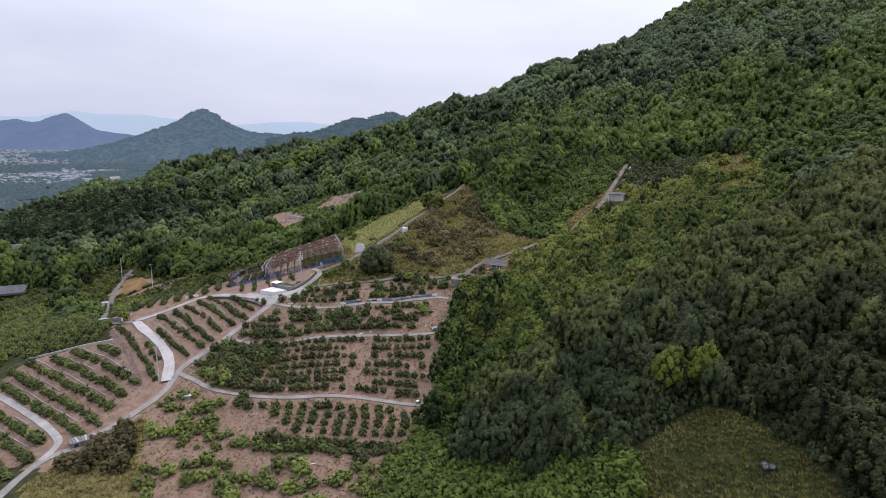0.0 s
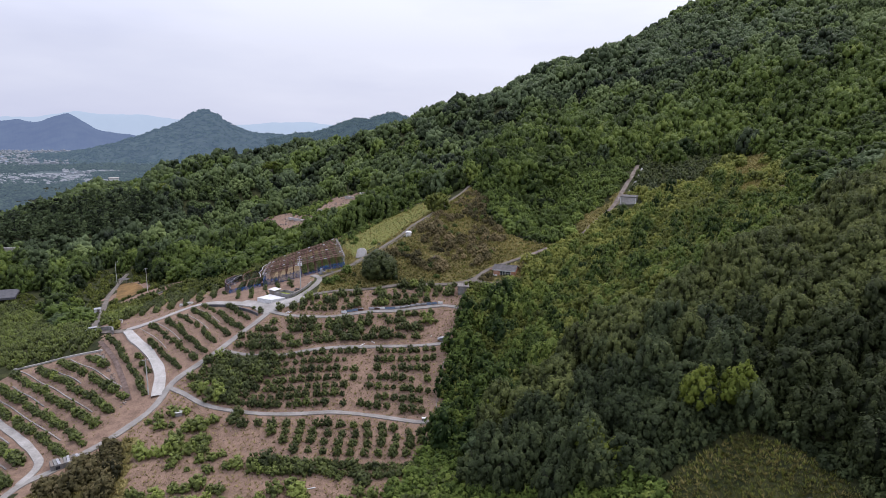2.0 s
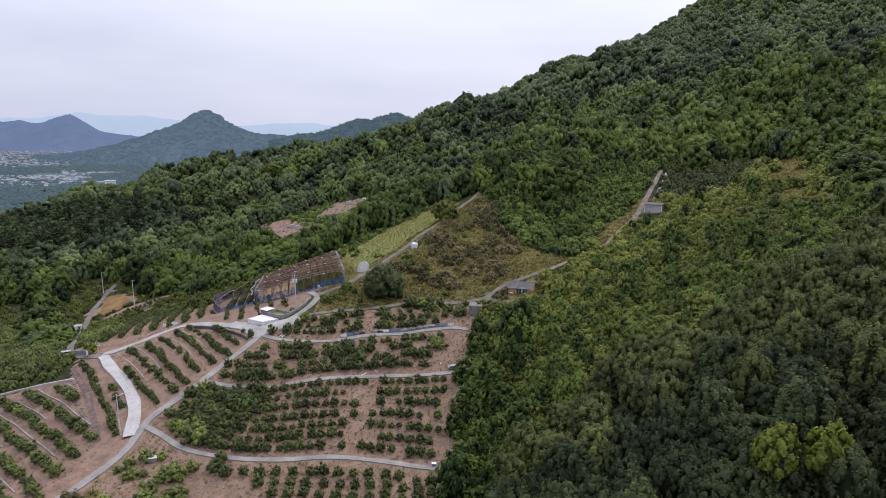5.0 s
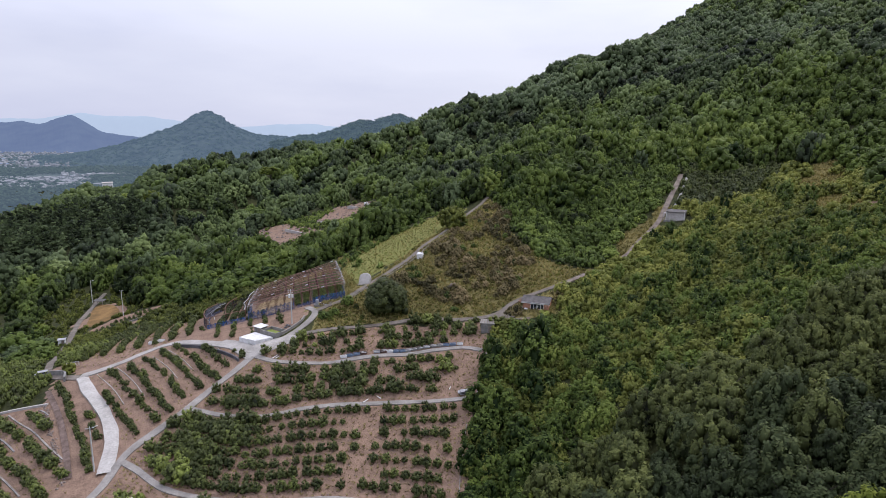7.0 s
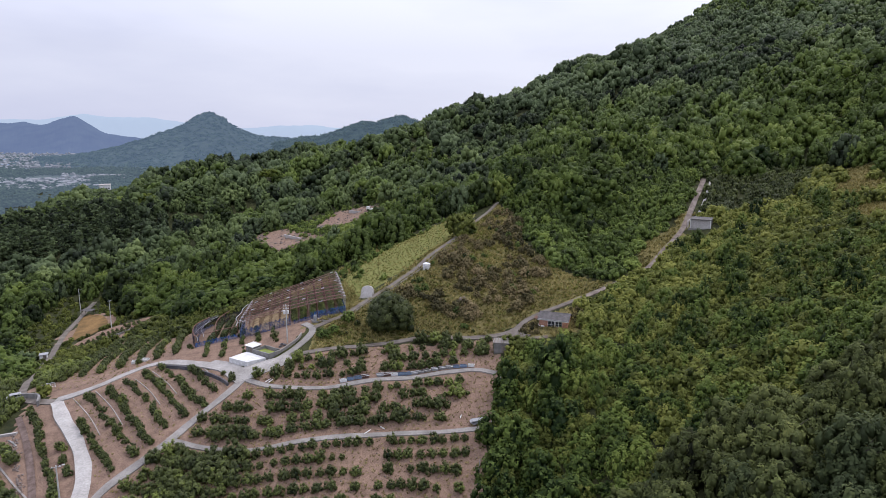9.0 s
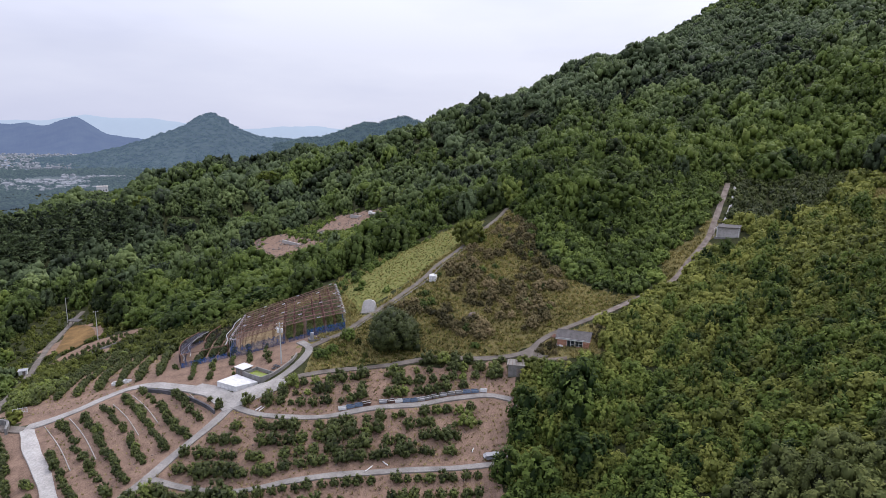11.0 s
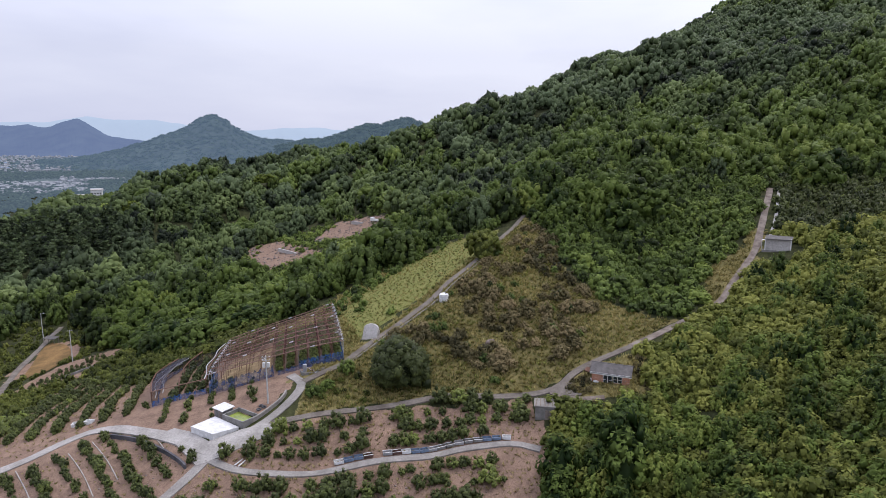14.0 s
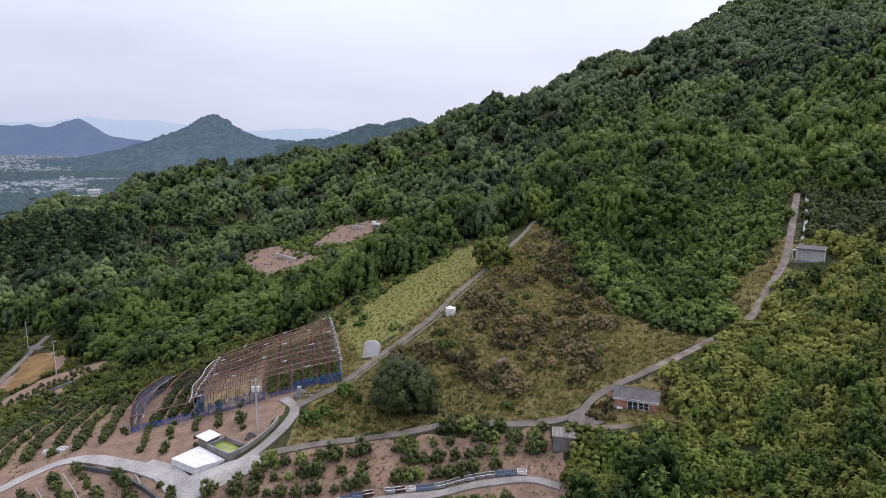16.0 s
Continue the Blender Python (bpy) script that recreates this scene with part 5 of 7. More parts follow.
def brick_mat():
    m, n, l, b = node_mat("red_brick", 0.9, 0.2)
    c = n.new("ShaderNodeTexCoord")
    t = n.new("ShaderNodeTexBrick")
    t.inputs["Scale"].default_value = 4.0
    for k, v in (("Color1", (0.36, 0.15, 0.09, 1)), ("Color2", (0.44, 0.20, 0.12, 1)), ("Mortar", (0.40, 0.33, 0.28, 1))):
        t.inputs[k].default_value = v
    sx = n.new("ShaderNodeSeparateXYZ")
    l.new(c.outputs["Object"], sx.inputs[0])
    along = n.new("ShaderNodeMath")
    along.operation = "ADD"
    l.new(sx.outputs[0], along.inputs[0])
    l.new(sx.outputs[1], along.inputs[1])
    cv = n.new("ShaderNodeCombineXYZ")
    l.new(along.outputs[0], cv.inputs[0])
    l.new(sx.outputs[2], cv.inputs[1])
    l.new(cv.outputs[0], t.inputs[0])
    s = noise_node(n, l, 1.2, 5.0)
    r = ramp_node(n, [(0.3, (0.65, 0.65, 0.65)), (0.7, (1.1, 1.1, 1.1))])
    l.new(s.outputs[0], r.inputs[0])
    l.new(blend(n, l, 1.0, t.outputs[0], r.outputs[0], "MULTIPLY"), b.inputs["Base Color"])
    return m


def net_mat(name, c, share):
    """Torn netting: lets part of the light by in ragged patches."""
    m, n, l, b = node_mat(name, 0.8, 0.2)
    t, u = noise_node(n, l, 1.3, 5.0, 0.7), noise_node(n, l, 9.0, 2.0)
    r = ramp_node(n, [(0.3, tuple(q * 0.65 for q in c)), (0.7, c)])
    l.new(u.outputs[0], r.inputs[0])
    l.new(r.outputs[0], b.inputs["Base Color"])
    a = ramp_node(n, [(0.30, (share * 0.25,) * 3), (0.70, (min(1, share * 1.7),) * 3)])
    l.new(t.outputs[0], a.inputs[0])
    l.new(a.outputs[0], b.inputs["Alpha"])
    return m


def glass_mat():
    m, n, l, b = node_mat("dark_glass", 0.08, 0.5)
    b.inputs["Base Color"].default_value = (0.02, 0.025, 0.03, 1)
    return m


BRICK, GLASS = brick_mat(), glass_mat()
TILE = plain_mat("grey_roof_tiles", (0.050, 0.045, 0.044), (0.105, 0.095, 0.092), 1.2, 0.7, 0.3, 0.5)
OLDCON = plain_mat("old_stained_concrete", (0.112, 0.109, 0.102), (0.238, 0.228, 0.218), 0.8, 0.9, 0.2, 0.4)
WALLCON = plain_mat("retaining_concrete", (0.050, 0.050, 0.056), (0.106, 0.102, 0.109), 0.6, 0.9, 0.2, 0.4)
PAINT = plain_mat("white_paint", (0.527, 0.518, 0.510), (0.663, 0.663, 0.654), 1.0, 0.6, 0.4, 0.05)
WOOD = plain_mat("grey_planks", (0.106, 0.086, 0.073), (0.224, 0.191, 0.165), 2.0, 0.9, 0.2, 0.4)
PURLIN = plain_mat("faded_rusty_pipe", (0.112, 0.056, 0.040), (0.277, 0.178, 0.139), 1.2, 0.8, 0.3, 0.3, 0.1)
RUST = plain_mat("rusty_pipe", (0.066, 0.030, 0.020), (0.172, 0.086, 0.059), 1.5, 0.8, 0.3, 0.3, 0.2)
GALV = plain_mat("galvanised_pipe", (0.323, 0.323, 0.340), (0.493, 0.493, 0.510), 1.5, 0.5, 0.5, 0.1, 0.6)
POLE = plain_mat("pole_concrete", (0.357, 0.357, 0.340), (0.476, 0.476, 0.459), 1.5, 0.8, 0.3, 0.1)
BLUEBOX = plain_mat("blue_plastic", (0.092, 0.132, 0.198), (0.172, 0.224, 0.304), 2.0, 0.5, 0.4, 0.05)
DARKBOX = plain_mat("dark_brown_plastic", (0.040, 0.020, 0.017), (0.106, 0.053, 0.040), 2.0, 0.6, 0.4, 0.05)
SHEET = plain_mat("grey_corrugated_sheet", (0.24, 0.24, 0.25), (0.36, 0.36, 0.37), 1.0, 0.6, 0.4, 0.2, 0.3)
BLACKBAG = plain_mat("black_plastic", (0.012, 0.012, 0.014), (0.04, 0.04, 0.045), 3.0, 0.4, 0.5, 0.3)
STONE = plain_mat("field_stone", (0.106, 0.079, 0.066), (0.224, 0.185, 0.165), 1.5, 0.9, 0.2, 0.5)
NET_DARK = net_mat("dark_purple_net", (0.041, 0.038, 0.056), 0.8)
NET_BLUE, NET_BROWN, NET_GREY = net_mat("blue_net", (0.045, 0.120, 0.300), 0.75), net_mat("brown_net", (0.090, 0.053, 0.044), 0.38), net_mat("blue_grey_net", (0.060, 0.090, 0.188), 0.75)


def water_mat():
    m, n, l, b = node_mat("algae_water", 0.25, 0.5)
    t = noise_node(n, l, 1.2, 4.0)
    r = ramp_node(n, [(0.35, (0.12, 0.15, 0.03)), (0.65, (0.20, 0.24, 0.05))])
    l.new(t.outputs[0], r.inputs[0])
    l.new(r.outputs[0], b.inputs["Base Color"])
    return m


ALGAE = water_mat()


def drape(name, poly_lo, poly_hi, mat, lift, rows=3, step=1.0):
    """A thin lining between two plan lines, following the land."""
    a, b = smooth_line(poly_lo, step), smooth_line(poly_hi, step)
    n = max(len(a), len(b))
    s = np.linspace(0, 1, n)
    A = np.column_stack([np.interp(s, np.linspace(0, 1, len(a)), a[:, k]) for k in (0, 1)])
    B = np.column_stack([np.interp(s, np.linspace(0, 1, len(b)), b[:, k]) for k in (0, 1)])
    v, f = [], []
    for j in range(rows):
        L = A + (B - A) * j / (rows - 1)
        v += np.column_stack([L, ground(L[:, 0], L[:, 1]) + lift]).tolist()
    for j in range(rows - 1):
        f += [(j * n + i, j * n + i + 1, (j + 1) * n + i + 1, (j + 1) * n + i) for i in range(n - 1)]
    return mesh_ob(name, v, f, mat)


def wall_along(name, line, thick, high, mat, sink=0.8, step=1.0):
    """A wall of even height along a bent line."""
    p = smooth_line(line, step)
    d = np.gradient(p, axis=0)
    d /= np.linalg.norm(d, axis=1)[:, None] + 1e-9
    nrm = np.column_stack([-d[:, 1], d[:, 0]]) * thick / 2
    z = ground(p[:, 0], p[:, 1])
    v, f = [], []
    for k in range(len(p)):
        for q in (p[k] + nrm[k], p[k] - nrm[k]):
            v += [(*q, z[k] - sink), (*q, z[k] + high)]
    for k in range(len(p) - 1):
        a, b = 4 * k, 4 * k + 4
        f += [(a, b, b + 1, a + 1), (a + 1, b + 1, b + 3, a + 3), (a + 3, b + 3, b + 2, a + 2)]
    f += [(0, 1, 3, 2), (4 * len(p) - 4, 4 * len(p) - 2, 4 * len(p) - 1, 4 * len(p) - 3)]
    return mesh_ob(name, v, f, mat)


# brick hut beside the upper road
hut = thing("brick_hut", 18.5, 210.5, -21, "small red-brick hut with grey tiled gable roof beside the track", "hut", z=23.6)
W, D, HT = 7.0, 4.2, 2.45
part("wall", boxes(((W, 0.18, 0.55), (0, -D / 2, 0)), ((2.1, 0.18, HT), (-W / 2 + 1.05, -D / 2, 0)), ((1.3, 0.18, HT), (W / 2 - 0.65, -D / 2, 0)), ((W, 0.18, 0.5), (0, -D / 2, HT - 0.5))), BRICK, hut)
part("wall", boxes(((W, 0.18, HT), (0, D / 2, 0))), BRICK, hut)
for sx in (-1, 1):
    bm = boxes(((0.18, D - 0.18, HT), (sx * (W / 2 - 0.09), 0, 0)))
    a = [bm.verts.new((sx * (W / 2 - 0.09) + o, y, z)) for o in (-0.09, 0.09) for y, z in ((-D / 2, HT), (D / 2, HT), (0, HT + 1.0))]
    bm.faces.new(a[:3]), bm.faces.new(a[3:])
    part("gable_wall", bm, BRICK, hut)
for sy in (-1, 1):
    for k in range(9):
        t0 = k / 9
        y, z = sy * (0.05 + t0 * (D / 2 + 0.45)), HT + 1.12 - t0 * 1.28
        part("tile_course", boxes(((W + 0.8, (D / 2 + 0.5) / 9 + 0.06, 0.09), (0, y + sy * 0.14, z - 0.12), (-sy * 26, 0, 0))), TILE, hut)
part("ridge", boxes(((W + 0.9, 0.3, 0.18), (0, 0, HT + 1.02), (0, 0, 0), 0.05)), TILE, hut)
part("fascia", boxes(((W + 0.7, 0.05, 0.34), (0, -D / 2 - 0.47, HT - 0.42))), PAINT, hut, "white painted eaves board")
for name, x0, w0, z0, h0 in (("sliding_door", -0.5, 1.7, 0.1, 1.75), ("window", 1.35, 1.7, 0.6, 1.25)):
    fr = part(name, boxes(((w0, 0.1, 0.08), (x0, -D / 2 - 0.08, z0)), ((w0, 0.1, 0.08), (x0, -D / 2 - 0.08, z0 + h0)), *[((0.08, 0.1, h0), (x0 + o * (w0 / 2 - 0.04), -D / 2 - 0.08, z0)) for o in (-1, 0, 1)], ((w0, 0.07, 0.05), (x0, -D / 2 - 0.08, z0 + h0 * 0.5))), PAINT, hut, "white metal frame")
    for o in (-1, 1):
        part("pane", boxes(((w0 / 2 - 0.1, 0.02, h0 - 0.08), (x0 + o * w0 / 4, -D / 2 - 0.1, z0 + 0.08))), GLASS, fr, "dark window pane")
part("floor_slab", boxes(((W + 0.6, D + 1.2, 0.9), (0, -0.3, -0.85))), OLDCON, hut)
part("lean_to", boxes(((1.6, 2.4, 0.07), (-W / 2 - 0.7, -0.6, 1.9), (0, 12, 0)), ((0.08, 0.08, 1.9), (-W / 2 - 1.4, -1.7, 0)), ((0.08, 0.08, 1.9), (-W / 2 - 1.4, 0.5, 0))), RUST, hut, "rusty sheet lean-to roof on posts")

# white tarpaulin scraps and a fallen rail by the hut
for x, y, tn in ((14.6, 210.2, 20), (15.3, 209.6, 70)):
    t = thing("tarpaulin", x, y, tn, "crumpled white tarpaulin lying in weeds", "tarpaulin")
    g = np.random.default_rng(int(x * 10))
    bm = bmesh.new()
    bmesh.ops.create_icosphere(bm, subdivisions=2, radius=0.8)
    for q in bm.verts:
        q.co = Vector((q.co.x * g.uniform(0.8, 1.2), q.co.y * 0.7 * g.uniform(0.8, 1.2), max(-0.1, q.co.z * 0.45 * g.uniform(0.7, 1.2))))
    part("cloth", bm, PAINT, t)

# concrete shed under the road
shed = thing("concrete_shed", 4.7, 203.4, -8, "weathered concrete box shed with plank-covered flat roof", "shed", z=19.3)
part("wall", boxes(((3.4, 0.2, 2.7), (0, -1.3, 0)), ((0.2, 2.4, 2.7), (-1.6, 0, 0)), ((0.2, 2.4, 2.7), (1.6, 0, 0)), ((3.4, 0.2, 2.7), (0, 1.3, 0))), OLDCON, shed)
part("roof_slab", boxes(((3.9, 3.3, 0.22), (0, 0, 2.7), (3, 0, 0), 0.03)), CONCRETE, shed)
for k in range(5):
    part("plank", boxes(((0.22, 3.2, 0.06), (-1.5 + k * 0.72, 0, 2.97 + 0.01 * k), (3, 0, 4 * (k % 3) - 4))), WOOD, shed)
part("door", boxes(((0.95, 0.06, 1.9), (0.6, -1.44, 0.1))), WOOD, shed, "grey board door")
stair = part("stair", boxes(*[((0.9, 0.32, 0.2 + 0.18 * k), (2.3, -2.0 + 0.32 * k, -0.5)) for k in range(9)]), CONCRETE, shed, "concrete stair beside the wall")
part("handrail", tubes(((2.8, -2.0, 0.2), (2.8, 0.7, 1.9), 0.04), ((2.8, -2.0, -0.6), (2.8, -2.0, 0.2), 0.04), ((2.8, -0.6, 0), (2.8, -0.6, 1.1), 0.04), ((2.8, 0.7, 0.8), (2.8, 0.7, 1.9), 0.04)), PAINT, stair, "white pipe handrail")

# store high on the slope
store = thing("hillside_store", 69.4, 252.4, -31, "pale grey corrugated store with dark roof on the steep slope", "store", z=42.2)
for k in range(14):
    part("front_panel", boxes(((0.40, 0.08 if k % 2 else 0.14, 2.9), (-2.6 + k * 0.4, -1.6, 0))), PALE, store)
part("wall", boxes(((0.15, 3.1, 2.9), (-2.8, 0, 0)), ((0.15, 3.1, 2.9), (2.8, 0, 0)), ((5.7, 0.15, 2.9), (0, 1.6, 0))), OLDCON, store)
part("roof", boxes(((6.1, 4.0, 0.12), (0, 0, 3.05), (6, 0, 0))), TILE, store, "dark sloping sheet roof")
for sx in (-1, 1):
    part("corner_post", boxes(((0.2, 0.2, 3.3), (sx * 2.85, -1.75, -0.2))), PAINT, store, "white corner post")
part("awning", boxes(((1.0, 1.6, 0.05), (-3.3, -1.0, 2.5), (0, -18, 0)), ((0.06, 0.06, 2.4), (-3.7, -1.7, 0)), ((0.06, 0.06, 2.4), (-3.7, -0.3, 0))), PAINT, store, "white side awning on thin posts")
part("base", boxes(((7.0, 4.4, 1.3), (0, 0.1, -1.2))), OLDCON, store)

# round water tank beside the path
tank = thing("water_tank", -14.6, 240.2, 15, "white round water tank on the grassy path edge", "water tank", z=gz(-15.4, 240) - 0.1)
bm = bmesh.new()
bmesh.ops.create_cone(bm, cap_ends=True, segments=24, radius1=1.12, radius2=1.06, depth=1.75)
bmesh.ops.translate(bm, verts=bm.verts, vec=(0, 0, 0.87))
for k in range(3):
    made = bmesh.ops.create_cone(bm, cap_ends=True, segments=24, radius1=1.16, radius2=1.16, depth=0.08)["verts"]
    bmesh.ops.translate(bm, verts=made, vec=(0, 0, 0.35 + k * 0.5))
part("body", bm, PAINT, tank)
bm = bmesh.new()
bmesh.ops.create_cone(bm, cap_ends=True, segments=24, radius1=1.12, radius2=0.5, depth=0.28)
bmesh.ops.translate(bm, verts=bm.verts, vec=(0, 0, 1.89))
lid = part("lid", bm, PAINT, tank)
part("hatch", tubes(((0.35, -0.3, 1.95), (0.35, -0.3, 2.12), 0.26, 0.24, 12)), SHEET, lid, "grey hatch")

# open concrete basin at the foot of the meadow
basin = thing("concrete_basin", -30.8, 227.2, -14, "pale round-topped concrete slab leaning on the slope by the path", "concrete slab", z=gz(-30.8, 227.0) - 0.3)
n = 14
arch = [(-1.75, 0.0)] + [(1.75 * math.cos(math.pi * k / n) * -1, 2.3 + 0.95 * math.sin(math.pi * k / n)) for k in range(n + 1)] + [(1.75, 0.0)]
bm = bmesh.new()
tilt = math.tan(radians(30))
fr = [bm.verts.new((x * 0.94, z * tilt - 0.28, z)) for x, z in arch]
bk = [bm.verts.new((x, z * tilt + 0.1, z + 0.03)) for x, z in arch]
lo2 = [bm.verts.new((x, z * tilt + 0.6, z - 0.9)) for x, z in arch]
bm.faces.new(fr)
for p, q in ((fr, bk), (bk, lo2)):
    for k in range(len(arch) - 1):
        bm.faces.new((p[k], p[k + 1], q[k + 1], q[k]))
part("slab", bm, PALE, basin)
part("lip", boxes(((3.7, 0.35, 0.5), (0, -0.35, -0.25))), CONCRETE, basin)

# white loading pad and algae pond
pad = new("concrete_pad")
pts = [(-58.6, 197.4), (-55.8, 201.6), (-50.0, 197.4), (-53.6, 194.6)]
bm = bmesh.new()
lo = [bm.verts.new((x, y, gz(x, y) - 1.2)) for x, y in pts]
top = max(gz(x, y) for x, y in pts) + 0.45
hi = [bm.verts.new((x, y, top)) for x, y in pts]
for k in range(4):
    bm.faces.new((lo[k], lo[(k + 1) % 4], hi[(k + 1) % 4], hi[k]))
bm.faces.new(hi)
tagged(pad, "bright white concrete loading pad at the road junction", "concrete pad")
part("slab", bm, WHITE, pad)
pond = thing("pond", -50.6, 200.3, -33, "concrete walled pond with green algae water", "pond", z=gz(-50.6, 199.6) + 0.1)
part("wall", boxes(((5.6, 0.22, 2.0), (0, -1.7, -1.0))), OLDCON, pond)
part("wall", boxes(((5.6, 0.22, 2.1), (0, 1.7, -1.0))), OLDCON, pond)
part("wall", boxes(((0.22, 3.18, 2.0), (-2.7, 0, -1.0))), OLDCON, pond)
part("wall", boxes(((0.22, 3.18, 2.0), (2.7, 0, -1.0))), OLDCON, pond)
part("water", boxes(((5.18, 3.18, 0.4), (0, 0, -0.05))), ALGAE, pond, "opaque yellow-green algae water")
pump = thing("pump_house", -54.6, 202.7, -33, "small grey pump house with flat white roof beside the pond", "pump house", z=gz(-54.6, 202.2) - 0.1)
part("wall", boxes(((2.5, 2.2, 1.6), (0, 0, 0))), OLDCON, pump)
part("roof", boxes(((3.1, 2.8, 0.14), (0, 0, 1.6), (2, 1, 0), 0.03)), WHITE, pump)
part("door", boxes(((0.8, 0.05, 1.3), (0.5, -1.12, 0.1))), WOOD, pump)

# paved meeting of the roads
jv = [(-62.6, 199.6), (-58.6, 197.6), (-54.4, 194.2), (-49.6, 196.9), (-45.6, 198.4), (-42.6, 197.6), (-45.0, 194.6), (-50.6, 190.2), (-54.2, 188.6), (-57.2, 191.6), (-60.2, 194.6), (-66.0, 197.6)]
jn = len(jv)
jz = [max(gz(x, y), 0) for x, y in jv]
tagged(mesh_ob("junction", [(x, y, z + 0.26) for (x, y), z in zip(jv, jz)] + [(x, y, z - 0.8) for (x, y), z in zip(jv, jz)] + [(-53.2, 193.4, gz(-53.2, 193.4) + 0.34)], [(k, (k + 1) % jn, 2 * jn) for k in range(jn)] + [(k, k + jn, (k + 1) % jn + jn, (k + 1) % jn) for k in range(jn)], LIGHTCON), "broad worn concrete apron where the farm roads meet", "pavement", kind="structure")
ap = [(9.6, 211.4), (10.9, 210.0), (10.6, 208.2), (12.2, 206.4), (10.9, 206.3), (7.5, 207.6), (5.8, 209.0), (8.0, 210.2)]
an = len(ap)
tagged(mesh_ob("hut_apron", [(x, y, gz(x, y) + 0.24) for x, y in ap] + [(x, y, gz(x, y) - 0.6) for x, y in ap], [tuple(range(an - 1, -1, -1))] + [(k, (k + 1) % an, (k + 1) % an + an, k + an) for k in range(an)], OLDROAD), "worn concrete widening of the track before the hut", "pavement", kind="structure")
# retaining wall and kerbs
tagged(wall_along("retaining_wall", [(-74.4, 199.8), (-68.4, 197.3), (-62.4, 193.7), (-57.8, 190.3), (-56, 188.6)], 0.35, 0.75, WALLCON, 2.6), "dark stained retaining wall curving below the upper road", "retaining wall")
tagged(wall_along("kerb_wall", [(-48.2, 199), (-46.2, 201.6), (-44.4, 204.6), (-44, 207)], 0.3, 0.75, CONCRETE), "low concrete kerb wall along the yard road", "kerb wall")
tagged(wall_along("boundary_wall", [(4.4, 196), (3.2, 190), (1.6, 183), (0.2, 178)], 0.18, 0.5, OLDCON), "thin grey block wall along the orchard edge", "wall")
tagged(wall_along("boundary_wall", [(-1.6, 172), (-3.0, 161), (-3.6, 152), (-5.4, 140)], 0.15, 0.3, OLDCON), "thin grey block wall along the orchard edge", "wall")
tagged(wall_along("kerb_wall", [(-33.4, 216.6), (-31.2, 220.6), (-27.4, 226.6), (-22.6, 231.6), (-15.2, 242), (-6.0, 258), (0.3, 270)], 0.22, 0.35, CONCRETE), "pale concrete edging of the hill path", "kerb wall")
tagged(wall_along("channel_wall", [(67.6, 254.5), (75.4, 267), (84.2, 284)], 0.8, 0.4, PALE), "pale concrete channel beside the steep path", "channel")
tagged(wall_along("channel_wall", [(55.4, 240), (60.6, 246.6)], 1.4, 0.25, PALE), "pale concrete slab beside the steep path", "channel")
tagged(wall_along("terrace_wall", [(-126, 183.5), (-112, 182.8), (-99, 182)], 0.6, 0.4, PALE), "pale concrete terrace edge below the plantation", "terrace wall")
tagged(wall_along("terrace_wall", [(-110, 200), (-104, 197), (-101.5, 193)], 0.5, 1.3, OLDCON), "stained concrete block wall at the road bend", "terrace wall")
tagged(wall_along("terrace_wall", [(-126, 263), (-112, 270), (-100, 271)], 0.4, 0.7, OLDCON), "pale low wall above the young trees", "terrace wall")
tagged(wall_along("terrace_wall", [(-118, 222), (-109, 213), (-106, 207)], 0.3, 0.8, OLDCON), "grey low wall under the citrus plot", "terrace wall")
# irrigation strips between rows
for k, (a, b) in enumerate(e_lines):
    d = (b - a) / np.hypot(*(b - a))
    q = np.array([-d[1], d[0]]) * 1.75
    if k % 3 != 2:
        L = [tuple(a + q), tuple(a + (b - a) * 0.35 + q * 1.12), tuple(a + (b - a) * 0.62 + q)]
        tagged(wall_along("irrigation_strip", L, 0.17, 0.10, LIGHTCON, 0.3), "thin pale irrigation pipe strip between citrus rows", "irrigation strip", "strips between the rows")
for k, (a, b) in enumerate(f_lines + f2_lines):
    d = (b - a) / np.hypot(*(b - a))
    q = np.array([-d[1], d[0]]) * 2.2
    u, w = (0.12, 0.5) if k % 2 else (0.0, 0.85)
    if np.hypot(*(b - a)) > 9:
        tagged(wall_along("terrace_strip", [tuple(a + (b - a) * u + q), tuple(a + (b - a) * (u + w) / 2 + q * 1.05), tuple(a + (b - a) * w + q)], 0.34, 0.16, OLDCON if k % 2 else CONCRETE, 0.6), "narrow concrete terrace strip between citrus rows", "terrace strip", "strips between the rows")


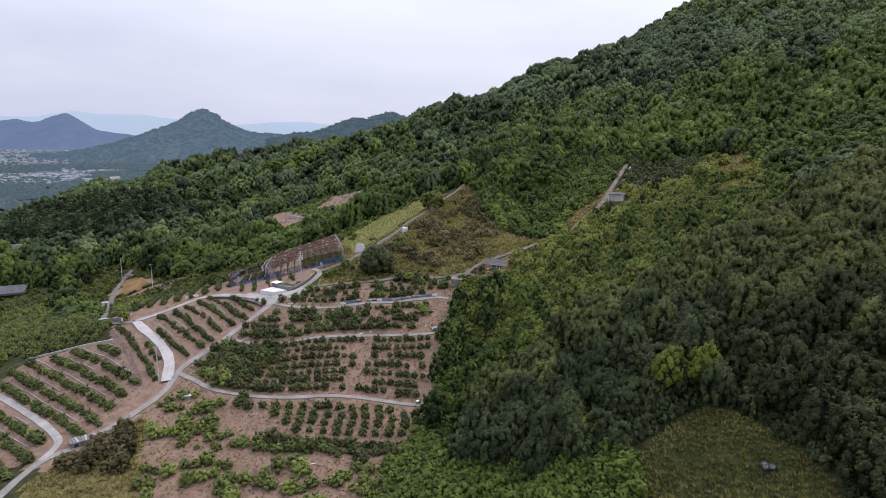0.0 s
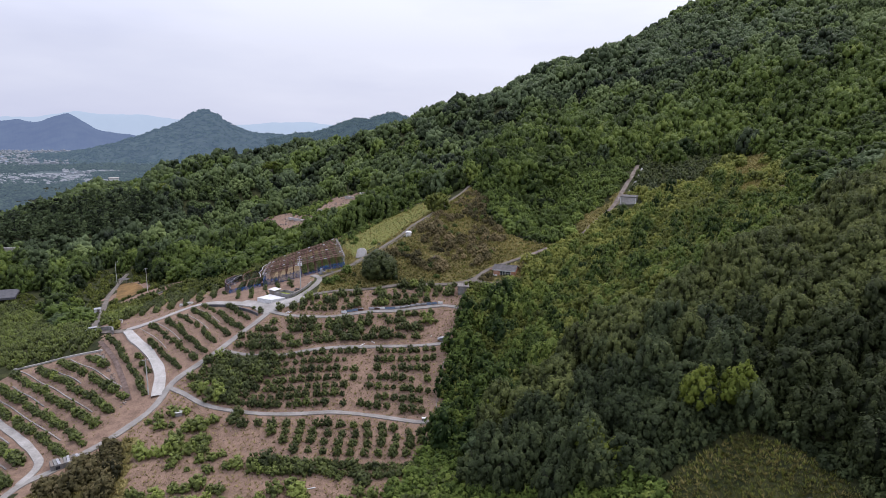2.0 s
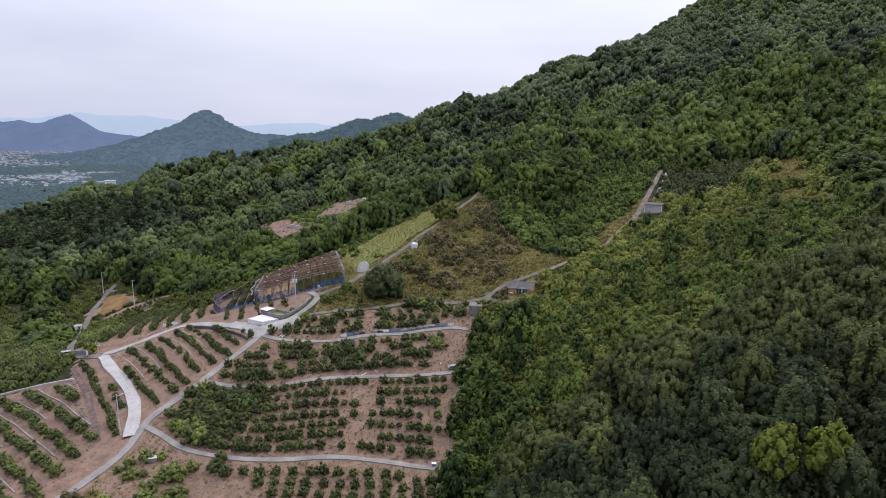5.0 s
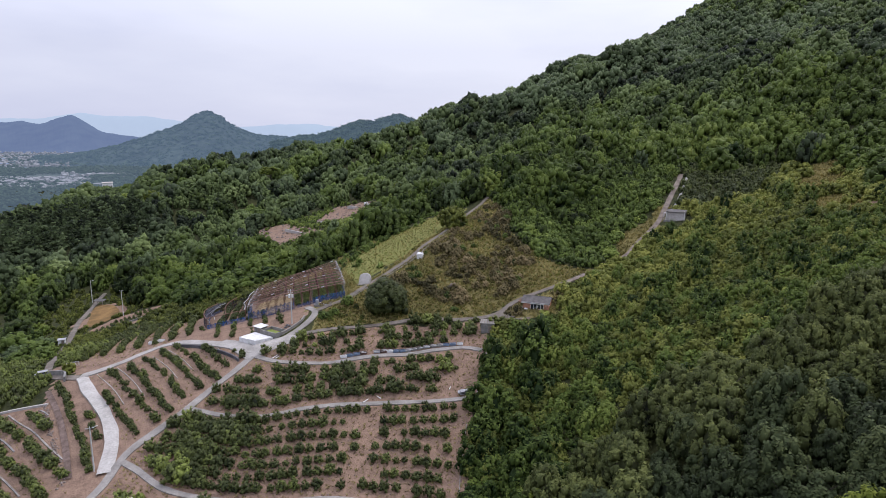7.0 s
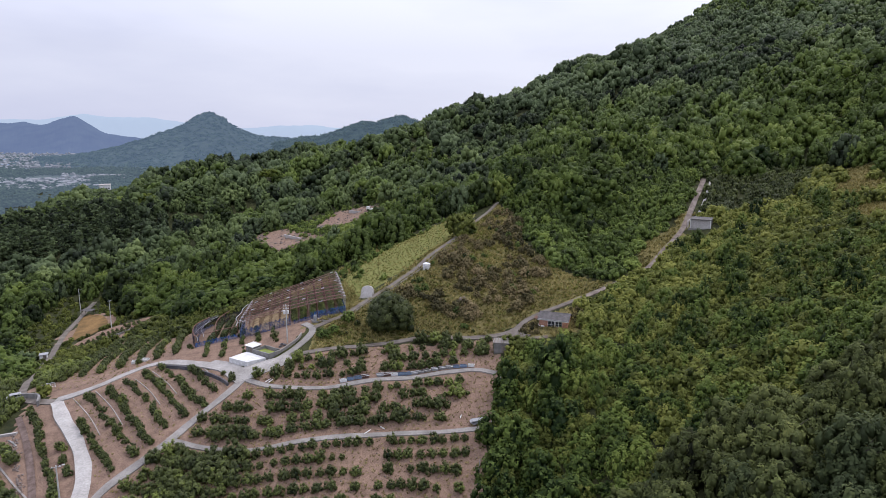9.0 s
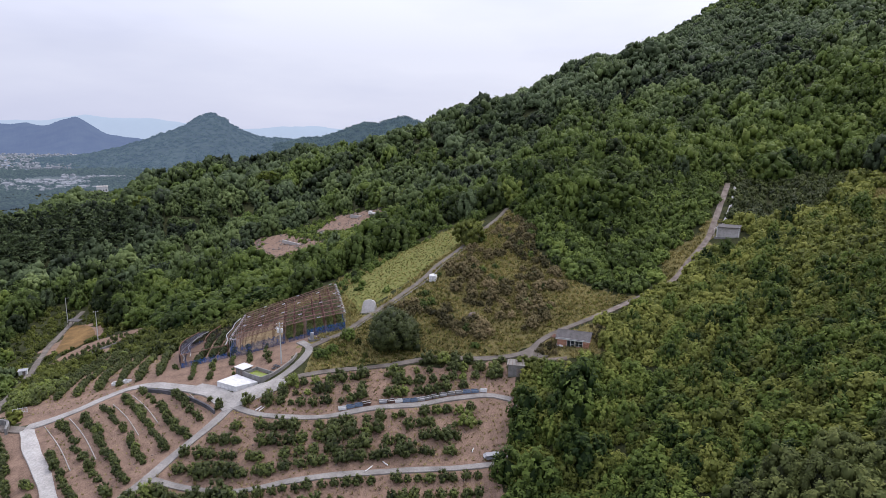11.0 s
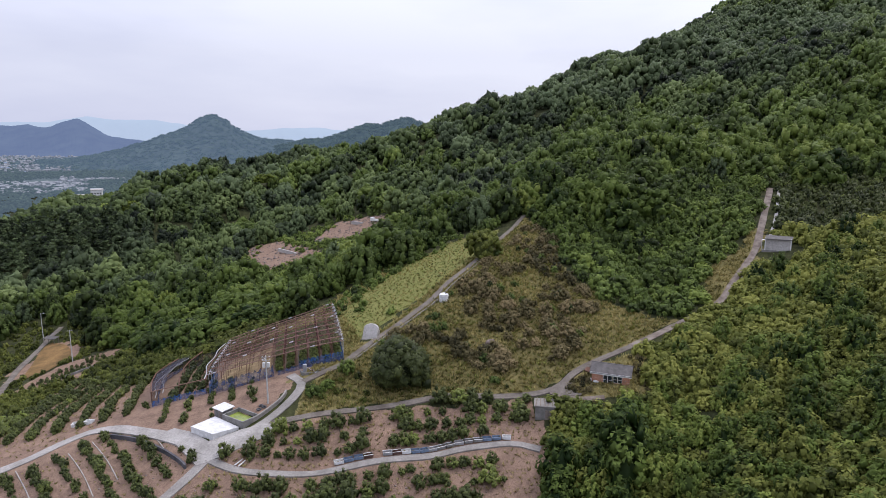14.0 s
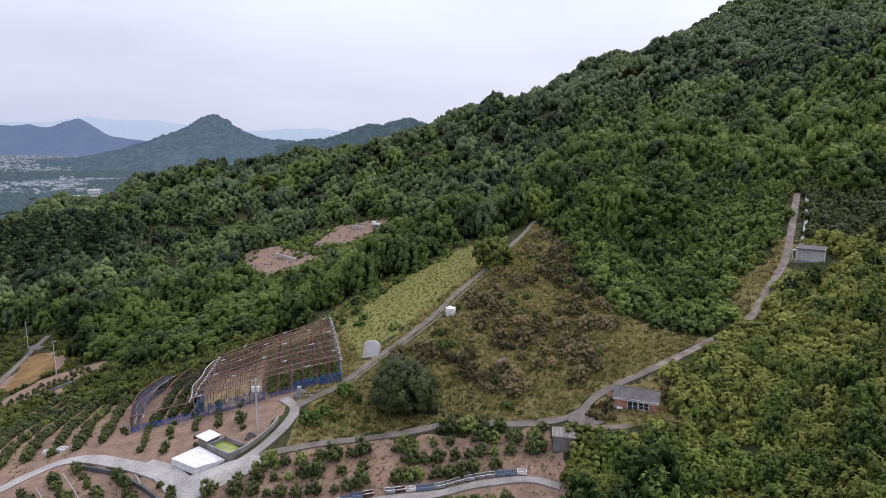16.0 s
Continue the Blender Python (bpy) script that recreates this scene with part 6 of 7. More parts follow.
# utility poles
def utility_pole(x, y, high, lean, arms, boxes_on, lamp):
    t = thing("utility_pole", x, y, lean, "tall tapered grey concrete utility pole by the farm road", "utility pole", "poles along the farm roads")
    part("shaft", tubes(((0, 0, -1), (0, 0, high), 0.17, 0.10, 10)), POLE, t)
    for k in range(arms):
        part("crossarm", boxes(((1.6 - 0.3 * k, 0.09, 0.09), (0, -0.12, high - 0.35 - 0.7 * k))), GALV, t)
        for s in (-1, 0, 1):
            part("insulator", tubes(((s * 0.6, -0.12, high - 0.28 - 0.7 * k), (s * 0.6, -0.12, high - 0.05 - 0.7 * k), 0.06, 0.04)), PAINT, t, "white insulator")
    for k in range(boxes_on):
        part("transformer", tubes(((0.42 - 0.84 * k, -0.05, high - 2.3), (0.42 - 0.84 * k, -0.05, high - 1.4), 0.26, 0.26, 10)), PAINT, t, "pale round transformer can")
    if lamp:
        arm = part("lamp_arm", tubes(((0, 0, high - 0.4), (1.0, 0, high - 0.1), 0.035)), GALV, t)
        part("lamp", boxes(((0.5, 0.18, 0.12), (1.15, 0, high - 0.16), (0, -8, 0), 0.03)), PAINT, arm, "street lamp head")
    return t


utility_pole(-46.8, 204.4, 9.4, 10, 2, 2, False)
utility_pole(-133.0, 282.3, 10.6, 40, 1, 0, False)
utility_pole(-162.3, 312.5, 10.0, 0, 0, 0, True)
utility_pole(-74.6, 157.2, 9.3, 25, 1, 0, True)


def pipe_run(points, r, sides=5):
    """One bent pipe through the points."""
    bm = bmesh.new()
    rings = []
    for k, p in enumerate(points):
        d = (Vector(points[min(k + 1, len(points) - 1)]) - Vector(points[max(k - 1, 0)])).normalized()
        q = d.to_track_quat("Z", "Y")
        rings.append([bm.verts.new(Vector(p) + q @ Vector((r * math.cos(2 * math.pi * j / sides), r * math.sin(2 * math.pi * j / sides), 0))) for j in range(sides)])
    for a, b in zip(rings, rings[1:]):
        for j in range(sides):
            bm.faces.new((a[j], a[(j + 1) % sides], b[(j + 1) % sides], b[j]))
    bm.faces.new(rings[0]), bm.faces.new(rings[-1])
    return bm


# pipe-framed netting house
def lerp_quad(q, u, v):
    a, b, c, d = (np.array(k, float) for k in q)
    return (a * (1 - u) + b * u) * (1 - v) + (d * (1 - u) + c * u) * v


def net_house(name, quad, nu, nv, high, label, pipe, roof_net, roof_span, white_ends, hoop=0.06, bulge=0.0):
    t = tagged(new(name), label, "netting frame", "pipe frames by the yard")

    def at(u, v, h):
        p = lerp_quad(quad, u, v)
        p[0] -= bulge * math.sin(math.pi * v) * (1 - 0.6 * u)
        return (p[0], p[1], gz(p[0], p[1]) + h)
    for i in range(nu + 1):
        for j in range(nv + 1):
            u, v = i / nu, j / nv
            mat = GALV if white_ends and i in (0, nu) else pipe
            part("post", tubes((at(u, v, -0.3), at(u, v, high), 0.055, 0.055, 5)), mat, t)
    for j in range(nv + 1 if white_ends else 1):
        part("purlin", pipe_run([at(i / nu, j / nv, high + 0.1) for i in range(nu + 1)], 0.10), (PURLIN, PURLIN, RUST)[j % 3], t)
    for i in range(nu + 1):
        part("rafter", pipe_run([at(i / nu, j / nv, high - 0.06) for j in range(nv + 1)], hoop), GALV if white_ends and i in (0, nu) else pipe, t)
    # white couplings up both ends, pale tape round the long pipes
    if white_ends:
        for i in range(nu):
            for j in range(nv + 1):
                if (i * 7 + j * 5 + i * j) % 4 == 0:
                    u = (i + 0.25 + 0.11 * (j % 5)) / nu
                    part("tape", pipe_run([at(u, j / nv, high + 0.12), at(u + 0.35 / nu, j / nv, high + 0.12)], 0.13), GALV, t, "pale tape wrapped round the pipe")
        for i in (0, nu):
            for j in range(nv * 2):
                p = at(i / nu, (j + 0.5) / nv / 2, high - 0.25)
                part("coupling", boxes(((0.7, 0.18, 0.14), p, (0, 0, 25))), GALV, t, "white pipe end")
    if roof_net:
        u0, u1 = roof_span
        v, f = [], []
        n, m = 10, 12
        for j in range(m + 1):
            for i in range(n + 1):
                p = at(u0 + (u1 - u0) * i / n, 0.04 + 0.96 * j / m, high - 0.18 - 0.16 * math.sin(i * 2.1) ** 2 - 0.1 * (j % 2))
                v.append(p)
        for j in range(m):
            f += [(j * (n + 1) + i, j * (n + 1) + i + 1, (j + 1) * (n + 1) + i + 1, (j + 1) * (n + 1) + i) for i in range(n)]
        tagged(mesh_ob("roof_net", v, f, roof_net, t), "torn shade net over the pipes")

    def curtain(p0, p1, h, mat, lab):
        v, f = [], []
        for k in range(25):
            u, w = p0[0] + (p1[0] - p0[0]) * k / 24, p0[1] + (p1[1] - p0[1]) * k / 24
            a = at(u, w, 0)
            q = 0.09 * math.sin(k * 1.9)
            v += [(a[0] + q, a[1] - 0.12 + q, a[2] - 0.1), (a[0] - q, a[1] - 0.12 - q, a[2] + h * (0.9 + 0.14 * math.sin(k * 2.7)))]
        f = [(2 * k, 2 * k + 2, 2 * k + 3, 2 * k + 1) for k in range(24)]
        tagged(mesh_ob("side_net", v, f, mat, t), lab)
    return t, curtain


RIGHT_BAY = ((-60.8, 212.0), (-35.0, 218.6), (-41.4, 240.5), (-65.0, 236.0))
LEFT_BAY = ((-71.6, 210.0), (-61.6, 212.4), (-66.4, 237.0), (-79.0, 239.0))
t, cur = net_house("net_house", RIGHT_BAY, 11, 10, 4.1, "rusty pipe frame with torn brown shade net and blue side net", RUST, NET_BROWN, (0.0, 1.0), True)
cur((0, 0), (0.47, 0), 2.5, NET_GREY, "grey-blue net skirt")
cur((0.5, 0), (1, 0), 1.1, NET_GREY, "grey-blue net skirt")
cur((0.66, 0.02), (1, 0.02), 1.9, NET_BLUE, "bright blue net skirt")
cur((0, 0), (0, 0.35), 2.4, NET_BLUE, "bright blue side net")
cur((1, 0), (1, 0.3), 1.6, NET_BLUE, "bright blue side net")
t, cur = net_house("net_house", LEFT_BAY, 2, 6, 3.0, "curved rusty pipe frame with blue-grey net over citrus rows", RUST, NET_DARK, (0.0, 0.24), False, 0.13, 2.4)
for u, h, mat in ((0.06, 1.6, GALV), (0.2, 2.3, GALV), (0.97, 3.2, GALV)):
    pts = [lerp_quad(LEFT_BAY, u + 0.03 * math.sin(k * 1.3), k / 10) - (2.4 * math.sin(math.pi * k / 10) * (1 - 0.6 * u), 0) for k in range(11)]
    part("loose_pipe", pipe_run([(p[0], p[1], gz(p[0], p[1]) + h) for p in pts], 0.10), mat, t, "pale pipe lying along the net")
cur((0, 0), (1, 0), 1.3, NET_BLUE, "bright blue net skirt")
cur((0, 0), (0, 1), 2.9, NET_DARK, "dark purple side net")
cur((0.12, 0.02), (0.12, 0.95), 1.0, NET_GREY, "grey-blue side net")
cur((0.5, 0.0), (0.5, 1.0), 1.2, NET_DARK, "dark purple inner net")
cur((0, 1), (1, 1), 2.4, NET_DARK, "dark purple end net")
for k, quad in enumerate((RIGHT_BAY, LEFT_BAY)):
    spots = []
    g = np.random.default_rng(90 + k)
    us = np.linspace(0.5, 0.97, 6) if k == 0 else (0.36, 0.62, 0.86)
    for u in us:
        for v in np.arange(0.08, 0.97, 0.055):
            p = lerp_quad(quad, u, v) + g.normal(size=2) * 0.15
            spots.append((p[0], p[1], gz(p[0], p[1]), g.uniform(0.8, 1.1), g.uniform(0.8, 1.1), g.normal() * 0.06))
    scatter("sheltered_rows", CIT, spots, LEAF_CITRUS, "citrus rows under the pipe frame", "orchard rows", 95 + k)

STRAW = plain_mat("straw_mulch", (0.19, 0.135, 0.075), (0.38, 0.28, 0.165), 0.5, 0.95, 0.1, 0.4)
t = drape("straw_mulch", [tuple(lerp_quad(RIGHT_BAY, u, 0.03)) for u in (0.02, 0.16, 0.32, 0.45)], [tuple(lerp_quad(RIGHT_BAY, u, 0.8)) for u in (0.05, 0.18, 0.34, 0.46)], STRAW, 0.1, 10)
tagged(t, "tan straw mulch spread under the pipe frame", "mulch", kind="structure")
CLAY = plain_mat("orange_clay", (0.099, 0.063, 0.026), (0.218, 0.132, 0.056), 0.25, 0.95, 0.1, 0.5)
t = drape("clay_bank", [(-141.7, 270), (-148, 284), (-154.4, 297.6), (-157.5, 306)], [(-137.6, 275), (-138.3, 289), (-147.2, 302.2), (-156.5, 308.5)], CLAY, 0.25, 8)
tagged(t, "bare orange clay bank beside the farm road", "bank", kind="structure")
t = drape("clay_bank", [(-107, 254), (-112, 262), (-112, 268)], [(-103, 254), (-105, 262), (-108, 270)], CLAY, 0.2, 6)
tagged(t, "bare reddish soil bank between the plots", "bank", kind="structure")
DRAIN = plain_mat("stony_drain_bed", (0.073, 0.050, 0.041), (0.178, 0.132, 0.115), 0.9, 0.95, 0.1, 0.6)
t = drape("drain", [(-103.6, 188.2), (-96.2, 179.4), (-87.4, 167.6), (-79, 155)], [(-102.6, 188.9), (-95.2, 180), (-86.4, 168.4), (-78, 155.6)], DRAIN, 0.22, 4)
tagged(t, "stony brown drain bed between the terraced plots", "drain", kind="structure")
# clutter in the yard
yard = thing("pump_stand", -41.2, 214.6, 20, "low block enclosure with pump and pipes beside the pipe frame", "pump stand")
part("base", boxes(((3.6, 0.2, 0.5), (0, -1.1, -0.2)), ((0.2, 2.2, 0.5), (-1.7, 0, -0.2)), ((0.2, 2.2, 0.5), (1.7, 0, -0.2)), ((3.6, 2.2, 0.12), (0, 0, -0.2))), OLDCON, yard)
part("tank", tubes(((-0.9, 0.4, 0), (-0.9, 0.4, 1.5), 0.45, 0.42, 12)), SHEET, yard, "grey upright tank")
part("pump", boxes(((0.7, 0.5, 0.5), (0.3, -0.2, 0), (0, 0, 15), 0.06)), DARKBOX, yard)
part("pipe", tubes(((-0.9, 0.2, 1.2), (0.3, -0.2, 0.4), 0.05), ((0.3, -0.2, 0.4), (1.6, -0.6, 0.3), 0.05)), GALV, yard)
part("post", tubes(((-2.0, 1.2, 0), (-2.0, 1.2, 4.5), 0.07, 0.05)), WOOD, yard)
for k, (x, y, ln) in enumerate(((-38.9, 215.0, 2.6), (-38.4, 215.7, 2.2), (-39.6, 214.2, 1.8))):
    t = thing("board", x, y, 35 + 20 * k, "grey weathered board lying in the yard", "board", "boards in the yard")
    part("plank", boxes(((ln, 0.3, 0.08), (0, 0, 0.06), (0, 0, 0), 0.01)), WOOD if k % 2 else SHEET, t)
for x, y, tn in ((-48.0, 202.6, 30), (-47.2, 203.2, 70), (-47.9, 203.7, 10)):
    t = thing("tyre", x, y, tn, "old black tyre beside the kerb wall", "tyre", "tyres by the kerb")
    bm = bmesh.new()
    n, m = 16, 6
    vv = [[bm.verts.new(((0.36 + 0.13 * math.cos(2 * math.pi * j / m)) * math.cos(2 * math.pi * i / n), (0.36 + 0.13 * math.cos(2 * math.pi * j / m)) * math.sin(2 * math.pi * i / n), 0.13 + 0.13 * math.sin(2 * math.pi * j / m))) for j in range(m)] for i in range(n)]
    for i in range(n):
        for j in range(m):
            bm.faces.new((vv[i][j], vv[(i + 1) % n][j], vv[(i + 1) % n][(j + 1) % m], vv[i][(j + 1) % m]))
    part("ring", bm, BLACKBAG, t)

# crates along the middle road
g = np.random.default_rng(97)
line7 = LINES["road_7"]
cum = np.concatenate([[0], np.cumsum(np.hypot(*np.diff(line7, axis=0).T))])


def crate(x, y, turn, mat, length, colour):
    t = thing("crate", x, y, turn, f"{colour} plastic field crate on the road verge", "crate", "crates on the road verge")
    h = 0.45
    part("side", boxes(((length, 0.05, h), (0, -0.42, 0)), ((length, 0.05, h), (0, 0.42, 0))), mat, t)
    part("end", boxes(((0.05, 0.8, h), (-length / 2 + 0.03, 0, 0)), ((0.05, 0.8, h), (length / 2 - 0.03, 0, 0))), mat, t)
    part("bottom", boxes(((length - 0.1, 0.78, 0.05), (0, 0, 0.02))), mat, t)
    part("rim", boxes(((length + 0.06, 0.1, 0.06), (0, -0.42, h)), ((length + 0.06, 0.1, 0.06), (0, 0.42, h))), PAINT if colour != "blue" else mat, t)


def verge(s):
    x, y = np.interp(s, cum, line7[:, 0]), np.interp(s, cum, line7[:, 1])
    x2, y2 = np.interp(s + 1, cum, line7[:, 0]), np.interp(s + 1, cum, line7[:, 1])
    d = np.array([x2 - x, y2 - y])
    d /= np.hypot(*d)
    return x - d[1] * 1.25, y + d[0] * 1.25, math.degrees(math.atan2(d[1], d[0]))


KINDS7 = [(PAINT, "white"), (BLUEBOX, "blue"), (BLUEBOX, "blue"), (DARKBOX, "brown"), None, (SHEET, "grey"), (DARKBOX, "brown"), (PAINT, "white"), (BLUEBOX, "blue"), (BLUEBOX, "blue"), (SHEET, "grey"), (OLDCON, "grey"), (OLDCON, "grey"), (SHEET, "grey"), (OLDCON, "grey"), (OLDCON, "grey"), (BLUEBOX, "blue"), (BLUEBOX, "blue"), (PAINT, "white")]
s0 = float(np.interp(-30.5, line7[:, 0], cum))
for k, kind in enumerate(KINDS7):
    if kind:
        x, y, a = verge(s0 + k * 1.62)
        crate(x, y, a + 3 * math.sin(k * 2.3), kind[0], 1.52, kind[1])

# stack of metal sheets at the wall, loose pipes
stack = thing("sheet_stack", -1.6, 181.6, 8, "stack of bent grey metal sheets at the orchard edge", "metal sheets")
for k in range(6):
    part("sheet", boxes(((3.4 - 0.2 * k, 1.5, 0.05), (0.2 * math.sin(k * 2.0), 0.15 * math.cos(k * 3.0), 0.12 + 0.14 * k), (3 * math.sin(k), 4 * math.cos(k * 2), 7 * math.sin(k * 1.7)))), SHEET if k % 2 else GALV, stack)
for x, y, tn, ln in ((-5.2, 183.5, 80, 1.6), (-46.5, 188.8, 75, 2.4), (-47.2, 188.9, 70, 2.2), (-21.5, 178.6, -50, 2.5), (-29, 127, 20, 3.0), (-33, 121, 10, 3.2), (-24, 176.8, 60, 2.2)):
    t = thing("loose_pipe", x, y, tn, "pale length of pipe lying on orchard soil", "pipe", "pipes lying on the soil")
    part("tube", tubes(((-ln / 2, 0, 0.12), (ln / 2, 0, 0.12), 0.11, 0.11, 8)), PAINT, t)
for x, y, w, d, h, tn in ((-63.5, 148.2, 1.6, 1.2, 0.9, 20), (-6.3, 151.8, 0.9, 0.7, 0.8, 0), (-44.6, 151.8, 0.5, 0.5, 0.6, 10)):
    t = thing("valve_box", x, y, tn, "small white valve box on orchard soil", "valve box", "boxes in the orchard")
    part("body", boxes(((w, d, h), (0, 0, -0.1), (0, 0, 0), 0.04)), OLDCON, t)
    part("lid", boxes(((w + 0.12, d + 0.12, 0.1), (0, 0, h - 0.1))), PAINT, t, "white lid")

# low store at the lower junction
low = thing("low_store", -80.6, 131.6, 38, "low concrete store with grey boards laid over it", "store")
part("wall", boxes(((5.4, 0.25, 1.5), (0, -1.2, -0.5)), ((5.4, 0.25, 1.5), (0, 1.2, -0.5)), ((0.25, 2.2, 1.5), (-2.6, 0, -0.5)), ((0.25, 2.2, 1.5), (2.6, 0, -0.5))), OLDCON, low)
for k in range(9):
    part("board", boxes(((0.5, 2.9, 0.07), (-2.4 + k * 0.6, 0, 1.02 + 0.03 * (k % 3)), (2 * (k % 2), 0, 4 * math.sin(k)))), (WOOD, OLDCON, SHEET)[k % 3], low)
part("opening", boxes(((0.8, 0.06, 0.8), (-1.5, -1.35, -0.1))), GLASS, low)

# roofed stand by the upper pole
stand = thing("roofed_stand", -156.5, 308, -12, "small dark roofed stand at the road head", "stand")
part("roof", boxes(((5.0, 2.6, 0.15), (0, 0, 2.2), (6, 0, 0))), TILE, stand)
for sx, sy in ((-2.2, -1), (2.2, -1), (-2.2, 1), (2.2, 1)):
    part("post", boxes(((0.14, 0.14, 2.2), (sx, sy, 0))), WOOD, stand)

# white sacks on the upper plot, pile of wrapped waste in the field
for x, y, tn in ((-86.9, 209.6, 12), (-84.2, 209.3, -6)):
    t = thing("field_tub", x, y, tn, "white open field tub beside the citrus rows", "tub", "tubs above the road")
    part("side", boxes(((1.7, 0.07, 0.6), (0, -0.55, -0.05)), ((1.7, 0.07, 0.6), (0, 0.55, -0.05))), PAINT, t)
    part("end", boxes(((0.07, 1.03, 0.6), (-0.82, 0, -0.05)), ((0.07, 1.03, 0.6), (0.82, 0, -0.05))), PAINT, t)
    part("bottom", boxes(((1.56, 1.0, 0.06), (0, 0, 0.0))), PAINT, t)
    part("rim", boxes(((1.8, 0.12, 0.06), (0, -0.57, 0.55)), ((1.8, 0.12, 0.06), (0, 0.57, 0.55))), PAINT, t)
waste = thing("waste_bundle", 49.7, 89.0, 20, "black plastic waste bundle in rough grass", "waste")
for k in range(4):
    bm = bmesh.new()
    bmesh.ops.create_icosphere(bm, subdivisions=2, radius=0.62)
    g = np.random.default_rng(k)
    for q in bm.verts:
        q.co = Vector((q.co.x * 1.1, q.co.y, q.co.z * 0.62)) * g.uniform(0.75, 1.2) + Vector((0.75 * math.cos(k * 1.7), 0.6 * math.sin(k * 1.7), 0.3 + 0.06 * k))
    part("bag", bm, BLACKBAG, waste)

# white building over the trees, twin poles on the ridge
wb = thing("long_building", -362, 713, 27, "long white flat-roofed building behind the wooded ridge", "building", z=gz(-362, 713) - 0.5)
part("wall", boxes(((10.0, 14, 25.6), (-5.0, 7, 0))), PAINT, wb)
part("wall", boxes(((12.5, 12, 20.6), (-16.3, 6.6, 0))), PAINT, wb)
part("roof", boxes(((10.6, 14.6, 0.5), (-5.0, 7, 25.6))), PALE, wb)
part("roof", boxes(((12.7, 12.6, 0.4), (-16.6, 6.6, 20.6))), PALE, wb)
for k in range(4):
    part("window", boxes(((1.3, 0.12, 1.2), (-8.6 + k * 2.4, -0.03, 21.8))), GLASS, wb)
    part("window", boxes(((1.5, 0.12, 1.2), (-20.8 + k * 2.8, 0.57, 17.2))), GLASS, wb)
for x, y in ((-118, 705), (-105, 714)):
    t = thing("power_pole", x, y, 0, "distant steel power pole on the ridge", "power pole", "poles on the ridge")
    part("shaft", tubes(((0, 0, -1), (0, 0, 21), 0.5, 0.3, 6)), POLE, t)
    part("crossarm", boxes(((5, 0.35, 0.35), (0, 0, 18.5))), GALV, t)
    part("crossarm", boxes(((4, 0.35, 0.35), (0, 0, 20))), GALV, t)

# grey van at the road bend, white tool shed, white mesh panels
van = thing("small_van", -111.6, 199.6, 35, "small grey covered van parked at the road bend", "van")
part("body", boxes(((3.2, 1.45, 0.85), (0, 0, 0.35), (0, 0, 0), 0.12)), SHEET, van)
part("cabin", boxes(((2.5, 1.35, 0.75), (0.25, 0, 1.15), (0, 0, 0), 0.18)), SHEET, van)
part("windscreen", boxes(((0.06, 1.1, 0.45), (-1.03, 0, 1.28), (0, 18, 0))), GLASS, van)
for sy in (-1, 1):
    part("side_window", boxes(((1.8, 0.05, 0.4), (0.3, sy * 0.67, 1.32))), GLASS, van)
for sx, sy in ((-1.05, -0.66), (-1.05, 0.66), (1.05, -0.66), (1.05, 0.66)):
    part("wheel", tubes(((sx, sy - 0.09, 0.27), (sx, sy + 0.09, 0.27), 0.27, 0.27, 12)), BLACKBAG, van)
hut2 = thing("tool_shed", -138.6, 251.5, 25, "small white tool shed on the upper side of the farm road", "shed")
part("wall", boxes(((2.2, 1.6, 1.9), (0, 0, -0.2), (0, 0, 0), 0.03)), PAINT, hut2)
part("roof", boxes(((2.6, 2.0, 0.1), (0, 0, 1.7), (5, 0, 0))), SHEET, hut2)
part("door", boxes(((0.8, 0.05, 1.5), (0.3, -0.83, 0))), WOOD, hut2)
for k in range(3):
    t = thing("mesh_panel", -106.2 + k * 1.3, 202.6 - k * 0.2, -8, "white mesh panel on posts above the road bend", "mesh panel", "panels above the road bend")
    part("frame", tubes(*[((sx * 0.55, 0, -0.2), (sx * 0.55, 0, 1.3), 0.05) for sx in (-1, 1)], ((-0.55, 0, 1.25), (0.55, 0, 1.25), 0.05), ((-0.55, 0, 0.2), (0.55, 0, 0.2), 0.05)), PAINT, t)
    for q in range(5):
        part("wire", tubes(((-0.4 + q * 0.2, 0, 0.2), (-0.4 + q * 0.2, 0, 1.25), 0.018, 0.018, 4)), PAINT, t)
rock = thing("boulder", -4.3, 222.9, 20, "pale weathered boulder in dry grass on the knoll", "boulder")
bm = bmesh.new()
bmesh.ops.create_icosphere(bm, subdivisions=3, radius=1.0)
for q in bm.verts:
    q.co = Vector((q.co.x * 1.1, q.co.y * 0.9, q.co.z * 0.9 + 0.3)) * (1 + 0.16 * noise.noise(q.co * 1.7) + 0.05 * noise.noise(q.co * 5))
part("stone", bm, STONE, rock)

# concrete works on the far left and in the cutting
apron = new("concrete_apron")
tagged(apron, "grey concrete yard among the trees", "yard")
part("slab", boxes(((24, 14, 1.0), (-212, 292, gz(-203, 290) + 2.2), (4, 0, 25))), WALLCON, apron)
gr = new("guard_wall")
tagged(gr, "pale concrete guard wall of a road among trees", "guard wall")
part("parapet", boxes(((46, 0.8, 2.2), (-258, 352, gz(-245, 351) + 4.5), (0, 0, 2))), PALE, gr)
for x, y, ln, tn in ((-83, 361, 22, -46), (-70, 364, 6, 30), (-56, 377, 9, -40)):
    t = thing("cut_wall", x, y, tn, "pale low wall at the foot of the earth cutting", "wall")
    part("face", boxes(((ln, 0.6, 1.4), (0, 0, -0.3))), PALE, t)
truck = thing("small_truck", -47, 367, -30, "small white truck parked in the earth cutting", "truck")
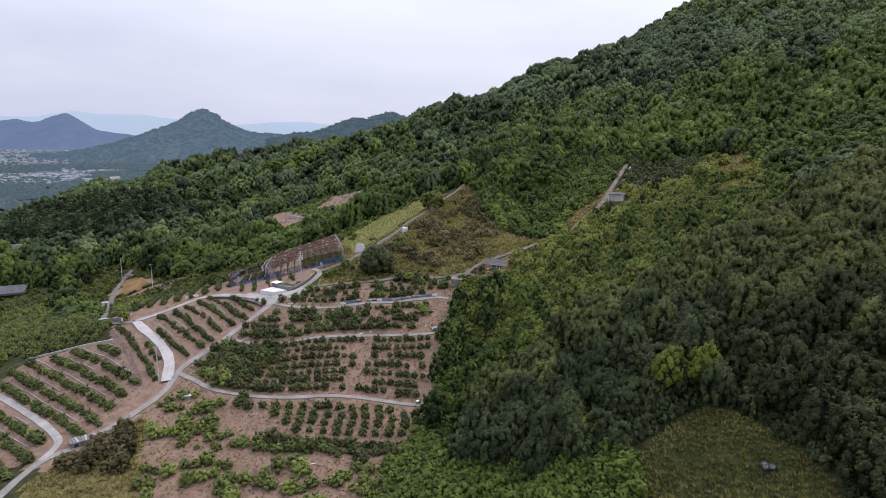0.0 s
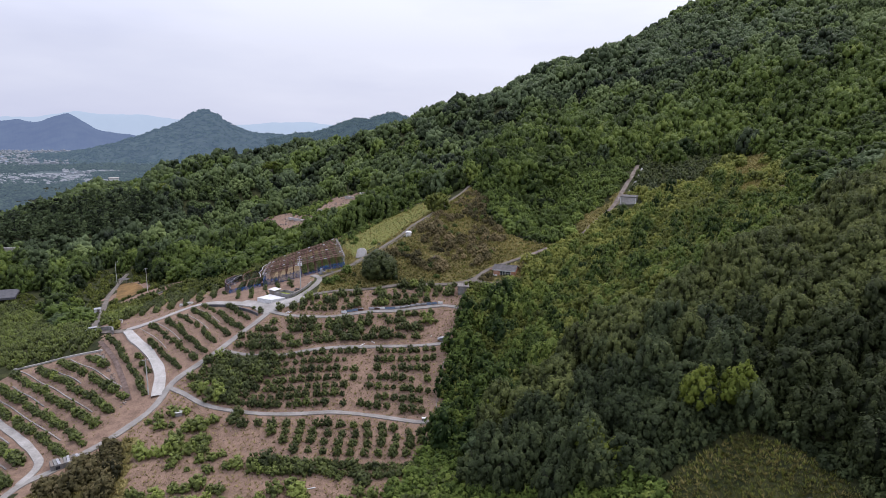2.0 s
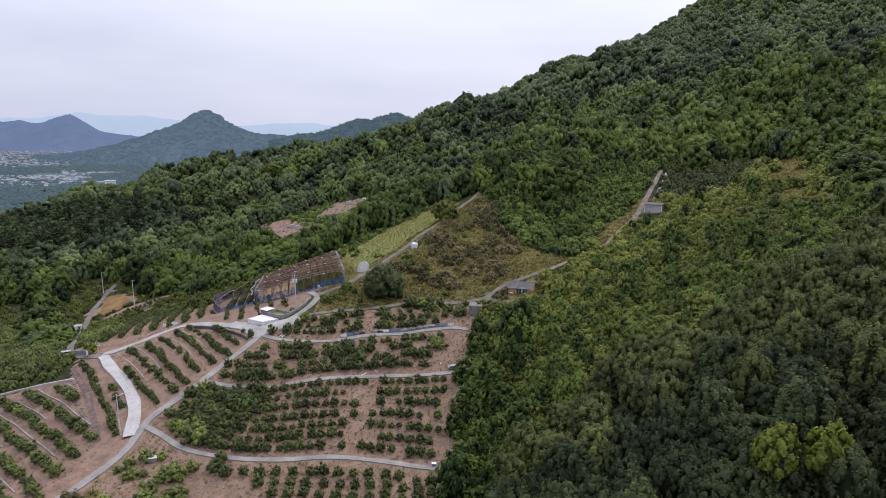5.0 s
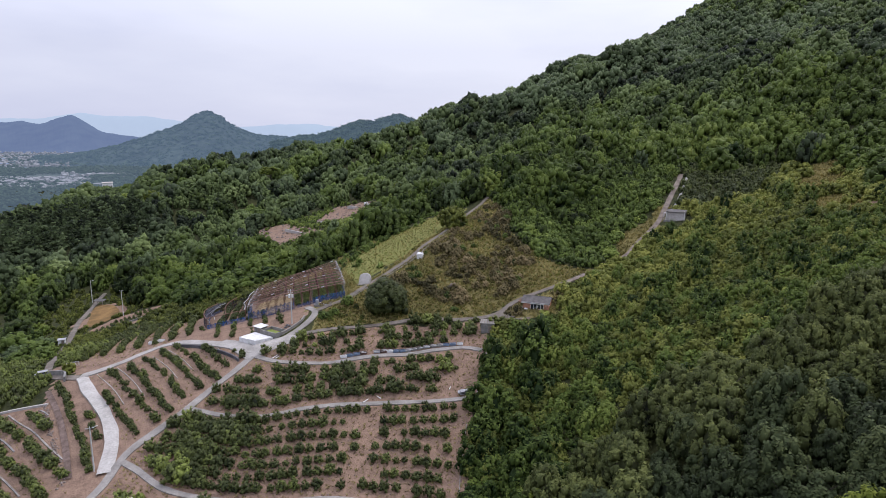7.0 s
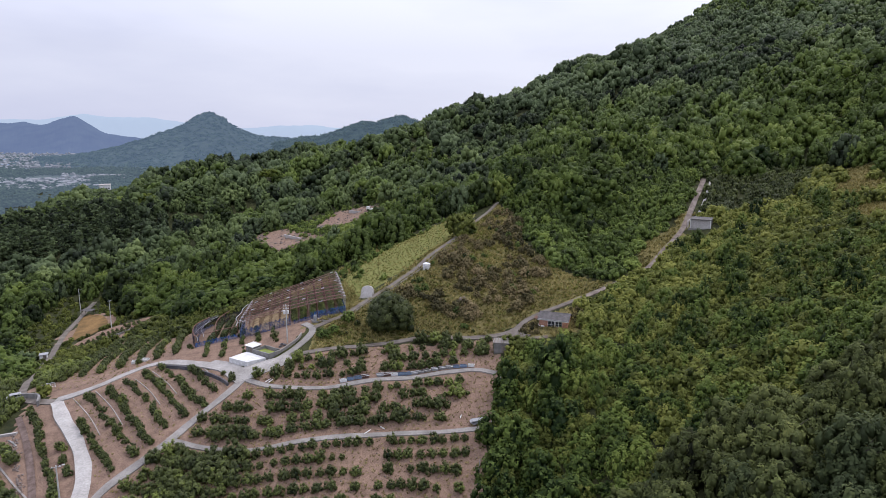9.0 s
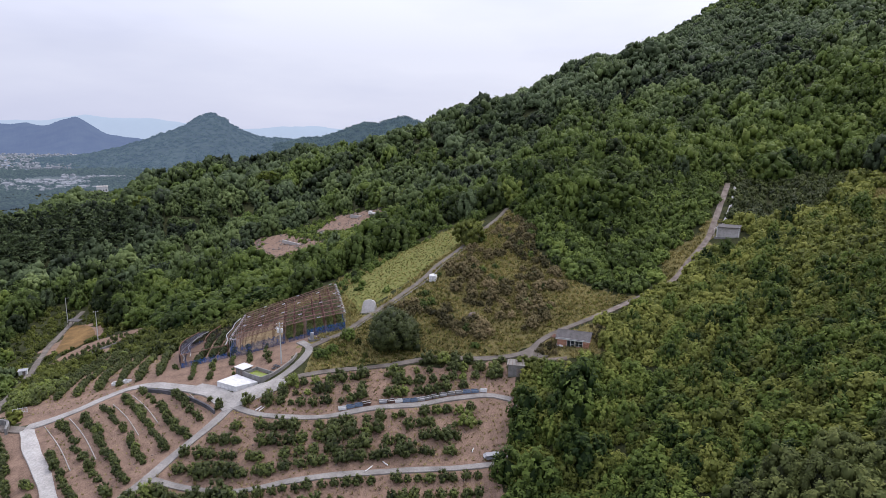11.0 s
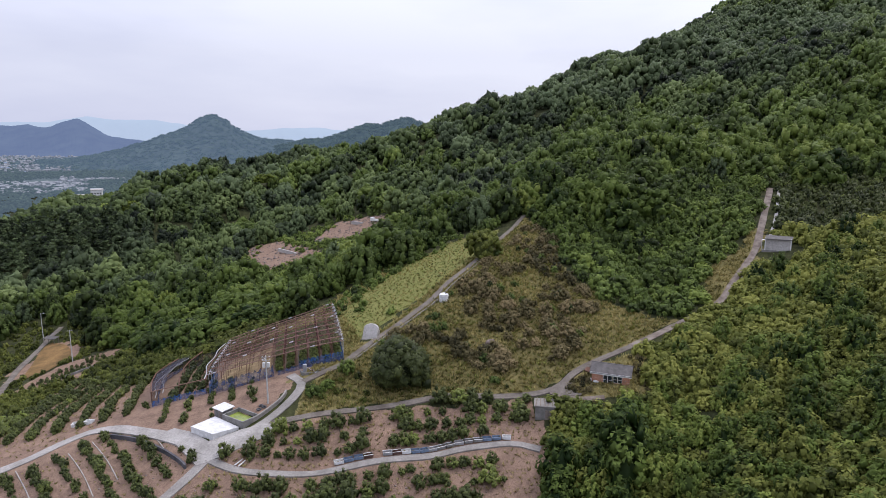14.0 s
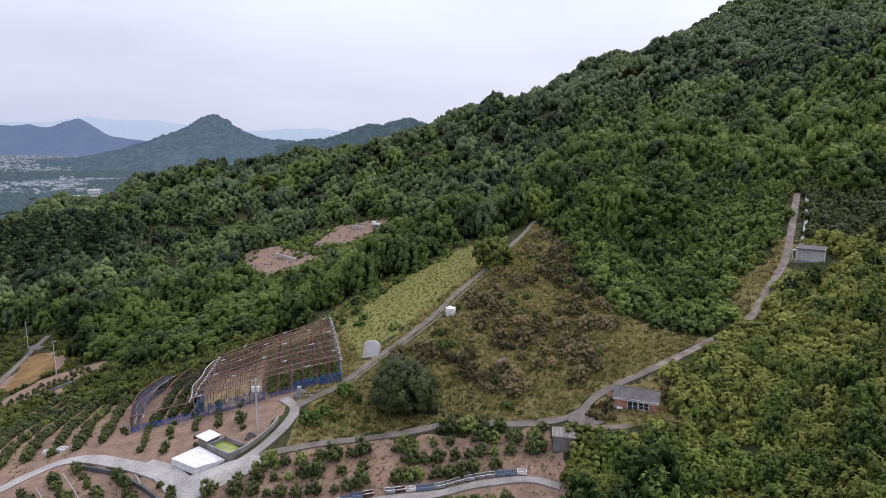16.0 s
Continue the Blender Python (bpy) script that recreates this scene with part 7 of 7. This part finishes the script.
part("cab", boxes(((1.5, 1.6, 1.5), (-1.5, 0, 0.5), (0, 0, 0), 0.15)), PAINT, truck)
part("bed", boxes(((2.6, 1.65, 0.7), (0.6, 0, 0.6))), PAINT, truck)
part("windscreen", boxes(((0.06, 1.3, 0.5), (-2.27, 0, 1.3))), GLASS, truck)
for sx, sy in ((-1.5, -0.8), (-1.5, 0.8), (1.2, -0.8), (1.2, 0.8)):
    part("wheel", tubes(((sx, sy - 0.1, 0.32), (sx, sy + 0.1, 0.32), 0.32, 0.32, 12)), BLACKBAG, truck)


# ---- single trees of note ----
def lone_tree(x, y, r, h, base, mat, label, seed, lobes=24, tufts=12, leaves=5, size=0.5):
    t = thing("lone_tree", x, y, 0, label, "tree")
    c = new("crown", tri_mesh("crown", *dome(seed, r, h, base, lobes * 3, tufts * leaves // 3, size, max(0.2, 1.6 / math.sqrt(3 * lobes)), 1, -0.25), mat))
    c.parent = t
    part("trunk", tubes(((0, 0, -0.5), (0.1, 0, h * 0.6), 0.22, 0.1, 7), ((0, 0, h * 0.25), (r * 0.4, 0.2, h * 0.6), 0.1, 0.04), ((0, 0, h * 0.25), (-r * 0.4, 0.1, h * 0.6), 0.1, 0.04)), BARK, t)
    return t


lone_tree(-22.9, 212.6, 6.9, 8.8, 0.2, LEAF_CITRUS, "broad dark green tree with low layered branches above the road", 401, 60, 18, 5, 0.40)
lone_tree(-4.2, 263.5, 5.4, 8.4, 0.8, LEAF_SCRUB, "round bright green tree at the path bend", 402, 22, 10, 5, 0.45)
for k, (x, y, r, h) in enumerate(((24.5, 112.5, 2.7, 9.5), (27.5, 108.5, 2.2, 7.0), (41, 109, 2.6, 11.5), (46.5, 106, 2.6, 10.5), (10, 139, 2.4, 8.5), (178, 334, 4.5, 8.5), (-29, 361, 4.2, 8.0), (-16, 430, 5, 9), (-200, 455, 6, 10), (-130, 486, 6, 10))):
    lone_tree(x, y, r * 1.3, h, h * 0.42, LEAF_YELLOW, "yellow-green young tree among darker wood", 410 + k, 20, 9, 6, 0.42)
for k, (x, y, r, h) in enumerate(((-12, 130.5, 1.6, 2.0), (-38.6, 206.2, 2.0, 2.1), (-36.4, 208.5, 1.7, 1.6), (-33.4, 213.6, 1.9, 3.0), (-4, 212, 1.2, 1.3))):
    lone_tree(x, y, r, h, 0.1, LEAF_MID, "rounded green bush beside the road", 430 + k, 10, 7, 5, 0.3)

# ---- grass and stones ----
g = np.random.default_rng(120)


def tuft_grass(seed, n=9, h=0.55, spread=0.35):
    q = np.random.default_rng(seed)
    a = q.uniform(0, 2 * np.pi, n)
    base = np.column_stack([np.cos(a), np.sin(a), np.zeros(n)]) * q.uniform(0.02, spread * 0.5, n)[:, None]
    side = np.column_stack([-np.sin(a), np.cos(a), np.zeros(n)]) * 0.07
    tip = base + np.column_stack([np.cos(a) * spread, np.sin(a) * spread, np.full(n, h)]) * q.uniform(0.6, 1.2, n)[:, None]
    V = np.stack([base - side, base + side, tip], 1).reshape(-1, 3)
    return V, np.arange(3 * n).reshape(-1, 3), np.repeat(np.clip(0.5 + q.normal(size=n) * 0.18, 0, 1), 3)


TUFT = [tuft_grass(500 + k) for k in range(5)]


def sow(name, polys, step, seed, label, scale=1.0, tint=0.0, gap=0.2, mat=None):
    a = np.vstack([np.array(p) for p in polys])
    x, y = jitter_grid(a[:, 0].min(), a[:, 0].max(), a[:, 1].min(), a[:, 1].max(), step, seed, 0.5)
    ok = in_any(polys, x, y) & off_roads(x, y, gap)
    x, y = x[ok], y[ok]
    w = g.uniform(0.6, 1.5, len(x)) * scale
    scatter(name, TUFT, np.column_stack([x, y, ground(x, y) - 0.03, w * 1.3, w, patchy(x, y, 4, seed) * 0.22 + tint + g.normal(size=len(x)) * 0.1]), mat or GRASS, label, "grass", seed)


sow("dry_grass", DRY, 0.8, 121, "tall dry yellow-green grass on the knoll", 1.1, 0.05)
sow("green_grass", DRY[:1], 1.2, 129, "fresh olive green grass on the knoll", 1.0, 0.0, 0.3, LEAF_SCRUB)
sow("meadow_grass", LAWN[:1], 1.1, 122, "short light green meadow grass in rows", 0.6, 0.0, 0.2, LEAF_SCRUB)
sow("meadow_straw", LAWN[:1], 1.5, 127, "dry straw tufts in the meadow", 0.8, 0.1)
sow("soil_weeds", [SOIL[0]], 1.0, 125, "low dry weeds between the orchard rows", 0.65, 0.15)
sow("plot_weeds", [P_E, P_F, P_F2, P_I], 1.4, 126, "low weeds between the terrace rows", 0.5, 0.0)
sow("field_grass", [FIELD], 0.6, 123, "rough olive grass in the clearing", 0.8, -0.12, 0.2, LEAF_SCRUB)
sow("field_straw", [FIELD], 0.75, 128, "dry yellowing grass in the clearing", 0.9, -0.2)
# stones along the drain by the lower plots
spots = []
for a, b in (((-103, 186), (-78, 153)),):
    for k in range(170):
        s = g.uniform()
        spots.append((a[0] + (b[0] - a[0]) * s + g.normal() * 0.45, a[1] + (b[1] - a[1]) * s + g.normal() * 0.45, 0, g.uniform(0.12, 0.4), g.uniform(0.1, 0.3), 0))
for k in range(800):
    x, y = g.uniform(-70, 0), g.uniform(112, 200)
    spots.append((x, y, 0, g.uniform(0.08, 0.24), g.uniform(0.06, 0.16), 0))
for k in range(900):
    x, y = g.uniform(-112, -34), g.uniform(333, 398)
    if inside(QUARRY, x, y) or inside(QUARRY2, x, y):
        spots.append((x, y, 0, 0.25 + 0.9 * g.uniform() ** 3, 0.2 + 0.6 * g.uniform() ** 3, 0))
spots = np.array(spots)
spots[:, 2] = ground(spots[:, 0], spots[:, 1])
ok = in_any(SOIL, spots[:, 0], spots[:, 1]) & off_roads(spots[:, 0], spots[:, 1], 0.3)
scatter("loose_stones", [(ICO_V, ICO_F, np.full(len(ICO_V), 0.5))], spots[ok], STONE, "loose field stones on soil and along the drain", "stones", 124)
# clipped hedge by the clearing
hedge = thing("clipped_hedge", 30.5, 95.5, -60, "flat-topped clipped green hedge at the clearing", "hedge")
g = np.random.default_rng(130)
V, T, S = [], [], []
n = 0
for k in range(1500):
    p = np.array([g.uniform(-4.5, 4.5), g.uniform(-0.9, 0.9), g.uniform(0, 1.7)])
    f = g.integers(0, 3)
    p[2] = 1.7 if f < 2 else p[2]
    if f == 2:
        p[1] = g.choice([-0.9, 0.9])
    p += g.normal(size=3) * 0.06
    u, v = g.normal(size=3) * 0.14, g.normal(size=3) * 0.14
    V += [p - u, p + v, p + u, p - v]
    T += [(n, n + 1, n + 2), (n, n + 2, n + 3)]
    S += [0.5 + g.normal() * 0.12] * 4
    n += 4
c = new("leaves", tri_mesh("leaves", np.array(V), np.array(T), np.array(S), LEAF_SCRUB))
c.parent = hedge
part("core", boxes(((8.8, 1.7, 1.65), (0, 0, -0.1))), LEAF_DARK, hedge)
